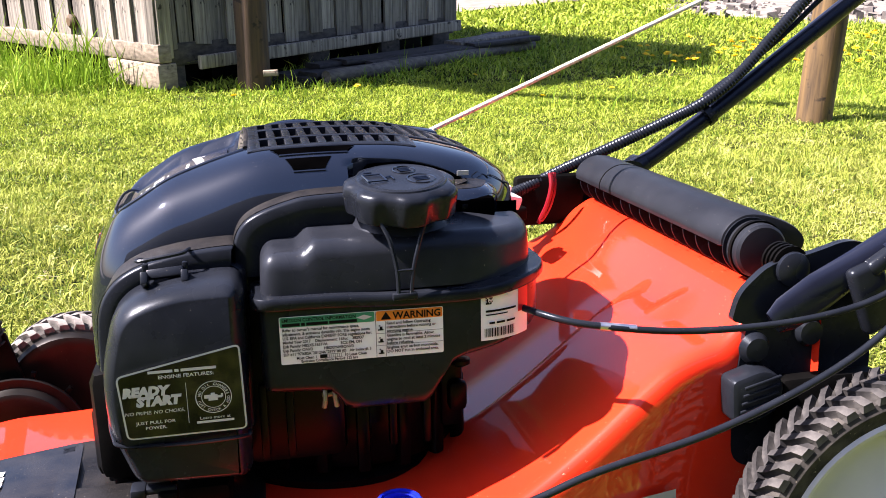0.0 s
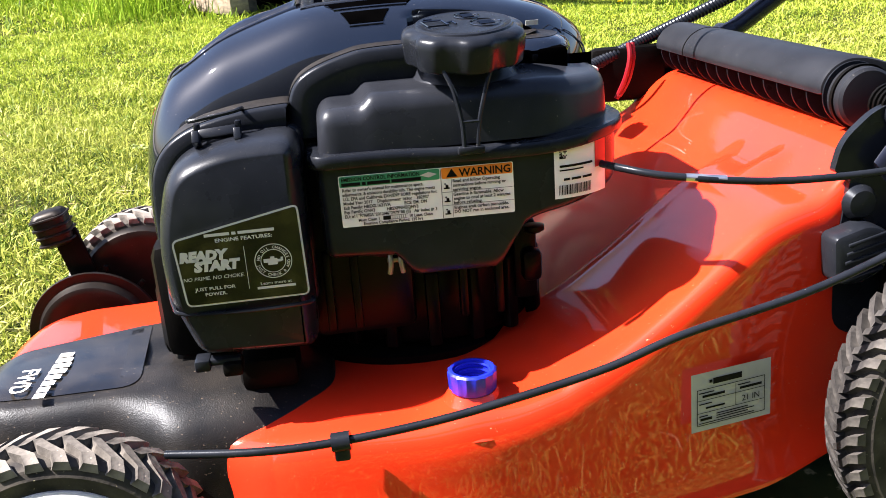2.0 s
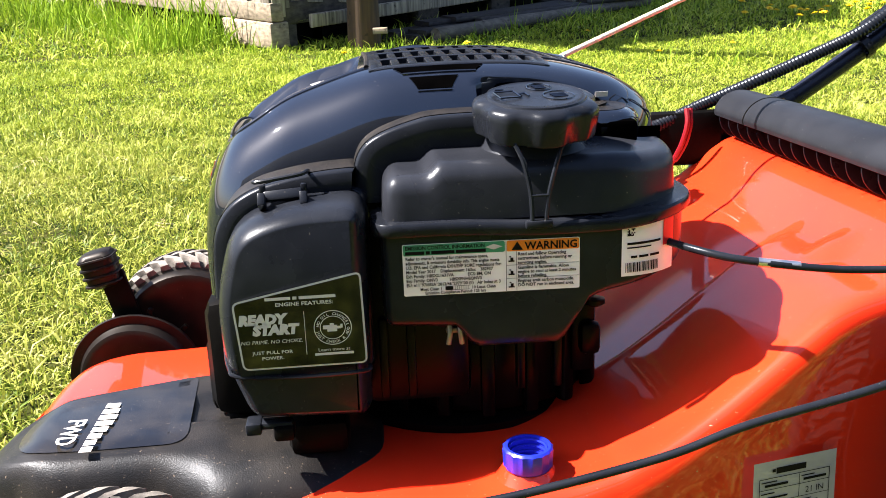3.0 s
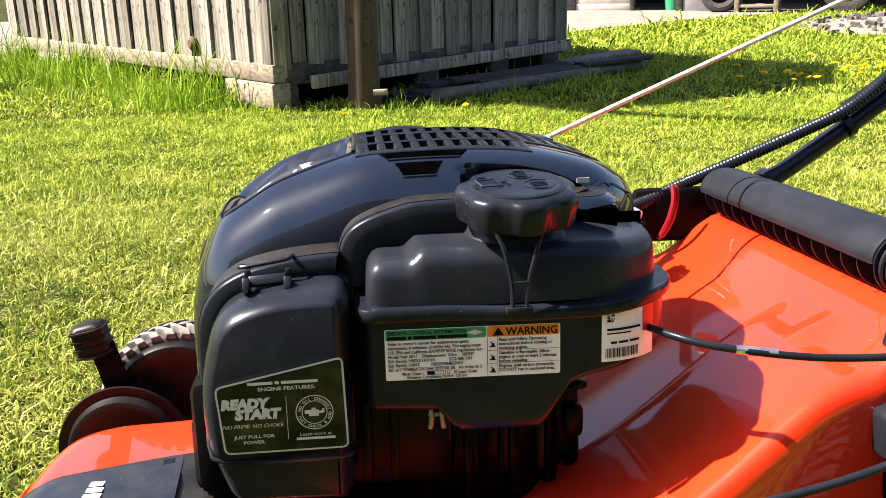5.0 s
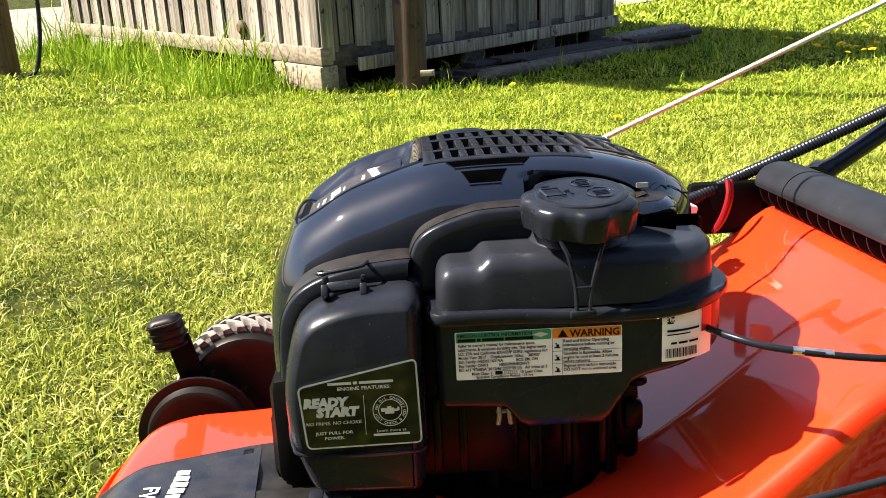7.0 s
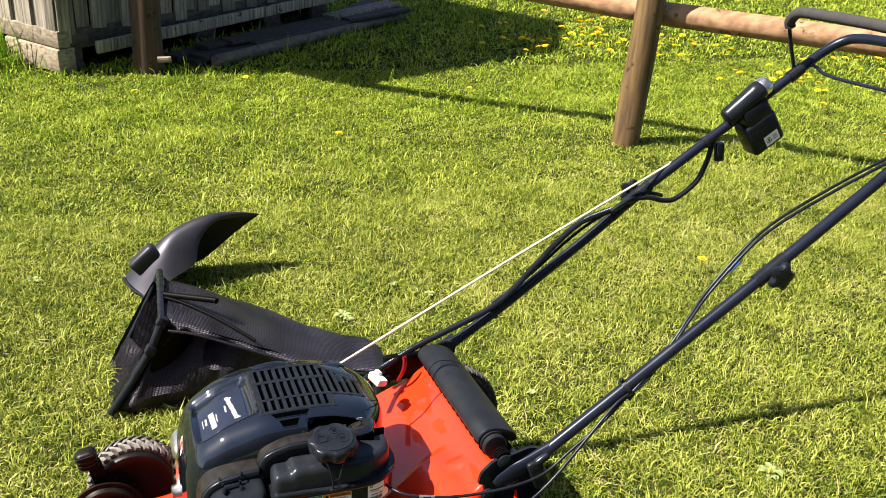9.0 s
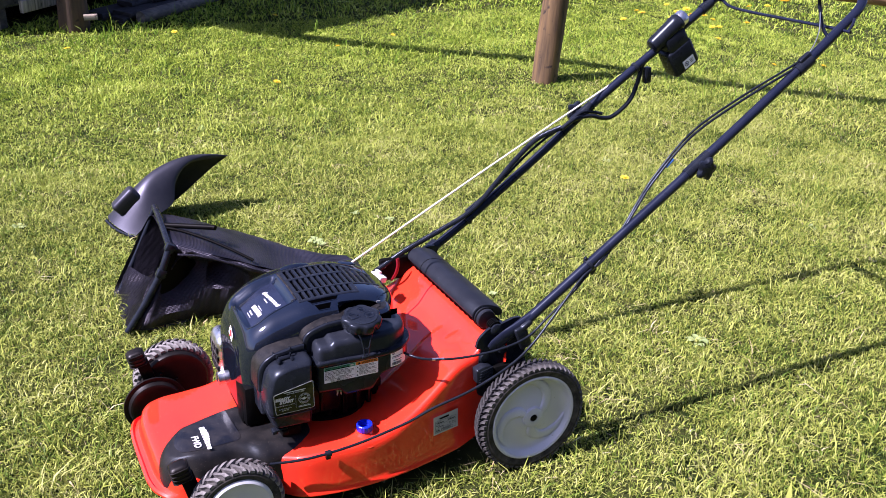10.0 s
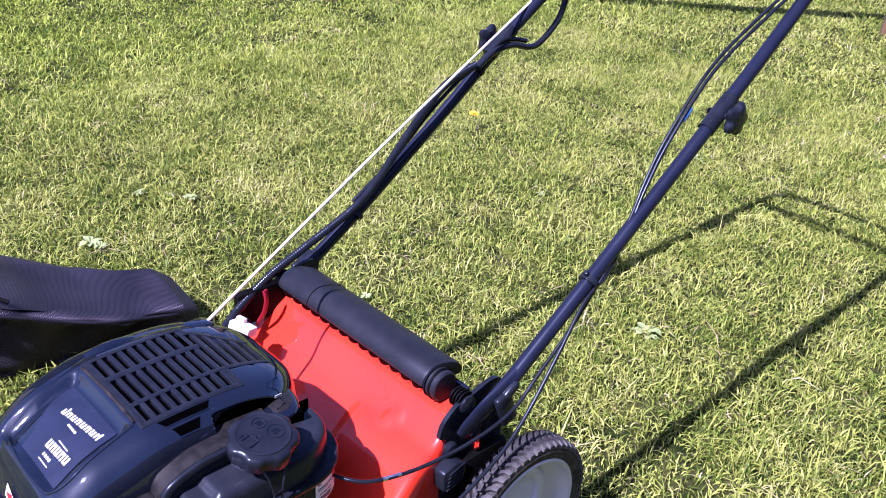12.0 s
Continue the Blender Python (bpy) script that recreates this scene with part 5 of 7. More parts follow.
def build_front_wheel(near):
    s = -1 if near else 1
    c = (-0.358, 0.106) if near else (-0.386, 0.126)
    y_out, y_in = (-0.315, -0.262) if near else (0.315, 0.258)
    bm = bmesh.new()
    tyre_mesh(bm, 0.107, min(y_out, y_in), max(y_out, y_in), c, 0.0075)
    wheel = part("front_wheel", bm, RUBBER, mower, "small lugged black tyre with dusty tread", 30)
    add_lugs(wheel, 0.107, min(y_out, y_in), max(y_out, y_in), c, 32, LUG)
    bm = bmesh.new()
    lathe(bm, [(0.02, 0.0), (0.07, 0.0), (0.077, 0.004), (0.077, 0.02), (0.07, 0.024), (0.045, 0.018), (0.02, 0.022), (0.006, 0.024)], side_pose(c[0], s * 0.294, c[1], near), 48)
    part("rim", bm, RIM if near else BLACK, wheel)
    # inner dust guard
    bm = bmesh.new()
    lathe(bm, [(0.012, 0.0), (0.06, 0.0), (0.074, -0.004), (0.084, -0.002), (0.088, 0.004), (0.088, 0.014)], side_pose(c[0], s * 0.248, c[1] + 0.004, near), 48)
    part("dust_guard", bm, GUARD, mower, "dished black wheel guard")
    if not near:
        bm = bmesh.new()
        cc = (-0.45, 0.094)
        lathe(bm, [(0.0, -0.006), (0.045, -0.009), (0.060, -0.014), (0.0665, -0.012), (0.069, -0.004), (0.071, 0.0), (0.082, -0.001), (0.083, 0.002), (0.082, 0.006)], side_pose(cc[0], s * 0.212, cc[1], near), 48)
        part("axle_guard", bm, GUARD, mower)
        for a in (0.75, 1.3):
            bm = bmesh.new()
            box(bm, (cc[0] + 0.084 * math.cos(a), s * 0.222, cc[1] + 0.084 * math.sin(a)), (0.006, 0.008, 0.012), 0.001, turn=(0, -math.degrees(a) + 90, 0))
            part("guard_tab", bm, DARK, mower)
    # height lever
    x = -0.478 if not near else -0.468
    y = 0.235 if not near else -0.258
    up = 0.027 if not near else 0.0
    bm = bmesh.new()
    box(bm, (x + 0.018, y, 0.152 + up), (0.032, 0.007, 0.10), 0.002, turn=(0, -14, 0))
    lever = part("height_lever", bm, DARK, mower)
    bm = bmesh.new()
    tilt = pose(x, y, 0.184 + up, 0, -12, 0)
    for w, d, z in ((0.014, 0.012, 0.0), (0.020, 0.018, 0.004), (0.021, 0.019, 0.022), (0.021, 0.019, 0.040), (0.018, 0.016, 0.044), (0.010, 0.010, 0.046)):
        ring = [tilt @ Vector((w * math.copysign(abs(math.cos(a)) ** 0.55, math.cos(a)), d * math.copysign(abs(math.sin(a)) ** 0.55, math.sin(a)), z)) for a in [2 * math.pi * k / 28 for k in range(28)]]
        rings = [ring] if z == 0.0 else rings + [ring]
    loft(bm, rings)
    pad = part("grip", bm, GUARD, lever)
    for k in range(4):
        bm = bmesh.new()
        ring = [Vector((0.0215 * math.copysign(abs(math.cos(a)) ** 0.4, math.cos(a)), 0.0195 * math.copysign(abs(math.sin(a)) ** 0.4, math.sin(a)), 0.006 + 0.0105 * k)) for a in [2 * math.pi * i / 28 for i in range(29)]]
        tube(bm, [tilt @ v for v in ring], 0.0017, 6, 1, curve=False)
        part("grip_rib", bm, GUARD, pad)


for side in (True, False):
    build_rear_wheel(side)
    build_front_wheel(side)


# ---- rear door, roller and brackets ----
def hz(x):
    """Height of the handle's centre line at x."""
    return 0.399 + 0.715 * (x - 0.398)


def build_rear():
    bm = bmesh.new()
    ax = pose(0.325, 0.222, 0.388, 90, 0, 0)
    profile = [Vector(p) for p in ((0.2955, 0.3905), (0.2922, 0.3930), (0.2920, 0.3985), (0.2955, 0.4065), (0.3035, 0.4150), (0.317, 0.4208), (0.335, 0.4198), (0.356, 0.4130), (0.372, 0.4045), (0.3812, 0.3945), (0.3815, 0.3845), (0.374, 0.3800), (0.35, 0.3850), (0.32, 0.3890))]
    profile = [Vector((p.x, p.z)) for p in spline([(p.x, 0, p.y) for p in profile], 4, closed=True)]
    loft(bm, [[Vector((p.x, y, p.y)) for p in shrink(profile, d)] for y, d in ((0.224, 0.010), (0.2225, 0.005), (0.219, 0.0015), (0.213, 0.0), (0.1, 0.0), (0.0, 0.0), (-0.1, 0.0), (-0.176, 0.0), (-0.180, 0.0012), (-0.1805, 0.003))])
    lathe(bm, [(0.004, 0.40), (0.027, 0.40), (0.026, 0.42), (0.0235, 0.4225), (0.017, 0.423), (0.004, 0.4235)], ax, 40)
    door = part("rear_door", bm, ROLLER, mower, "black plastic rear door with a rolled hinge", 40)
    bm = bmesh.new()
    loft(bm, [[Vector((p.x, y, p.y)) for p in shrink(profile, d)] for y, d in ((0.130, 0.0006), (0.1295, -0.0005), (0.1275, -0.0005), (0.127, 0.0006))])
    part("roller_seam", bm, DARK, door)
    bm = bmesh.new()
    lathe(bm, [(0.0262, 0.409), (0.0282, 0.409), (0.0282, 0.413), (0.0262, 0.413)], ax, 40)
    part("roller_seam", bm, DARK, door)
    bm = bmesh.new()
    box(bm, (0.405, 0.0, 0.27), (0.012, 0.43, 0.23), 0.005, turn=(0, -22, 0))
    part("door_flap", bm, GLOSS_BLACK, door)
    for k in range(15):
        # thin round ribs that stand out under the door
        bm = bmesh.new()
        lathe(bm, [(0.004, 0.0), (0.0270, 0.0), (0.0274, 0.0004), (0.0274, 0.0012), (0.0270, 0.0016), (0.004, 0.0016)], pose(0.3215, 0.205 - 0.0275 * k, 0.3905, 90, 0, 0), 36)
        part("door_rib", bm, BLACK, door)
    bm = bmesh.new()
    tube(bm, [(0.325, -0.222, 0.388), (0.325, -0.245, 0.388)], 0.012, 16, curve=False)
    for k in range(4):
        lathe(bm, [(0.012, 0.0), (0.017, 0.0005), (0.017, 0.003), (0.012, 0.0035)], pose(0.325, -0.226 - 0.006 * k, 0.388, 90, 0, 0), 20)
    part("hinge_coil", bm, DARK, mower)
    for s in (-1, 1):
        bm = bmesh.new()
        shape = round_poly([(0.276, 0.20), (0.40, 0.18), (0.414, 0.30), (0.398, 0.372), (0.404, 0.402), (0.378, 0.408), (0.345, 0.398), (0.302, 0.390), (0.275, 0.366), (0.269, 0.341), (0.284, 0.336), (0.274, 0.27)], [0.02, 0.02, 0.03, 0.01, 0.012, 0.012, 0.02, 0.012, 0.012, 0.004, 0.004, 0.01], 5)
        y = s * 0.246
        loft(bm, [[Vector((p.x, y - 0.004, p.y)) for p in shape], [Vector((p.x, y + 0.004, p.y)) for p in shape]])
        br = part("handle_bracket", bm, BLACK, mower, "black steel handle bracket")
        bm = bmesh.new()
        lathe(bm, [(0.003, 0.0), (0.0155, 0.0), (0.0162, 0.0015), (0.0155, 0.0045), (0.011, 0.007), (0.003, 0.008)], side_pose(0.324, s * 0.25, 0.385, s < 0), 24)
        part("bracket_bolt", bm, BLACK, br)
        bm = bmesh.new()
        lathe(bm, [(0.003, 0.0), (0.013, 0.0), (0.014, 0.003), (0.011, 0.007), (0.003, 0.008)], side_pose(0.345, s * 0.25, 0.325, s < 0), 20)
        part("bracket_bolt", bm, BLACK, br)
        bm = bmesh.new()
        lathe(bm, [(0.003, 0.0), (0.013, 0.0), (0.015, 0.004), (0.011, 0.010), (0.003, 0.011)], side_pose(0.290, s * 0.25, 0.315, s < 0), 20)
        part("bracket_bolt", bm, BLACK, br)
        bm = bmesh.new()
        pad = round_poly([(0.259, 0.293), (0.292, 0.303), (0.312, 0.290), (0.308, 0.262), (0.281, 0.250), (0.262, 0.254)], [0.006, 0.012, 0.012, 0.014, 0.008, 0.006], 5)
        loft(bm, [[Vector((p.x, s * y, p.y)) for p in shrink(pad, d)] for d, y in ((0.002, 0.25), (0.0, 0.254), (0.0, 0.270), (0.0015, 0.2735), (0.005, 0.275))])
        lev = part("rear_height_lever", bm, BLACK, br, "black ribbed height lever pad", 35)
        for k in range(5):
            bm = bmesh.new()
            box(bm, (0.2845 + 0.001 * k, s * 0.2752, 0.2605 + 0.0075 * k), (0.036, 0.003, 0.0032), 0.001, turn=(0, -14, 0))
            part("lever_rib", bm, BLACK, lev)
        bm = bmesh.new()
        box(bm, (0.36, s * 0.262, 0.235), (0.10, 0.02, 0.11), 0.01)
        part("wheel_carrier", bm, DARK, mower)
        # flattened foot of the handle
        bm = bmesh.new()
        rings = []
        for t, wide, thick in ((0.0, 0.012, 0.004), (0.1, 0.018, 0.005), (0.35, 0.020, 0.006), (0.65, 0.016, 0.009), (1.0, 0.0125, 0.0125)):
            p = Vector((0.302, s * 0.262, 0.340)).lerp(Vector((0.42, -0.267, hz(0.42))) if s < 0 else Vector((0.42, 0.262, 0.4042)), t)
            n = Vector((-0.58, 0, 0.81))
            rings.append([p + n * wide * math.cos(a) + Vector((0, thick * math.sin(a), 0)) for a in [2 * math.pi * k / 14 for k in range(14)]])
        loft(bm, rings)
        part("handle_foot", bm, TUBE, mower)
        bm = bmesh.new()
        box(bm, (0.388, s * 0.276, 0.362), (0.034, 0.014, 0.066), 0.006, 3, turn=(0, -22, 0))
        box(bm, (0.394, s * 0.270, 0.395), (0.036, 0.03, 0.016), 0.006, 3, turn=(0, -34, 0))
        part("handle_knuckle", bm, BLACK, mower)
    # white foam and red wiring by the far bracket
    bm = bmesh.new()
    box(bm, (0.172, 0.150, 0.383), (0.028, 0.044, 0.018), 0.004, turn=(8, 16, 20))
    box(bm, (0.175, 0.158, 0.394), (0.012, 0.018, 0.012), 0.003, turn=(8, 16, 20))
    part("foam_block", bm, FOAM_WHITE, mower, "white packing block on the wiring")
    bm = bmesh.new()
    tube(bm, [(0.252, 0.205, 0.402), (0.252, 0.200, 0.384), (0.247, 0.202, 0.360), (0.241, 0.210, 0.340), (0.238, 0.212, 0.333)], 0.0032, 8)
    tube(bm, [(0.258, 0.208, 0.402), (0.257, 0.203, 0.382), (0.252, 0.203, 0.360), (0.246, 0.208, 0.344), (0.241, 0.210, 0.336)], 0.0030, 8)
    part("red_wire", bm, WIRE_RED, mower)
    bm = bmesh.new()
    box(bm, (0.205, 0.205, 0.35), (0.025, 0.02, 0.018), 0.003)
    box(bm, (0.26, 0.236, 0.36), (0.10, 0.02, 0.07), 0.008)
    part("wiring_connector", bm, DARK, mower)


build_rear()


# ---- handle ----
def build_handle():
    near = [(0.40, -0.267, hz(0.40)), (0.58, -0.268, hz(0.58)), (0.80, -0.268, hz(0.80)), (0.94, -0.267, hz(0.94))]
    far = [(0.40, 0.262, 0.391), (0.52, 0.263, 0.470), (0.64, 0.263, 0.557), (0.76, 0.263, 0.645), (0.86, 0.262, 0.724), (0.94, 0.260, 0.788)]
    for p in (near, far):
        bm = bmesh.new()
        tube(bm, p, 0.0125, 16, 4)
        part("lower_handle", bm, TUBE, mower, "dark painted steel tube")
    bm = bmesh.new()
    up = [(0.88, -0.267, hz(0.88)), (1.0, -0.266, hz(1.0)), (1.2, -0.260, hz(1.2)), (1.34, -0.250, hz(1.34)), (1.40, -0.242, hz(1.40)), (1.43, -0.222, hz(1.43) + 0.003), (1.442, -0.185, hz(1.442) + 0.004),
          (1.443, -0.06, hz(1.443) + 0.006), (1.443, 0.06, hz(1.443) + 0.006), (1.440, 0.175, hz(1.440) + 0.004), (1.425, 0.222, hz(1.425) + 0.002), (1.385, 0.243, hz(1.385)), (1.33, 0.247, hz(1.33)), (1.2, 0.250, hz(1.2)), (1.0, 0.257, hz(1.0)), (0.88, 0.261, hz(0.88))]
    tube(bm, [(x, y, z + 0.0008) for x, y, z in up], 0.0128, 16, 6)
    part("upper_handle", bm, TUBE, mower, "dark painted steel loop handle", 60)
    for y, s in ((-0.267, -1), (0.261, 1)):
        # clamp joint and star knob
        bm = bmesh.new()
        d = Vector((1, 0, 0.7135)).normalized()
        c = Vector((0.89, y, hz(0.89)))
        tube(bm, [c - d * 0.04, c + d * 0.04], 0.0155, 16, curve=False)
        part("clamp_sleeve", bm, BLACK, mower)
        bm = bmesh.new()
        tube(bm, [c + Vector((0, -0.02 * s, 0)), c + Vector((0, s * 0.026, 0))], 0.006, 10, curve=False)
        m = side_pose(c.x + 0.0, y + s * 0.024, c.z, s < 0)
        lathe(bm, [(0.006, 0.0), (0.020, 0.001), (0.027, 0.006), (0.027, 0.014), (0.022, 0.019), (0.010, 0.021), (0.003, 0.021)], m, 60, wobble=lambda a, r, z: 1 + 0.16 * math.cos(5 * a) * smooth(0.01, 0.025, r))
        part("star_knob", bm, BLACK, mower, "black plastic star knob")
    # cross rod
    bm = bmesh.new()
    tube(bm, [(1.345, 0.25, 1.072), (1.345, 0.215, 1.074), (1.335, 0.13, 1.061), (1.335, -0.2, 1.066), (1.335, -0.285, 1.066)], 0.0045, 10)
    tube(bm, [(1.335, -0.275, 1.063), (1.345, -0.278, 1.083), (1.355, -0.272, 1.098)], 0.004, 8)
    part("cross_rod", bm, TUBE, mower)
    # brake bail with its foam grip
    bm = bmesh.new()
    bail = [(1.318, 0.255, 1.045), (1.298, 0.25, 1.09), (1.278, 0.245, 1.135), (1.258, 0.235, 1.185), (1.245, 0.19, 1.212), (1.242, 0.1, 1.216), (1.242, -0.08, 1.216), (1.248, -0.165, 1.208),
            (1.27, -0.205, 1.18), (1.288, -0.212, 1.12), (1.298, -0.225, 1.07), (1.308, -0.245, 1.042)]
    tube(bm, bail, 0.0048, 10)
    rod = part("brake_bail", bm, TUBE, mower, "thin bent rod with foam grip")
    bm = bmesh.new()
    tube(bm, [(1.282, -0.209, 1.145), (1.27, -0.205, 1.182), (1.248, -0.165, 1.208), (1.242, -0.08, 1.216), (1.242, 0.1, 1.216), (1.245, 0.19, 1.212), (1.256, 0.232, 1.188), (1.263, 0.237, 1.172)], 0.0135, 14)
    part("foam_grip", bm, FOAM, rod)
    bm = bmesh.new()
    d = Vector((1, 0, 0.7135)).normalized()
    c = Vector((1.312, 0.248, hz(1.312)))
    tube(bm, [c - d * 0.02, c + d * 0.02], 0.016, 14, curve=False)
    part("bail_pivot", bm, BLACK, mower)
    # cable cuff on the near side
    bm = bmesh.new()
    c = Vector((1.214, -0.260, hz(1.214)))
    tube(bm, [c - d * 0.026, c + d * 0.026], 0.0165, 14, curve=False)
    box(bm, (c.x, c.y, c.z + 0.018), (0.04, 0.014, 0.02), 0.004, turn=(0, -35.5, 0))
    part("cable_cuff", bm, BLACK, mower)
    bm = bmesh.new()
    tube(bm, [(1.225, -0.258, 1.01), (1.25, -0.252, 1.04), (1.275, -0.235, 1.07), (1.286, -0.218, 1.11)], 0.0012, 6)
    part("bare_cable", bm, STEEL, mower)
    # starter switch: barrel, battery box and its label
    bm = bmesh.new()
    a, b = Vector((1.118, 0.246, 0.942)), Vector((1.208, 0.244, 1.016))
    dd = (b - a).normalized()
    turn = dd.to_track_quat("Z", "Y").to_matrix().to_4x4()
    lathe(bm, [(0.01, -0.004), (0.021, 0.0), (0.024, 0.006), (0.0255, 0.09), (0.027, 0.094), (0.027, 0.112), (0.024, 0.118), (0.012, 0.12)], Matrix.Translation(a) @ turn, 32)
    sw = part("starter_switch", bm, BLACK, mower, "black barrel switch on the handle with a shiny end")
    bm = bmesh.new()
    lathe(bm, [(0.004, 0.118), (0.024, 0.1185), (0.024, 0.134), (0.018, 0.142), (0.004, 0.144)], Matrix.Translation(a) @ turn, 28)
    part("switch_end", bm, STEEL, sw)
    bm = bmesh.new()
    box(bm, (1.226, 0.246, 0.905), (0.096, 0.06, 0.09), 0.010, 3, turn=(0, -34, 0))
    box(bm, (1.196, 0.246, 0.955), (0.08, 0.056, 0.06), 0.009, turn=(0, -34, 0))
    bx = part("battery_box", bm, BLACK, mower, "black battery box with a white sticker")
    # white sticker on the battery box
    bm = bmesh.new()
    m = pose(1.2455, 0.2154, 0.893, 90, 0, 0) @ pose(0, 0, 0, 0, 0, 34)
    bar(bm, -0.022, -0.014, 0.044, 0.028, m)
    st = part("pale_patch", bm, WHITE, bx)
    bm = bmesh.new()
    m2 = m @ Matrix.Translation((0, 0, 0.0006))
    n = 20
    for k in range(n):
        q, r = 2 * math.pi * k / n, 2 * math.pi * (k + 1) / n
        bm.faces.new([bm.verts.new(m2 @ Vector((-0.01 + rr * math.cos(t), rr * math.sin(t), 0))) for rr, t in ((0.008, q), (0.008, r), (0.0062, r), (0.0062, q))])
    bar(bm, -0.0125, -0.004, 0.005, 0.008, m2)
    for k in range(3):
        bar(bm, 0.003, -0.006 + 0.005 * k, 0.013, 0.0018, m2)
    part("print", bm, DECAL, bx)
    bm = bmesh.new()
    box(bm, (1.112, 0.248, 0.855), (0.022, 0.02, 0.05), 0.004, turn=(0, -6, 0))
    part("plug", bm, BLACK, mower)


build_handle()


def build_cables():
    def line(name, pts, r, mat, label="", **kw):
        bm = bmesh.new()
        tube(bm, pts, r, kw.pop("seg", 10), kw.pop("steps", 8), **kw)
        return part(name, bm, mat, mower, label)

    line("starter_rope", [(0.046, 0.063, 0.477), (0.5, 0.165, 0.647), (1.06, 0.278, 0.858)], 0.0028, ROPE, "taut white starter rope", steps=30)
    line("conduit", [(0.13, 0.16, 0.372), (0.20, 0.215, 0.374), (0.287, 0.245, 0.400), (0.36, 0.25, 0.427), (0.435, 0.25, 0.457), (0.496, 0.25, 0.484), (0.545, 0.25, 0.520), (0.60, 0.25, 0.577), (0.657, 0.25, 0.635), (0.727, 0.25, 0.692), (0.81, 0.25, 0.719)],
         0.0085, BLACK, "black corrugated conduit", ribs=0.0011, pitch=0.0046, seg=12)
    line("conduit_end", [(0.50, 0.262, 0.49), (0.60, 0.258, 0.56), (0.69, 0.254, 0.64), (0.76, 0.252, 0.69), (0.81, 0.250, 0.715)], 0.004, BLACK)
    line("wiring_loop", [(0.808, 0.243, 0.716), (0.85, 0.24, 0.742), (0.906, 0.24, 0.748), (0.96, 0.242, 0.735), (1.0, 0.245, 0.739), (1.055, 0.248, 0.778), (1.08, 0.25, 0.83), (1.095, 0.25, 0.89), (1.135, 0.25, 0.935)], 0.0068, BLACK, "black sheathed wiring loop")
    line("wiring_loop", [(0.808, 0.252, 0.71), (0.875, 0.248, 0.757), (0.915, 0.248, 0.757), (0.955, 0.247, 0.748)], 0.005, BLACK)
    upper = [(0.72, -0.252, 0.664), (0.771, -0.248, 0.731), (0.876, -0.246, 0.834), (1.023, -0.25, 0.914), (1.195, -0.252, 0.988), (1.22, -0.255, 1.008)]
    line("throttle_cable", [(0.07, -0.18, 0.36), (0.092, -0.245, 0.362), (0.13, -0.272, 0.357), (0.21, -0.285, 0.349), (0.31, -0.292, 0.352), (0.39, -0.292, 0.369), (0.45, -0.288, 0.41), (0.52, -0.285, 0.463), (0.565, -0.282, 0.505), (0.61, -0.278, 0.545), (0.68, -0.262, 0.615)] + upper, 0.0031, BLACK, "thin black control cable")
    line("throttle_ferrule", [(0.135, -0.2735, 0.3563), (0.165, -0.279, 0.3530)], 0.0036, STEEL, curve=False)
    line("drive_cable", [(-0.278, -0.285, 0.185), (-0.21, -0.302, 0.187), (-0.148, -0.308, 0.190), (-0.06, -0.314, 0.202), (0.05, -0.318, 0.226), (0.118, -0.318, 0.248), (0.226, -0.32, 0.275), (0.33, -0.318, 0.317), (0.40, -0.31, 0.362), (0.48, -0.298, 0.44), (0.55, -0.284, 0.503), (0.61, -0.28, 0.537), (0.675, -0.266, 0.603)]
         + [(x - 0.004, y - 0.006, z - 0.009) for x, y, z in upper], 0.0033, BLACK, "black sheathed drive cable")
    bm = bmesh.new()
    tube(bm, [(0.80, -0.252, 0.752), (0.82, -0.252, 0.771)], 0.0046, 8, curve=False)
    part("blue_tape", bm, CLEAR_BLUE, mower)
    bm = bmesh.new()
    tube(bm, [(-0.152, -0.3078, 0.1897), (-0.138, -0.309, 0.1908)], 0.0075, 12, curve=False)
    box(bm, (-0.145, -0.305, 0.182), (0.012, 0.012, 0.016), 0.002)
    part("cable_clip", bm, BLACK, mower)
    for c, y in (((0.575, hz(0.575)), -0.269), ((0.825, hz(0.825)), 0.259), ((1.07, hz(1.07)), 0.255), ((0.505, 0.464), 0.258)):
        bm = bmesh.new()
        d = Vector((1, 0, 0.7135)).normalized()
        p = Vector((c[0], y, c[1]))
        tube(bm, [p - d * 0.005, p + d * 0.005], 0.0185 if y < 0 else 0.0165, 14, curve=False)
        if y < 0:
            box(bm, (p.x + 0.012, p.y, p.z - 0.018), (0.014, 0.012, 0.02), 0.002, turn=(0, 35, 0))
            box(bm, (p.x - 0.010, p.y, p.z + 0.018), (0.008, 0.008, 0.012), 0.002, turn=(0, -35, 0))
        part("cable_tie", bm, BLACK, mower)


build_cables()


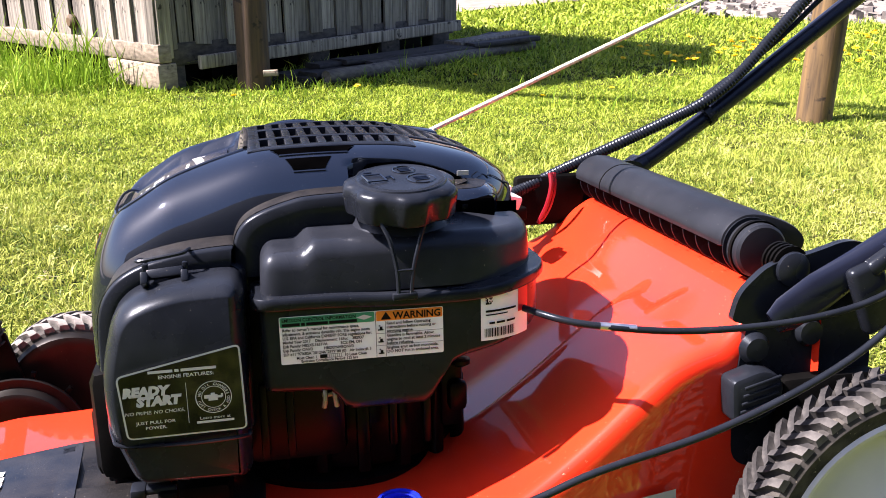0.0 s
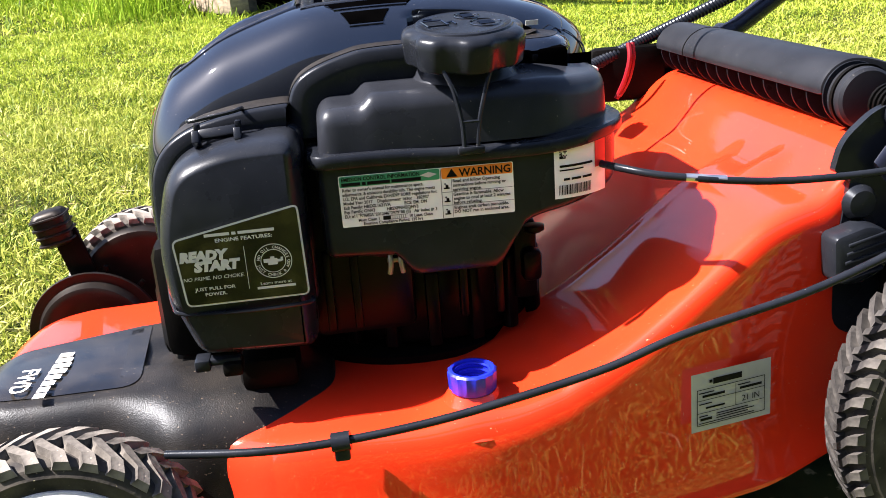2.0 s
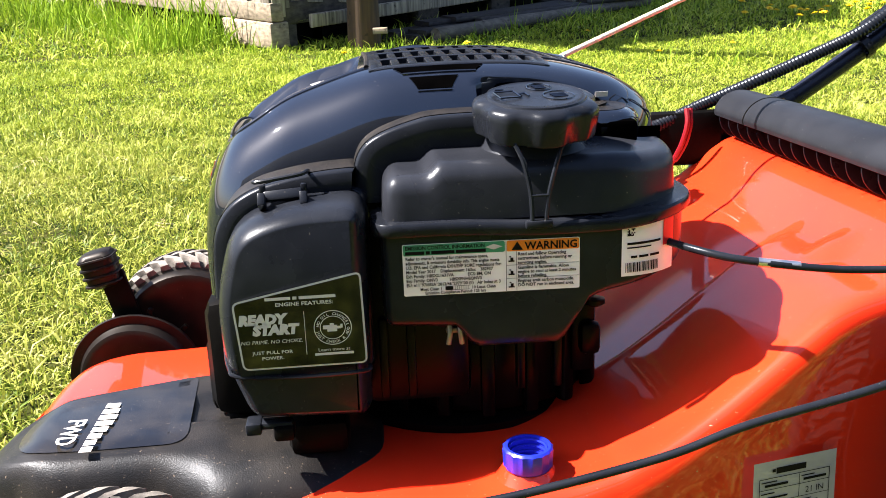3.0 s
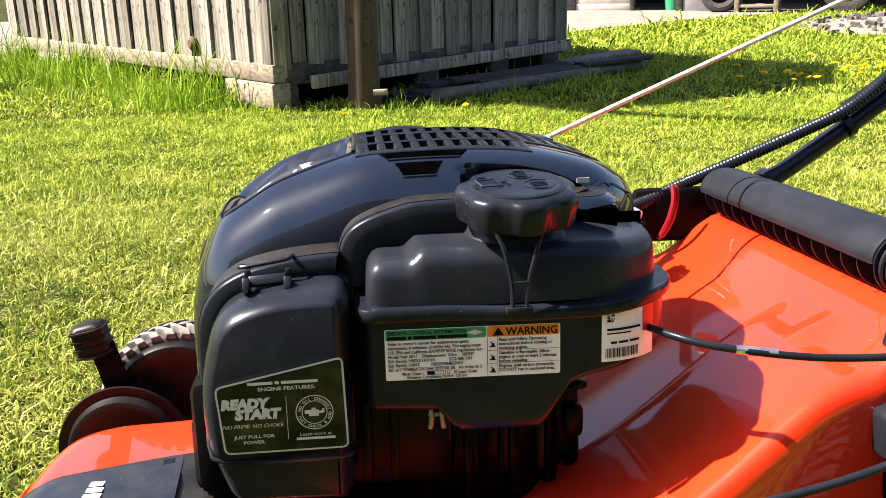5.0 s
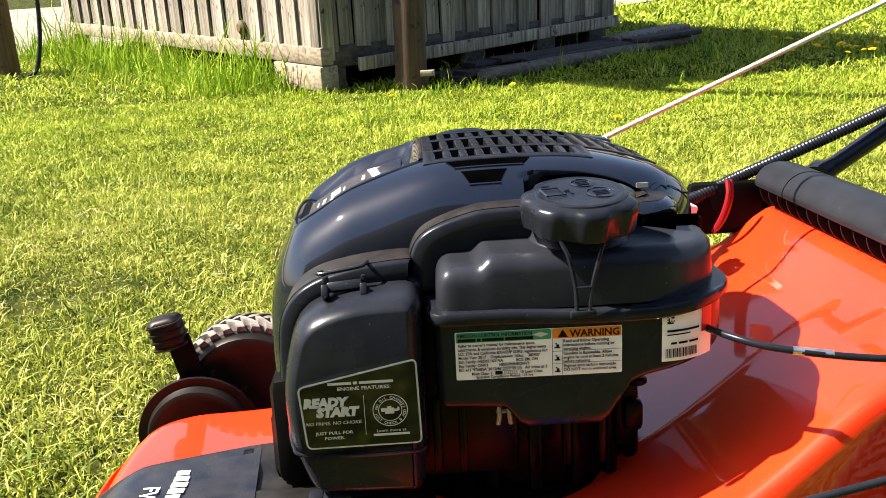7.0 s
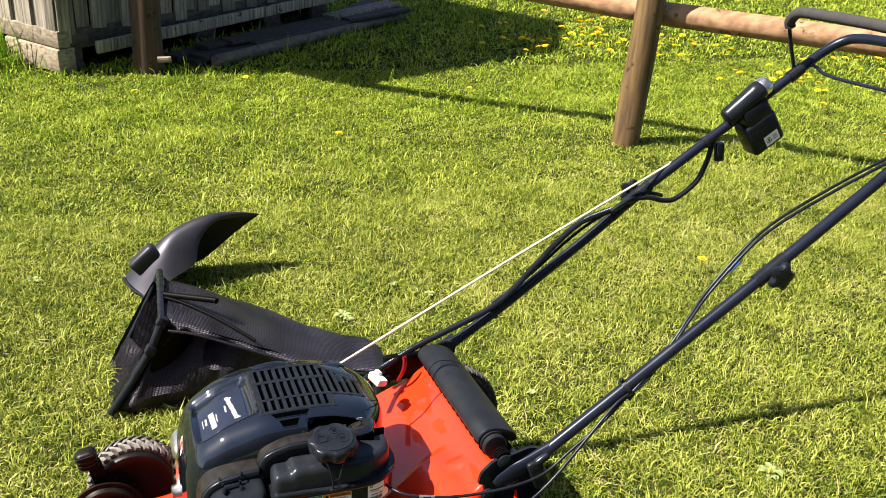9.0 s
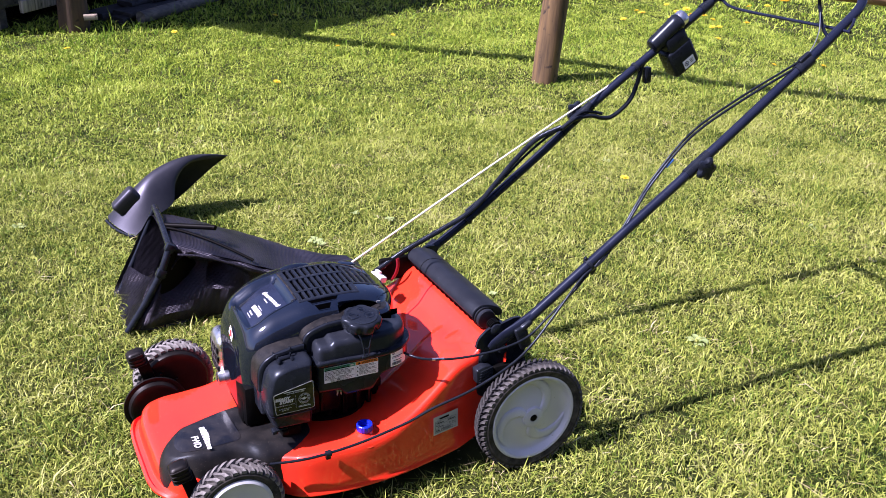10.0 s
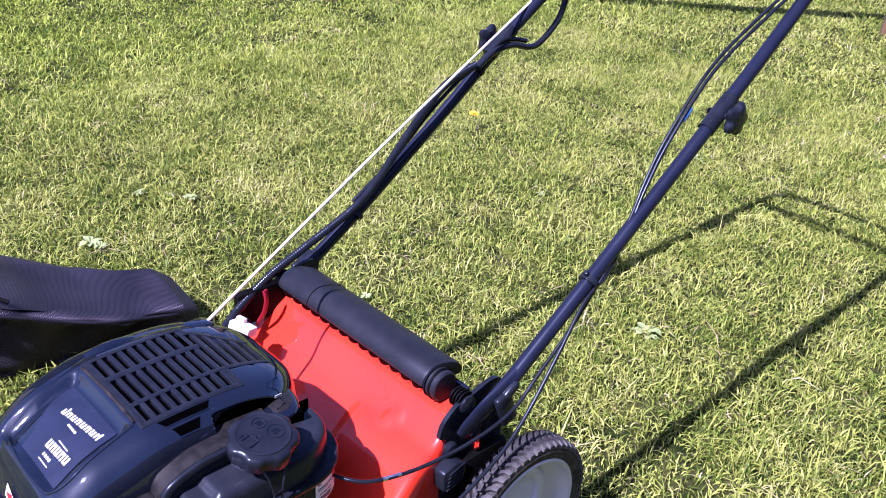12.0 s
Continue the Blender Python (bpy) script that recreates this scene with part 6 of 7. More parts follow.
# ---- grass bag and discharge chute on the lawn ----
def build_bag():
    bag = thing("grass_bag", "black mesh grass catcher bag lying slack on the lawn", "grass bag", m=SLOPE @ Matrix.Translation((0.014, 0.014, 0)))
    sections = [  # x, near y, far y, far height, near height, sag
        (-0.292, 0.788, 1.135, 0.288, 0.288, 0.0), (-0.262, 0.755, 1.14, 0.291, 0.289, 0.0), (-0.225, 0.735, 1.13, 0.288, 0.279, 0.004), (-0.18, 0.71, 1.11, 0.28, 0.262, 0.008),
        (-0.08, 0.685, 1.075, 0.25, 0.224, 0.012), (0.04, 0.67, 1.03, 0.206, 0.168, 0.012), (0.15, 0.66, 0.94, 0.174, 0.132, 0.01), (0.25, 0.655, 0.88, 0.15, 0.112, 0.006),
        (0.32, 0.66, 0.845, 0.142, 0.106, 0.0), (0.355, 0.672, 0.815, 0.118, 0.09, 0.0), (0.372, 0.70, 0.785, 0.07, 0.055, 0.0)]
    dense = []
    for i in range(len(sections) - 1):
        for k in range(10):
            t = k / 10
            a = sections[i]
            b = sections[i + 1]
            dense.append([p + (q - p) * t for p, q in zip(a, b)])
    dense.append(list(sections[-1]))
    rings = []
    for x, ya, yb, far_h, near_h, sag in dense:
        ring = []
        n = 72
        for k in range(n):
            a = 2 * math.pi * k / n
            c, s = math.cos(a), math.sin(a)
            q = 2 / 6.5
            yy = (ya + yb) / 2 - (yb - ya) / 2 * math.copysign(abs(c) ** q, c)
            h = near_h + (far_h - near_h) * (yy - ya) / (yb - ya)
            zz = h / 2 + h / 2 * math.copysign(abs(s) ** q, s)
            p = Vector((x - 0.165 * (1 - zz / h) * (1 - smooth(-0.29, -0.06, x)), yy, zz))
            fold = noise.noise(Vector((x * 9, yy * 6, zz * 12))) * 0.012 + noise.noise(Vector((x * 20, yy * 20, zz * 20))) * 0.004
            if yy < ya + 0.09:
                # slack side: drawn in under the top edge, a bulging fold along a rising crease, tucked in at the ground
                crease = min(0.085 + 0.085 * smooth(-0.36, -0.08, x), 0.68 * near_h)
                span = smooth(-0.34, -0.22, x) * (1 - smooth(0.22, 0.34, x))
                hollow = smooth(crease - 0.03, crease + 0.035, zz) * (1 - smooth(0.8 * h, h, zz))
                crumple = math.exp(-((x + 0.252 - 0.25 * (zz - 0.2)) / 0.012) ** 2) + 0.8 * math.exp(-((x + 0.158 - 0.3 * (zz - 0.2)) / 0.011) ** 2)
                p.y += span * (hollow * (0.105 * (1 - 0.9 * smooth(-0.14, -0.05, x)) - 0.055 * crumple + 0.012 * math.sin(45 * x + 30 * zz)) - 0.012 * (1 - abs(zz - crease + 0.03) / 0.05 if abs(zz - crease + 0.03) < 0.05 else 0.0)
                               + 0.066 * smooth(-0.26, -0.14, x) * (1 - smooth(crease - 0.02, h, zz)) + 0.012 * (1 - zz / h))
            if yy < ya + 0.05:
                fold += -0.016 * smooth(0.03, 0.12, zz) * (1 - smooth(0.2, 0.3, zz)) * (0.7 + 0.8 * math.sin(16 * x + 16 * zz) + 0.35 * math.sin(41 * x - 25 * zz)) * smooth(-0.35, -0.25, x) * (1 - smooth(0.2, 0.3, x))
            p.y += -fold if yy < (ya + yb) / 2 else fold
            if yy < ya + 0.06 and 0.02 < zz < 0.9 * h:
                ridge = 1 - abs(noise.noise(Vector((x * 7 + zz * 6, zz * 5 - x * 3, 5.5)))) * 2.2
                p.y += 0.014 * max(0.0, ridge) ** 3 * smooth(-0.3, -0.2, x) * (1 - smooth(0.2, 0.3, x))
            if zz > 0.6 * h:
                p.z -= sag * (0.5 + 0.5 * math.sin(11 * x + 14 * yy)) * 0.8
            p.z = max(p.z, 0.006)
            ring.append(p)
        rings.append(ring)
    bm = bmesh.new()
    loft(bm, rings, cap=(False, True))
    part("mesh_body", bm, FABRIC, bag, "slack black woven mesh", 60)
    # front collar: black sheet inside the frame that paints the shade of the open mouth
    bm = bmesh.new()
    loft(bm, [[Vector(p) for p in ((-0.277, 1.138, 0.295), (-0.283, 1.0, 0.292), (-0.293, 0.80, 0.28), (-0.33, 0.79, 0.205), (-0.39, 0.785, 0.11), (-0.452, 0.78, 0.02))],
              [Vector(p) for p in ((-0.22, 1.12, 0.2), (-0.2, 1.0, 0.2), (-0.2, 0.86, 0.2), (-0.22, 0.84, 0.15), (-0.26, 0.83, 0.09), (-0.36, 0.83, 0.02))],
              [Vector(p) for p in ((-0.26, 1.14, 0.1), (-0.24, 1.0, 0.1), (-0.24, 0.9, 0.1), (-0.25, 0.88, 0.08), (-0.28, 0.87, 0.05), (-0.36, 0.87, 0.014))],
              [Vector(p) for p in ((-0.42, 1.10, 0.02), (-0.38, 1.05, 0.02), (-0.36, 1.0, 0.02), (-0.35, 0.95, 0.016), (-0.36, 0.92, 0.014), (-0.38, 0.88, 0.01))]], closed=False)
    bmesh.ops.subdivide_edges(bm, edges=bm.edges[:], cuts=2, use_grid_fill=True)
    part("mouth_shade", bm, DARK, bag, "open mouth, its shade painted as a black sheet", 70)
    # slack flap hanging in the mouth
    bm = bmesh.new()
    a0, a1 = Vector((-0.34, 0.80, 0.185)), Vector((-0.455, 0.782, 0.02))
    b0, b1 = Vector((-0.395, 1.10, 0.11)), Vector((-0.44, 1.10, 0.012))
    rows = []
    for i in range(13):
        u = i / 12
        row = []
        for j in range(9):
            v = j / 8
            p = a0.lerp(a1, v).lerp(b0.lerp(b1, v), u)
            p += Vector((0.5, 0, 0.4)) * (0.05 * math.sin(math.pi * u) * (1 - v)) + Vector((-0.8, 0, 0.3)) * 0.014 * noise.noise(Vector((u * 5, v * 4, 3.3)))
            p.z = max(p.z - 0.05 * math.sin(math.pi * u) * (1 - v), 0.008)
            row.append(p)
        rows.append(row)
    loft(bm, rows, closed=False)
    bmesh.ops.solidify(bm, geom=bm.faces[:], thickness=0.003)
    part("collar_flap", bm, FABRIC, bag, "slack grey-black cloth flap", 70)
    # far side of the collar
    bm = bmesh.new()
    rows = []
    for i in range(9):
        u = i / 8
        p, q = Vector((-0.277, 1.138, 0.297)).lerp(Vector((-0.43, 1.10, 0.02)), u), Vector((-0.20, 1.12, 0.2)).lerp(Vector((-0.33, 1.08, 0.015)), u)
        rows.append([p.lerp(q, v / 4) for v in range(5)])
    loft(bm, rows, closed=False)
    bmesh.ops.solidify(bm, geom=bm.faces[:], thickness=0.003)
    part("collar", bm, FABRIC, bag, "", 70)
    bm = bmesh.new()
    tube(bm, [(-0.277, 1.138, 0.30), (-0.283, 1.0, 0.302), (-0.293, 0.80, 0.285)], 0.011, 12)
    tube(bm, [(-0.293, 0.80, 0.285), (-0.31, 0.788, 0.25), (-0.33, 0.784, 0.205)], 0.012, 12)
    tube(bm, [(-0.33, 0.784, 0.205), (-0.39, 0.78, 0.11), (-0.455, 0.778, 0.02)], 0.0115, 12)
    tube(bm, [(-0.277, 1.138, 0.30), (-0.34, 1.13, 0.17), (-0.43, 1.10, 0.02)], 0.009, 12)
    part("frame_tube", bm, BLACK, bag, "black steel frame tube")
    bm = bmesh.new()
    for p, q in (((-0.285, 0.96, 0.30), (-0.14, 0.85, 0.31)), ((-0.14, 0.85, 0.31), (-0.133, 0.842, 0.31))):
        tube(bm, [p, q], 0.009, 12, curve=False)
    tube(bm, [(-0.29, 0.94, 0.30), (-0.24, 0.91, 0.293), (-0.17, 0.855, 0.274), (-0.10, 0.79, 0.248), (-0.04, 0.735, 0.220)], 0.005, 10)
    part("carry_handle", bm, DARK, bag)
    bm = bmesh.new()
    for p in ((-0.33, 0.784, 0.205), (-0.292, 0.80, 0.283)):
        bm = bmesh.new()
        box(bm, p, (0.03, 0.03, 0.03), 0.006, turn=(0, 30, 0))
        part("frame_clip", bm, BLACK, bag)
    bm = bmesh.new()
    tube(bm, [(-0.28, 0.74, 0.28), (-0.2, 0.715, 0.268), (-0.05, 0.685, 0.21), (0.1, 0.668, 0.146), (0.25, 0.66, 0.108), (0.34, 0.68, 0.075)], 0.004, 8)
    part("seam_binding", bm, FABRIC, bag)


build_bag()


def build_chute():
    chute = thing("discharge_chute", "black curved plastic discharge chute lying on the lawn", "mower chute", m=SLOPE.copy())
    far = spline([(-0.27, 1.90, 0.012), (-0.10, 1.89, 0.03), (-0.026, 1.88, 0.076), (0.036, 1.87, 0.13), (0.10, 1.85, 0.188), (0.155, 1.805, 0.242)], 8)
    mid = spline([(-0.366, 1.75, 0.056), (-0.227, 1.75, 0.191), (-0.128, 1.76, 0.249), (-0.017, 1.775, 0.272), (0.085, 1.79, 0.262), (0.157, 1.803, 0.244)], 8)
    near = spline([(-0.29, 1.60, 0.014), (-0.20, 1.62, 0.078), (-0.115, 1.66, 0.115), (-0.089, 1.70, 0.188), (-0.018, 1.745, 0.246), (0.155, 1.80, 0.243)], 8)
    rings = []
    for a, b, c in zip(far, mid, near):
        ctrl = 2 * b - (a + c) / 2
        rings.append([(1 - t) ** 2 * a + 2 * t * (1 - t) * ctrl + t * t * c for t in [k / 14 for k in range(15)]])
    bm = bmesh.new()
    loft(bm, rings, closed=False)
    bmesh.ops.recalc_face_normals(bm, faces=bm.faces)
    bmesh.ops.solidify(bm, geom=bm.faces[:], thickness=0.004)
    part("shell", bm, CHUTE_PLASTIC, chute, "dull black curved plastic", 60)
    bm = bmesh.new()
    box(bm, (-0.292, 1.70, 0.135), (0.115, 0.06, 0.065), 0.016, 4, turn=(0, -42, 0))
    part("hinge_block", bm, CHUTE_PLASTIC, chute)
    bm = bmesh.new()
    tube(bm, [(-0.372, 1.76, 0.04), (-0.345, 1.69, 0.022), (-0.292, 1.60, 0.014)], 0.007, 10)
    part("foot_edge", bm, BLACK, chute)


build_chute()


# ---- shed, fence and timber ----
def build_shed():
    corner = Vector((-0.67, 5.5, 0.0))
    da = Vector((math.cos(radians(127.5)), math.sin(radians(127.5)), 0))
    db = Vector((math.cos(radians(37.5)), math.sin(radians(37.5)), 0))
    la, lb, base, top = 5.0, 3.0, -0.02, 2.3
    shed = thing("shed", "old unpainted shed with weathered vertical board siding", "shed", m=Matrix.Translation((corner.x, corner.y, -0.28)))
    lift = 0.28
    rnd = random.Random(11)

    def oriented(d, out):
        return Matrix((( d.x, out.x, 0, 0), (d.y, out.y, 0, 0), (0, 0, 1, 0), (0, 0, 0, 1)))

    # plain walls behind the boards; their black paints shade into the gaps
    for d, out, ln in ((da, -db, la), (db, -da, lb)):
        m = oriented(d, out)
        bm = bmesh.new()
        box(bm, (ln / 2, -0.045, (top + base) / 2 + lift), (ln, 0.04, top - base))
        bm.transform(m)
        part("shade_sheathing", bm, DARK, shed)
    for d, other, ln, wd in ((da, db, la, lb), (db, da, lb, la)):
        bm = bmesh.new()
        box(bm, (ln / 2, wd - 0.03, (top + base) / 2 + lift), (ln, 0.06, top - base))
        bm.transform(oriented(d, other))
        part("rear_wall", bm, OLD_WOOD, shed)
    shapes = []
    for k in range(5):
        bm = bmesh.new()
        n = 6
        w = 0.148 + 0.006 * (k - 2)
        rings = []
        for i in range(n + 1):
            t = i / n
            z = base + lift + (top - base) * t
            wob = 0.006 * noise.noise(Vector((k * 3.1, t * 4, 0)))
            e = 0.007 * noise.noise(Vector((k * 5.3, t * 9, 4)))
            tip = (0.016 * noise.noise(Vector((k * 2.7, 1, 9)))) if i == 0 else 0
            rings.append([Vector((wob - w / 2 + e, 0.0, z + tip)), Vector((wob + w / 2 + e * 0.4, 0.004 * noise.noise(Vector((k, t * 3, 7))), z - tip)), Vector((wob + w / 2 + e * 0.4, 0.022, z - tip)), Vector((wob - w / 2 + e, 0.022 + 0.003 * noise.noise(Vector((k, t * 5, 2))), z + tip))])
        loft(bm, rings)
        bmesh.ops.recalc_face_normals(bm, faces=bm.faces)
        me = bpy.data.meshes.new("board")
        bm.to_mesh(me)
        bm.free()
        me.materials.append(OLD_WOOD)
        shapes.append(me)
    for d, out, ln in ((da, -db, la), (db, -da, lb)):
        m = oriented(d, out)
        x = 0.07
        i = 0
        while x < ln - 0.03:
            proud = -0.022 if i % 2 else 0.0
            ob = new("board", rnd.choice(shapes))
            ob.parent = shed
            ob.matrix_basis = m @ pose(x, proud, rnd.uniform(-0.035, 0.03), rnd.uniform(-0.35, 0.35), rnd.uniform(-0.5, 0.5), 0) @ Matrix.Diagonal((rnd.uniform(0.62, 1.0) if i % 2 == 0 else rnd.uniform(0.8, 0.95), 1, 1, 1))
            x += rnd.uniform(0.11, 0.15)
            i += 1
    # ragged sill timbers, corner block, skirting
    bm = bmesh.new()
    box(bm, (la / 2 - 0.03, -0.02, lift - 0.035), (la, 0.10, 0.12), 0.012)
    for v in bm.verts:
        v.co += Vector((0, 0.012, 0.014)) * noise.noise(v.co * 4)
    bm.transform(oriented(da, -db))
    part("sill_timber", bm, SILL_WOOD, shed, "pale rough sill beam")
    # shaded side: sill and blocks take DARK_WOOD, shade put into the colour
    bm = bmesh.new()
    box(bm, (lb / 2 + 0.02, -0.03, lift - 0.05), (lb, 0.08, 0.15), 0.012)
    bm.transform(oriented(db, -da))
    part("sill_timber", bm, DARK_WOOD, shed)
    bm = bmesh.new()
    box(bm, (0.28, -0.03, lift - 0.185), (0.62, 0.15, 0.17), 0.014)
    bm.transform(oriented(da, -db))
    part("corner_block", bm, SILL_WOOD, shed, "pale sawn timber block")
    bm = bmesh.new()
    box(bm, (0.09, -0.06, lift - 0.19), (0.2, 0.12, 0.17), 0.014)
    bm.transform(oriented(db, -da))
    part("corner_block", bm, DARK_WOOD, shed)
    for x in (2.6, 4.75):
        for z, wide, high in ((lift - 0.12, 0.26, 0.07), (lift - 0.22, 0.22, 0.14)):
            bm = bmesh.new()
            box(bm, (x, -0.03, z), (wide, 0.16, high), 0.012)
            bm.transform(oriented(da, -db))
            part("pier_block", bm, SILL_WOOD, shed)
    # piers of the shaded side, darkened in colour like the sill above
    for x in (1.4, 2.2, 2.85):
        bm = bmesh.new()
        box(bm, (x, -0.06, lift - 0.19), (0.22, 0.14, 0.24), 0.012)
        bm.transform(oriented(db, -da))
        part("pier_block", bm, DARK_WOOD, shed)
    # black sheets that paint the shade of the crawl space under the floor
    bm = bmesh.new()
    box(bm, (la / 2, -0.6, lift - 0.15), (la - 0.5, 0.05, 0.3))
    bm.transform(oriented(da, -db))
    part("crawl_space_shade", bm, DARK, shed)
    bm = bmesh.new()
    box(bm, (lb / 2 + 0.1, -0.35, lift - 0.15), (lb - 0.3, 0.05, 0.3))
    bm.transform(oriented(db, -da))
    part("crawl_space_shade", bm, DARK, shed)
    # the corner boards
    bm = bmesh.new()
    box(bm, (0.045, 0.012, (top + base) / 2 + lift), (0.1, 0.025, top - base + 0.1), 0.004)
    bm.transform(oriented(da, -db))
    part("corner_board", bm, OLD_WOOD, shed)
    bm = bmesh.new()
    box(bm, (0.04, 0.012, (top + base) / 2 + lift), (0.1, 0.025, top - base + 0.1), 0.004)
    bm.transform(oriented(db, -da))
    part("corner_board", bm, OLD_WOOD, shed)
    # old knot stub
    bm = bmesh.new()
    lathe(bm, [(0.02, 0.0), (0.05, 0.0), (0.055, 0.03), (0.03, 0.05)], oriented(da, -db) @ pose(1.05, 0.0, lift + 0.12, -90, 0, 0), 14)
    part("board_knot", bm, POST_WOOD, shed)
    # roof: two slopes with an overhang
    ridge = top + lift + 0.8
    for s in (0, 1):
        bm = bmesh.new()
        a0 = -0.3
        y = (-0.25, lb / 2) if s == 0 else (lb + 0.25, lb / 2)
        pts = []
        for t in (a0, la + 0.3):
            pts.append(da * t + db * y[0] + Vector((0, 0, top + lift - 0.12)))
            pts.append(da * t + db * y[1] + Vector((0, 0, ridge)))
        lo = [pts[0], pts[1], pts[3], pts[2]]
        loft(bm, [lo, [p + Vector((0, 0, 0.06)) for p in lo]])
        part("roof", bm, DARK_WOOD, shed)
    for t in (0.0, la):
        bm = bmesh.new()
        tri = [da * t + Vector((0, 0, top + lift)), da * t + db * lb + Vector((0, 0, top + lift)), da * t + db * lb / 2 + Vector((0, 0, ridge - 0.02))]
        loft(bm, [[p - da * 0.02 for p in tri], [p + da * 0.02 for p in tri]])
        part("gable", bm, OLD_WOOD, shed)


build_shed()


def rough_log(p, q, r0, r1, mat, name, label, category, group="", seed=0, flat=None):
    """A log or squared plank from p to q, as one thing."""
    p, q = Vector(p), Vector(q)
    ob = thing(name, label, category, group, Matrix.Translation(p))
    d = q - p
    turn = d.to_track_quat("X", "Z").to_matrix().to_4x4()
    bm = bmesh.new()
    n, seg = 24, 18
    rings = []
    for i in range(n + 1):
        t = i / n
        r = r0 + (r1 - r0) * t
        ring = []
        for k in range(seg):
            a = 2 * math.pi * k / seg
            w = 1 + 0.09 * noise.noise(Vector((math.cos(a) * 1.5 + seed, math.sin(a) * 1.5, t * d.length * 2.2))) + 0.03 * noise.noise(Vector((math.cos(a) * 6 + seed, math.sin(a) * 6, t * 9)))
            if i in (0, n):
                w *= 0.94
            if flat:
                c, s = math.cos(a), math.sin(a)
                ring.append(Vector((t * d.length, flat[0] * math.copysign(abs(c) ** 0.25, c) * (0.97 + 0.03 * w), flat[1] * math.copysign(abs(s) ** 0.25, s) * (0.97 + 0.03 * w))))
            else:
                ring.append(Vector((t * d.length, r * w * math.cos(a), r * w * math.sin(a))))
        rings.append(ring)
    loft(bm, rings)
    bm.transform(turn)
    part("timber", bm, mat, ob, "", 60)
    return ob


def post(x, y, r, top, label, lean=(0.0, 0.0), seed=0, mat=None):
    """An upright round fence post standing in the ground."""
    z = ground_z(x, y)
    ob = thing("fence_post", label, "fence post", "posts of the rail fence", Matrix.Translation((x, y, z)))
    bm = bmesh.new()
    rings = []
    n, seg = 20, 22
    for i in range(n + 1):
        t = i / n
        h = -0.15 + (top + 0.15) * t
        ring = []
        for k in range(seg):
            a = 2 * math.pi * k / seg
            w = 1 + 0.07 * noise.noise(Vector((math.cos(a) * 1.6 + seed, math.sin(a) * 1.6, h * 2.5))) + 0.03 * noise.noise(Vector((math.cos(a) * 7 + seed, math.sin(a) * 7, h)))
            w *= (1.06 - 0.08 * t) * (0.93 if i == n else 1)
            ring.append(Vector((lean[0] * h + r * w * math.cos(a), lean[1] * h + r * w * math.sin(a), h)))
        rings.append(ring)
    loft(bm, rings)
    part("shaft", bm, mat or POST_WOOD, ob, "", 60)
    return ob


post(2.6, 3.12, 0.08, 1.18, "brown round wooden fence post in the lawn", (0.035, 0.0), 1)
post(-0.07, 5.52, 0.105, 1.1, "dark brown wooden fence post before the shed", (0.0, 0.0), 2, DARK_POST)
post(-3.55, 7.35, 0.11, 1.0, "brown wooden fence post far along the fence", (0.0, 0.0), 3)
post(4.95, 0.95, 0.08, 1.0, "brown round wooden fence post in the lawn", (0.0, 0.0), 4)
rough_log((-0.05, 5.60, 0.785), (2.69, 3.25, 0.600), 0.066, 0.068, RAIL_WOOD, "fence_rail", "peeled orange-tan log rail fixed to the fence posts", "fence rail", "rails of the fence", 3)
rough_log((2.70, 3.22, 0.600), (5.09, 0.965, 0.600), 0.068, 0.066, RAIL_WOOD, "fence_rail", "peeled orange-tan log rail fixed to the fence posts", "fence rail", "rails of the fence", 8)
rough_log((-0.01, 5.40, -0.168), (0.085, 5.385, -0.165), 0.0, 0.0, SILL_WOOD, "wood_stub", "short pale sawn stub nailed to the post", "wood stub", "", 5, flat=(0.022, 0.02))

# HEAP_WOOD planks have the heap's deep shade in their colour
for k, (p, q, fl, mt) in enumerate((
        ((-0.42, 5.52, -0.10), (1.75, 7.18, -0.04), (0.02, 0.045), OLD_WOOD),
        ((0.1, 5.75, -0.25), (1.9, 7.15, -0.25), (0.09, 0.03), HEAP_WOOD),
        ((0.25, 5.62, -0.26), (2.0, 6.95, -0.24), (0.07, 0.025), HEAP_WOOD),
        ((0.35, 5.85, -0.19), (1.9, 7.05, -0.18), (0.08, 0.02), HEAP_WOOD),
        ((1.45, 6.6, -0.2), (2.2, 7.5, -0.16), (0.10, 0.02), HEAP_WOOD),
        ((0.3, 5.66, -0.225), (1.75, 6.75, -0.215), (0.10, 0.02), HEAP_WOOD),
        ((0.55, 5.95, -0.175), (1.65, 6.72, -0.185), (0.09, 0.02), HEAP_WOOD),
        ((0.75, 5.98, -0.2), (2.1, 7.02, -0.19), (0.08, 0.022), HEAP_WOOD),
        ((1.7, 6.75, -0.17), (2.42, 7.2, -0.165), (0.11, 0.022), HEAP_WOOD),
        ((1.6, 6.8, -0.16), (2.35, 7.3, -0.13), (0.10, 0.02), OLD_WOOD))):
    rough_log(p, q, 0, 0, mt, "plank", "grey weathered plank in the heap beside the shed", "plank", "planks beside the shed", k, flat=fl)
rough_log((0.42, 5.55, -0.23), (2.45, 7.25, -0.235), 0.05, 0.042, GREY_LOG, "log", "long grey weathered log on the grass", "log", "", 12)


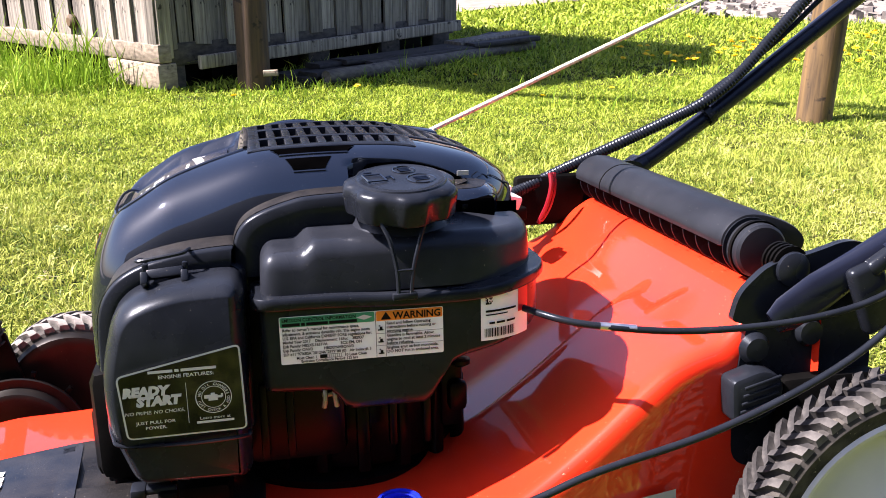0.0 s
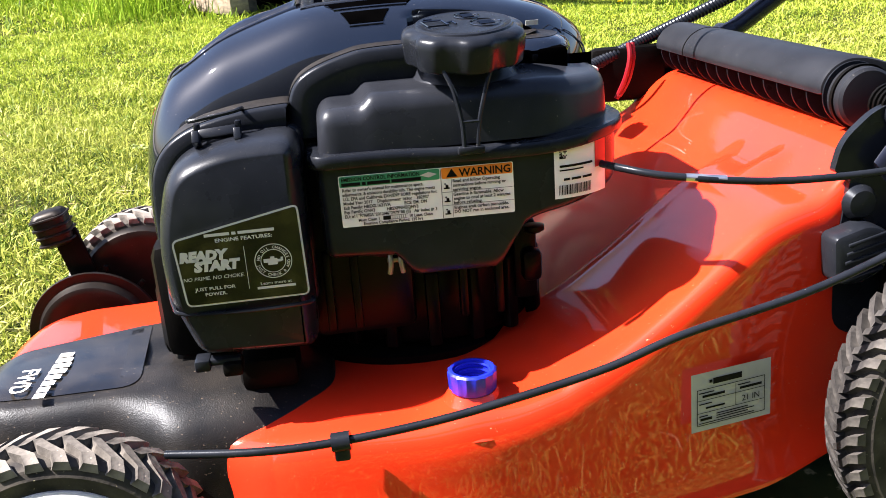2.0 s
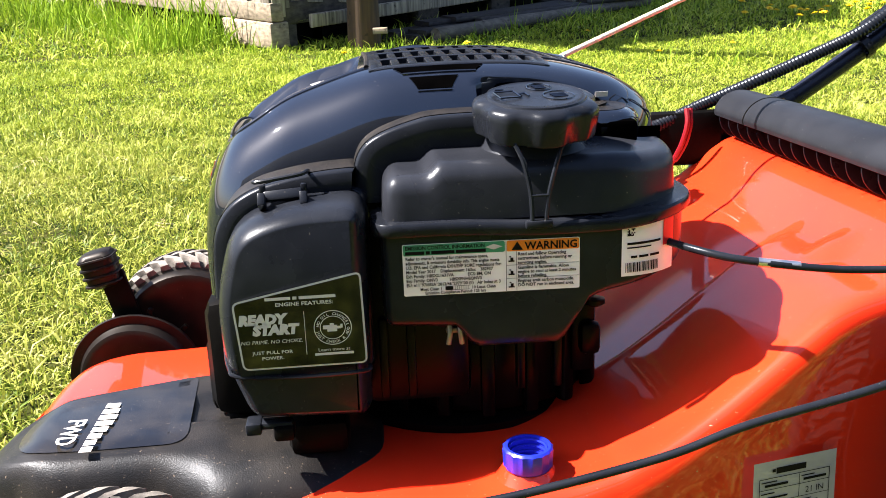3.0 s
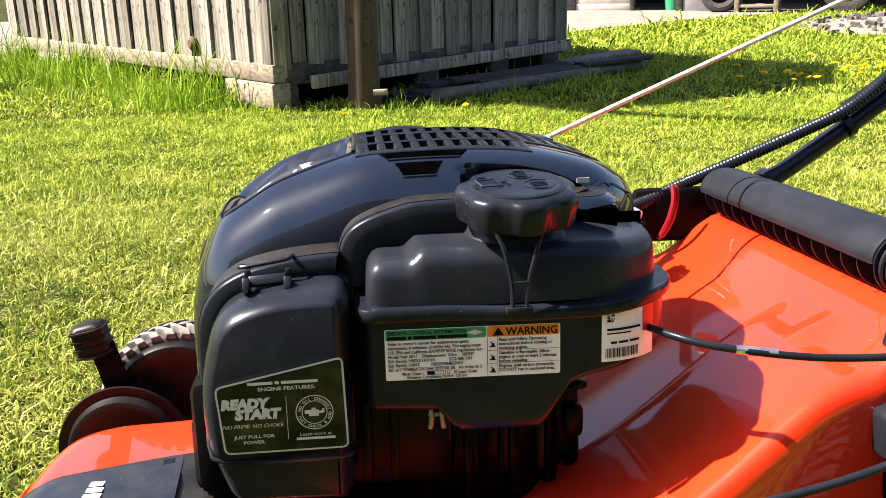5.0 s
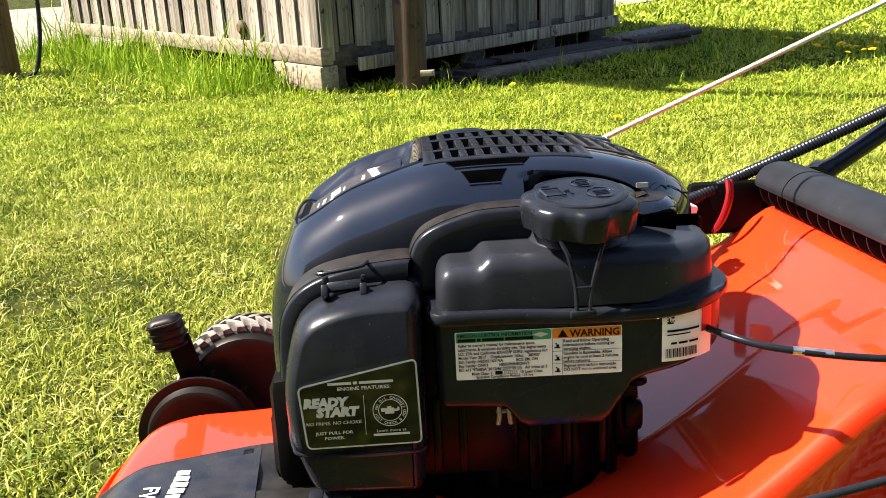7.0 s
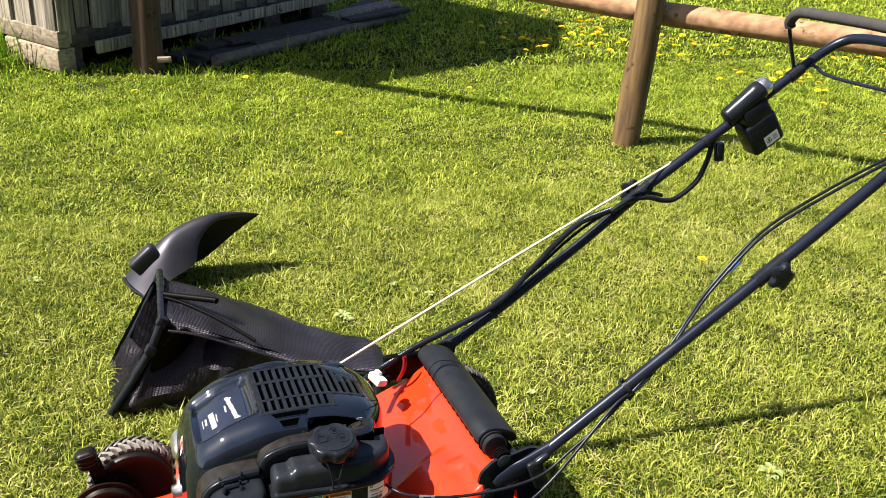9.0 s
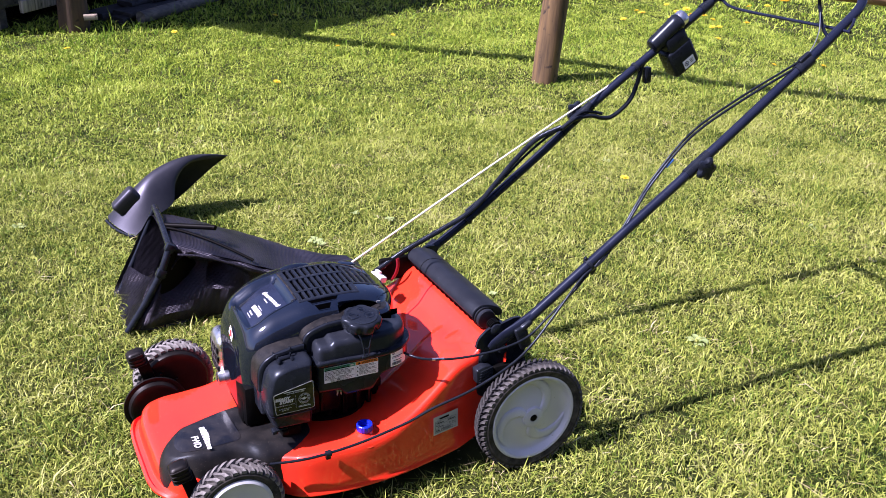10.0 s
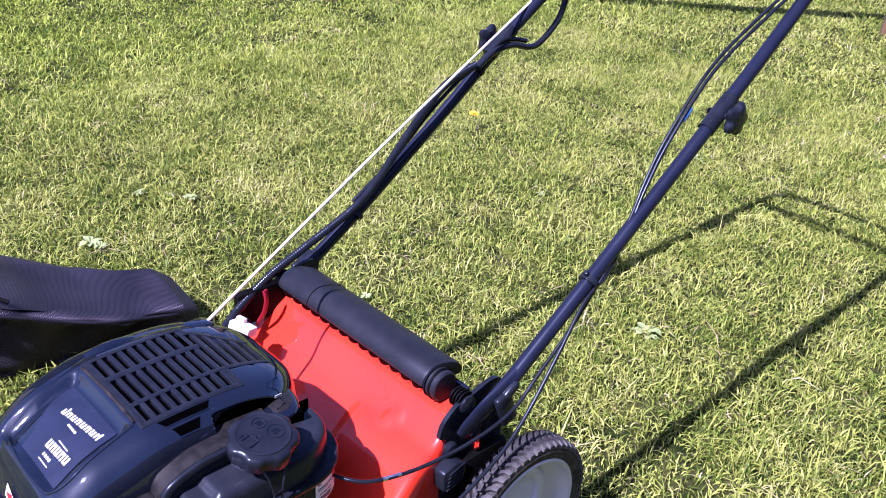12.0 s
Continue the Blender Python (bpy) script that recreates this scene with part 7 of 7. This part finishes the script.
def build_hose():
    ob = thing("hose", "black hose hanging from the fence post", "hose", m=Matrix.Translation((-3.3, 7.3, -0.29)))
    bm = bmesh.new()
    tube(bm, [(0.05, -0.06, 0.9), (0.16, -0.08, 0.75), (0.15, -0.1, 0.4), (0.1, -0.14, 0.12), (0.04, -0.2, 0.03), (-0.08, -0.3, 0.03)], 0.018, 10)
    part("hose_pipe", bm, BLACK, ob)


build_hose()


def build_garage():
    """Low outbuilding across the road: siding, an open bay and a grey door."""
    d = Vector((0.864, -0.504, 0))
    back = Vector((0.504, 0.864, 0))
    m = Matrix(((d.x, back.x, 0, 3.9), (d.y, back.y, 0, 17.4), (0, 0, 1, -0.29), (0, 0, 0, 1)))
    g = thing("garage", "pale sided outbuilding with an open bay across the road", "garage", m=m)
    for x0, x1 in ((-0.2, 0.36), (1.42, 1.5), (2.28, 2.4), (5.9, 6.2)):
        bm = bmesh.new()
        box(bm, ((x0 + x1) / 2, 0.08, 1.2), (x1 - x0, 0.16, 2.4), 0.01)
        part("pier", bm, DARK_WOOD, g)
    for k in range(16):
        bm = bmesh.new()
        box(bm, (0.89, 0.04 + 0.004 * (k % 2), 0.075 + 0.15 * k), (1.05, 0.03, 0.142), 0.004, turn=(6, 0, 0))
        part("siding_board", bm, WHITE_PAINT, g)
    bm = bmesh.new()
    box(bm, (2.68, 0.05, 1.1), (0.55, 0.05, 2.2), 0.008)
    part("door", bm, GREY_PAINT, g, "grey painted door")
    bm = bmesh.new()
    box(bm, (3.0, 3.2, 1.2), (6.4, 0.1, 2.4))
    box(bm, (-0.15, 1.6, 1.2), (0.1, 3.1, 2.4))
    box(bm, (6.15, 1.6, 1.2), (0.1, 3.1, 2.4))
    part("wall", bm, DARK_WOOD, g)
    bm = bmesh.new()
    box(bm, (3.0, 1.5, 2.5), (6.9, 4.0, 0.1), turn=(-8, 0, 0))
    part("roof", bm, DARK_WOOD, g)

    def stand(name, label, category, x, y):
        return thing(name, label, category, m=m @ Matrix.Translation((x, y, 0)))

    for x, r in ((3.12, 0.36), (5.2, 0.42)):
        tyre = stand("tyre", "worn dark tyre leaning at the outbuilding", "tyre", x, -0.25)
        bm = bmesh.new()
        lathe(bm, [(r * 0.58, -0.08), (r * 0.8, -0.11), (r * 0.97, -0.09), (r, 0.0), (r * 0.97, 0.09), (r * 0.8, 0.11), (r * 0.58, 0.08), (r * 0.58, -0.08)], pose(0, 0, r, 80, 0, 0), 32)
        part("casing", bm, RUBBER, tyre)
    bench = stand("workbench", "rough wooden workbench before the outbuilding", "workbench", 3.75, -0.15)
    bm = bmesh.new()
    box(bm, (0, 0, 0.8), (0.75, 0.5, 0.06), 0.006)
    part("top", bm, SILL_WOOD, bench)
    bm = bmesh.new()
    box(bm, (0, 0, 0.12), (0.7, 0.45, 0.05), 0.006)
    part("shelf", bm, SILL_WOOD, bench)
    for x in (-0.33, 0.33):
        for y in (-0.2, 0.2):
            bm = bmesh.new()
            box(bm, (x, y, 0.39), (0.08, 0.08, 0.78), 0.006)
            part("leg", bm, SILL_WOOD, bench)
    tub = stand("tub", "dark green plastic tub", "tub", 2.17, 0.35)
    bm = bmesh.new()
    lathe(bm, [(0.0, 0.0), (0.15, 0.0), (0.19, 0.4), (0.2, 0.4), (0.2, 0.42), (0.18, 0.42)], pose(0, 0, 0), 24)
    part("shell", bm, GREEN, tub)


build_garage()


def build_rubble():
    """A spread of broken stone beyond the lawn."""
    bm = bmesh.new()
    ring = [Vector((8.6 + 2.9 * math.cos(a) * (1 + 0.12 * math.sin(3 * a)), 10.9 + 2.5 * math.sin(a) * (1 + 0.1 * math.cos(2 * a)), -0.275)) for a in [2 * math.pi * k / 40 for k in range(40)]]
    mid = Vector((8.6, 10.9, -0.16))
    loft(bm, [[p + (mid - p) * f + Vector((0, 0, 0.03 * math.sin(math.pi * f))) for p in ring] for f in (0.0, 0.2, 0.4, 0.6, 0.8, 0.97)], cap=(False, True))
    patch = finish("gravel_patch", bm, GRAVEL)
    tagged(patch, "pale patch of gravel beyond the fence", "gravel", kind="structure")
    rnd = random.Random(8)
    bm = bmesh.new()
    for k in range(620):
        a, f = rnd.uniform(0, 2 * math.pi), math.sqrt(rnd.random())
        x, y = 8.6 + 2.9 * f * math.cos(a), 10.9 + 2.5 * f * math.sin(a)
        r = rnd.choice((0.03, 0.05, 0.07, 0.12))
        m = pose(x, y, -0.26 + 0.1 * (1 - f), rnd.uniform(0, 360), rnd.uniform(0, 360), rnd.uniform(0, 360)) @ Matrix.Diagonal((r, r * rnd.uniform(0.5, 0.9), r * rnd.uniform(0.3, 0.6), 1))
        vs = [bm.verts.new(m @ (Vector(p).normalized() * rnd.uniform(0.8, 1.2))) for p in ((1, 1, 1), (1, 1, -1), (1, -1, 1), (1, -1, -1), (-1, 1, 1), (-1, 1, -1), (-1, -1, 1), (-1, -1, -1))]
        for q in ((0, 2, 3, 1), (4, 5, 7, 6), (0, 1, 5, 4), (2, 6, 7, 3), (0, 4, 6, 2), (1, 3, 7, 5)):
            bm.faces.new([vs[i] for i in q])
    tagged(finish("rubble", bm, STONE), "broken grey stones strewn on the gravel", "rubble", kind="stuff")


build_rubble()
build_wall()


# ---- lawn ----
def blades(name, n, region, height, width, lean, mat, label, seed, skip=None, density=None, ztop=1.0):
    """Many bent grass blades in one mesh."""
    rng = np.random.default_rng(seed)
    tufts = max(1, n // 14)
    cx = rng.uniform(region[0], region[1], tufts)
    cy = rng.uniform(region[2], region[3], tufts)
    which = rng.integers(0, tufts, n)
    loose = rng.uniform(0, 1, n) < 0.35
    spread = width * 4.5
    x = np.where(loose, rng.uniform(region[0], region[1], n), cx[which] + rng.normal(0, spread, n))
    y = np.where(loose, rng.uniform(region[2], region[3], n), cy[which] + rng.normal(0, spread, n))
    tall = rng.lognormal(0, 0.42, tufts)[which]
    flat = rng.uniform(0, 1, n) < 0.2
    keep = np.ones(n, bool)
    if density is not None:
        keep &= rng.uniform(0, 1, n) < density(x, y)
    if skip is not None:
        keep &= ~skip(x, y)
    x, y, tall, flat = x[keep], y[keep], tall[keep], flat[keep]
    n = len(x)
    w = 0.6
    g = y - w * np.log1p(np.exp(np.minimum(60, (y - 3.7) / w))) + w * np.log1p(np.exp(np.minimum(60, (-y - 4) / w)))
    r = np.clip((np.hypot(x, y) - 1.0) / 2.5, 0, 1)
    z = -math.tan(radians(BANK)) * g + 0.012 * np.sin(1.3 * x + 0.6) * np.sin(1.1 * y + 0.3) * r * r * (3 - 2 * r) + 0.05 * np.exp(-((x - 2.8) ** 2 + (y - 3.3) ** 2) / 0.9)
    patch = 0.5 + 0.25 * np.sin(2.3 * x + 1.7 * np.sin(1.9 * y)) + 0.25 * np.sin(3.1 * y + 1.3 * np.sin(2.7 * x + 2))
    h = height * rng.lognormal(0, 0.26, n) * (0.72 + 0.5 * patch) * tall
    a = rng.uniform(0, 2 * np.pi, n)
    b = rng.uniform(0, 2 * np.pi, n)
    ln = np.abs(rng.normal(lean, lean * 0.45, n)) + np.where(flat, 1.0, 0.0)
    wd = width * rng.uniform(0.6, 1.3, n)
    sx, sy = np.cos(a) * wd / 2, np.sin(a) * wd / 2
    dx, dy = np.cos(b) * ln * h, np.sin(b) * ln * h
    v = np.empty((n, 4, 3), np.float32)
    up = h * np.where(flat, 0.28, 0.5)
    v[:, 0] = np.c_[x, y, z - 0.004]
    v[:, 1] = np.c_[x + sx + dx * 0.3, y + sy + dy * 0.3, z + up]
    v[:, 2] = np.c_[x + dx, y + dy, z + h * np.clip(1.05 - 0.35 * ln, 0.22, 1.2)]
    v[:, 3] = np.c_[x - sx + dx * 0.3, y - sy + dy * 0.3, z + up]
    base = (np.arange(n) * 4)[:, None]
    loops = np.concatenate([base + [0, 1, 3], base + [3, 1, 2]], 1).astype(np.int32).ravel()
    me = bpy.data.meshes.new(name)
    me.vertices.add(n * 4)
    me.vertices.foreach_set("co", v.ravel())
    me.loops.add(n * 6)
    me.loops.foreach_set("vertex_index", loops)
    me.polygons.add(n * 2)
    me.polygons.foreach_set("loop_start", (np.arange(n * 2) * 3).astype(np.int32))
    me.update(calc_edges=True)
    me.validate()
    me.materials.append(mat)
    return tagged(new(name, me), label, "grass", kind="stuff")


def cover(x, y):
    """How thick the lawn stands: thin and thick patches."""
    p = np.sin(3.7 * x + 1.9 * np.sin(4.3 * y)) * np.sin(4.1 * y + 2.1 * np.sin(3.3 * x + 1)) + 0.6 * np.sin(11 * x + 3 * np.sin(7 * y)) * np.sin(12 * y + 2 * np.sin(9 * x))
    bare = 0.55 * np.exp(-((x + 1.05) ** 2 + (y - 1.15) ** 2) / 0.12)
    q = np.sin(31 * x + 5 * np.sin(17 * y)) * np.sin(29 * y + 5 * np.sin(19 * x))
    return np.clip(0.80 + 0.28 * p + 0.34 * q - bare, 0.10, 1)


def under_things(x, y):
    deck = (np.abs(y) < 0.27) & (x > -0.5) & (x < 0.4)
    bag = (x > -0.3) & (x < 0.3) & (y > 0.84) & (y < 1.0)
    return deck | bag


def on_road(x, y):
    edge = np.interp(x, [-30, -9, -3.9, 0, 2.7, 6, 12, 30], [4, 7.2, 9.3, 10.9, 12.0, 14.2, 17, 22])
    return y > edge - 0.3


def in_shed(x, y):
    u, v = x + 0.67, y - 5.5
    a = -0.609 * u + 0.793 * v
    b = 0.793 * u + 0.609 * v
    return (a > 0.05) & (b > 0.02) & (a < 4.9) & (b < 2.9)


def off_lawn(x, y):
    return on_road(x, y) | in_shed(x, y) | (((x - 8.6) / 2.7) ** 2 + ((y - 10.9) / 2.3) ** 2 < 1)


blades("grass_mown", 740000, (-1.9, 3.6, -0.85, 2.6), 0.0165, 0.0037, 0.8, GRASS, "short mown grass, yellowish green with dry straw bits", 1, under_things, cover)
blades("grass_clippings", 4500, (-1.9, 4.5, -1.0, 3.2), 0.022, 0.0034, 1.8, STRAW, "dry straw-coloured clippings lying in the lawn", 12, under_things)
blades("grass_mown", 80000, (3.6, 5.6, -1.0, 2.6), 0.02, 0.0062, 0.85, GRASS, "short mown grass, yellowish green with dry straw bits", 6)
blades("grass_mown", 380000, (-3.2, 5.6, 2.6, 5.4), 0.019, 0.0050, 0.8, GRASS, "short mown grass, yellowish green with dry straw bits", 2, off_lawn, cover)
blades("grass_mown", 70000, (5.6, 11.0, -1.0, 5.4), 0.034, 0.009, 0.8, GRASS, "short mown grass, yellowish green with dry straw bits", 8)
blades("grass_mown", 110000, (-7.0, 11.0, 5.4, 9.0), 0.040, 0.012, 0.8, GRASS, "short mown grass farther off", 3, off_lawn)
blades("grass_mown", 95000, (-1.0, 12.0, 9.0, 17.0), 0.05, 0.026, 0.8, GRASS, "short mown grass farther off", 9, off_lawn)
blades("grass_mown", 95000, (-5.0, 6.0, -4.75, -0.80), 0.032, 0.0165, 0.9, GRASS, "short mown grass before the unseen added wall", 15, None, cover)
blades("grass_mown", 62000, (-6.0, -1.85, -0.85, 2.65), 0.03, 0.014, 0.8, GRASS, "short mown grass beside the mower", 16)
blades("grass_mown", 50000, (-7.0, -3.15, 2.6, 5.45), 0.03, 0.014, 0.8, GRASS, "short mown grass beside the shed", 17, off_lawn)


def near_shed(x, y):
    u, v = x + 0.67, y - 5.5
    a = -0.609 * u + 0.793 * v
    b = 0.793 * u + 0.609 * v
    d = np.where(b < 0, np.where((a > -0.3), -b, 9), 9)
    e = np.where(a < 0.0, np.where((b > -0.4), -a, 9), 9)
    left = np.exp(-((d - 0.15) / 0.45) ** 2) * (a > -0.1)
    right = np.exp(-((e - 0.75) / 0.28) ** 2) * 0.55 * (b > -0.3)
    off = y - (3.12 - 0.9 * (x - 2.6))
    rail = (0.32 * np.clip((off + 0.1) / 0.5, 0, 1) * np.clip((2.6 - off) / 1.0, 0, 1)) * (x > 1.6) * (0.55 + 0.45 * np.sin(2.1 * x + 1.3 * y) * np.sin(1.7 * y))
    return np.clip(left + right + rail, 0, 1)


blades("grass_long", 110000, (-5.0, 8.0, 0.5, 10.0), 0.064, 0.0065, 0.4, LONG_GRASS, "uncut long grass along the shed and fence", 4, off_lawn, near_shed)


def by_wall(x, y):
    u, v = x + 0.67, y - 5.5
    a = -0.609 * u + 0.793 * v
    d = -(0.793 * u + 0.609 * v)
    return np.where((a > 0.35) & (d > 0), np.exp(-((d - 0.25) / 0.35) ** 2), 0) * (0.6 + 0.4 * np.sin(3 * a))


blades("grass_long", 42000, (-4.6, -0.4, 5.2, 9.6), 0.19, 0.010, 0.35, LONG_GRASS, "tall uncut grass against the shed wall", 14, off_lawn, by_wall)


def build_dandelion():
    d = thing("dandelion", "yellow dandelion flower in the lawn", "flower", "dandelions in the lawn", Matrix.Translation((1.907, 1.302, ground_z(1.907, 1.302))))
    bm = bmesh.new()
    tube(bm, [(0, 0, 0), (0.003, 0.002, 0.035), (0.002, 0.0, 0.07)], 0.0018, 6, 3)
    part("stem", bm, LONG_GRASS, d)
    bm = bmesh.new()
    rnd = random.Random(5)
    for ring, (n, r, up) in enumerate(((14, 0.019, 0.004), (12, 0.014, 0.008), (8, 0.008, 0.011))):
        for k in range(n):
            a = 2 * math.pi * (k + 0.4 * ring) / n + rnd.uniform(-0.1, 0.1)
            c, s = math.cos(a), math.sin(a)
            w = 0.0028
            bm.faces.new([bm.verts.new((0.002 + x, y, 0.069 + z)) for x, y, z in ((-s * w * 0.4, c * w * 0.4, 0), (c * r - s * w, s * r + c * w, up), (c * r * 1.12, s * r * 1.12, up * 0.8), (c * r + s * w, s * r - c * w, up), (s * w * 0.4, -c * w * 0.4, 0))])
    part("flower_head", bm, PETAL, d)
    return d


flower = build_dandelion()
rnd = random.Random(21)
spots = []
while len(spots) < 120:
    cx, cy = rnd.choice(((3.3, 5.8), (3.95, 6.3), (4.5, 6.7), (3.95, 5.6), (4.6, 5.7), (5.1, 6.0), (4.9, 4.4), (6.2, 5.0), (3.5, 6.6), (5.6, 7.1)))
    x, y = rnd.gauss(cx, 0.3), rnd.gauss(cy, 0.3)
    if y > 3.6 - 0.9 * (x - 2.6) + 0.3 and x > 2.7:
        spots.append((x, y))
spots += [(0.58, 5.05), (1.42, 5.35), (2.12, 4.55), (1.6, 4.35), (-0.2, 4.7), (0.9, 3.6), (4.4, 2.9), (4.75, 2.75), (4.95, 3.0), (5.3, 2.6)]
for x, y in spots:
    copy_thing(flower, pose(x, y, ground_z(x, y), rnd.uniform(-15, 15), rnd.uniform(-15, 15), rnd.uniform(0, 360)) @ Matrix.Scale(rnd.uniform(0.9, 1.3) * (1.3 if y > 4.0 and x > 2.7 else 1.0), 4))


def build_weed():
    """A flat rosette of pale leaves."""
    w = thing("weed", "pale green broad-leaved weed in the lawn", "weed", "weeds in the lawn", Matrix.Translation((1.25, 0.0, ground_z(1.25, 0.0))))
    rnd = random.Random(31)
    for k in range(9):
        a = 2 * math.pi * k / 9 + rnd.uniform(-0.25, 0.25)
        ln, up = rnd.uniform(0.03, 0.05), rnd.uniform(0.012, 0.03)
        c, s = math.cos(a), math.sin(a)
        bm = bmesh.new()
        rings = []
        for t, wide, z in ((0.0, 0.002, 0.004), (0.3, 0.007, 0.75), (0.6, 0.010, 1.0), (0.85, 0.007, 0.9), (1.0, 0.001, 0.7)):
            p = Vector((c * ln * t, s * ln * t, up * z))
            o = Vector((-s * wide, c * wide, 0))
            rings.append([p - o, p + Vector((0, 0, -0.002)), p + o])
        loft(bm, rings, closed=False)
        part("leaf", bm, WEED, w)
    return w


weed = build_weed()
for x, y in ((0.3, 3.01), (0.07, 3.06), (-0.44, 2.51), (1.68, 0.74), (1.85, 0.22), (2.4, 0.6), (2.1, 1.7), (1.2, 2.2), (0.7, 2.5), (-0.7, 1.9), (2.9, 1.2), (-1.0, 2.9), (1.6, 3.2)):
    copy_thing(weed, pose(x, y, ground_z(x, y), 0, 0, rnd.uniform(0, 360)) @ Matrix.Scale(rnd.uniform(0.35, 0.75), 4))
for x, y, size in ((0.357, 1.262, 0.85), (0.375, 1.235, 0.5), (0.73, 1.364, 0.6), (0.62, 1.487, 0.5), (0.79, 0.57, 0.45)):
    # taller ones that stand clear of the cut grass
    copy_thing(weed, pose(x, y, ground_z(x, y) + 0.012, rnd.uniform(-8, 8), rnd.uniform(-8, 8), rnd.uniform(0, 360)) @ Matrix.Scale(size, 4))
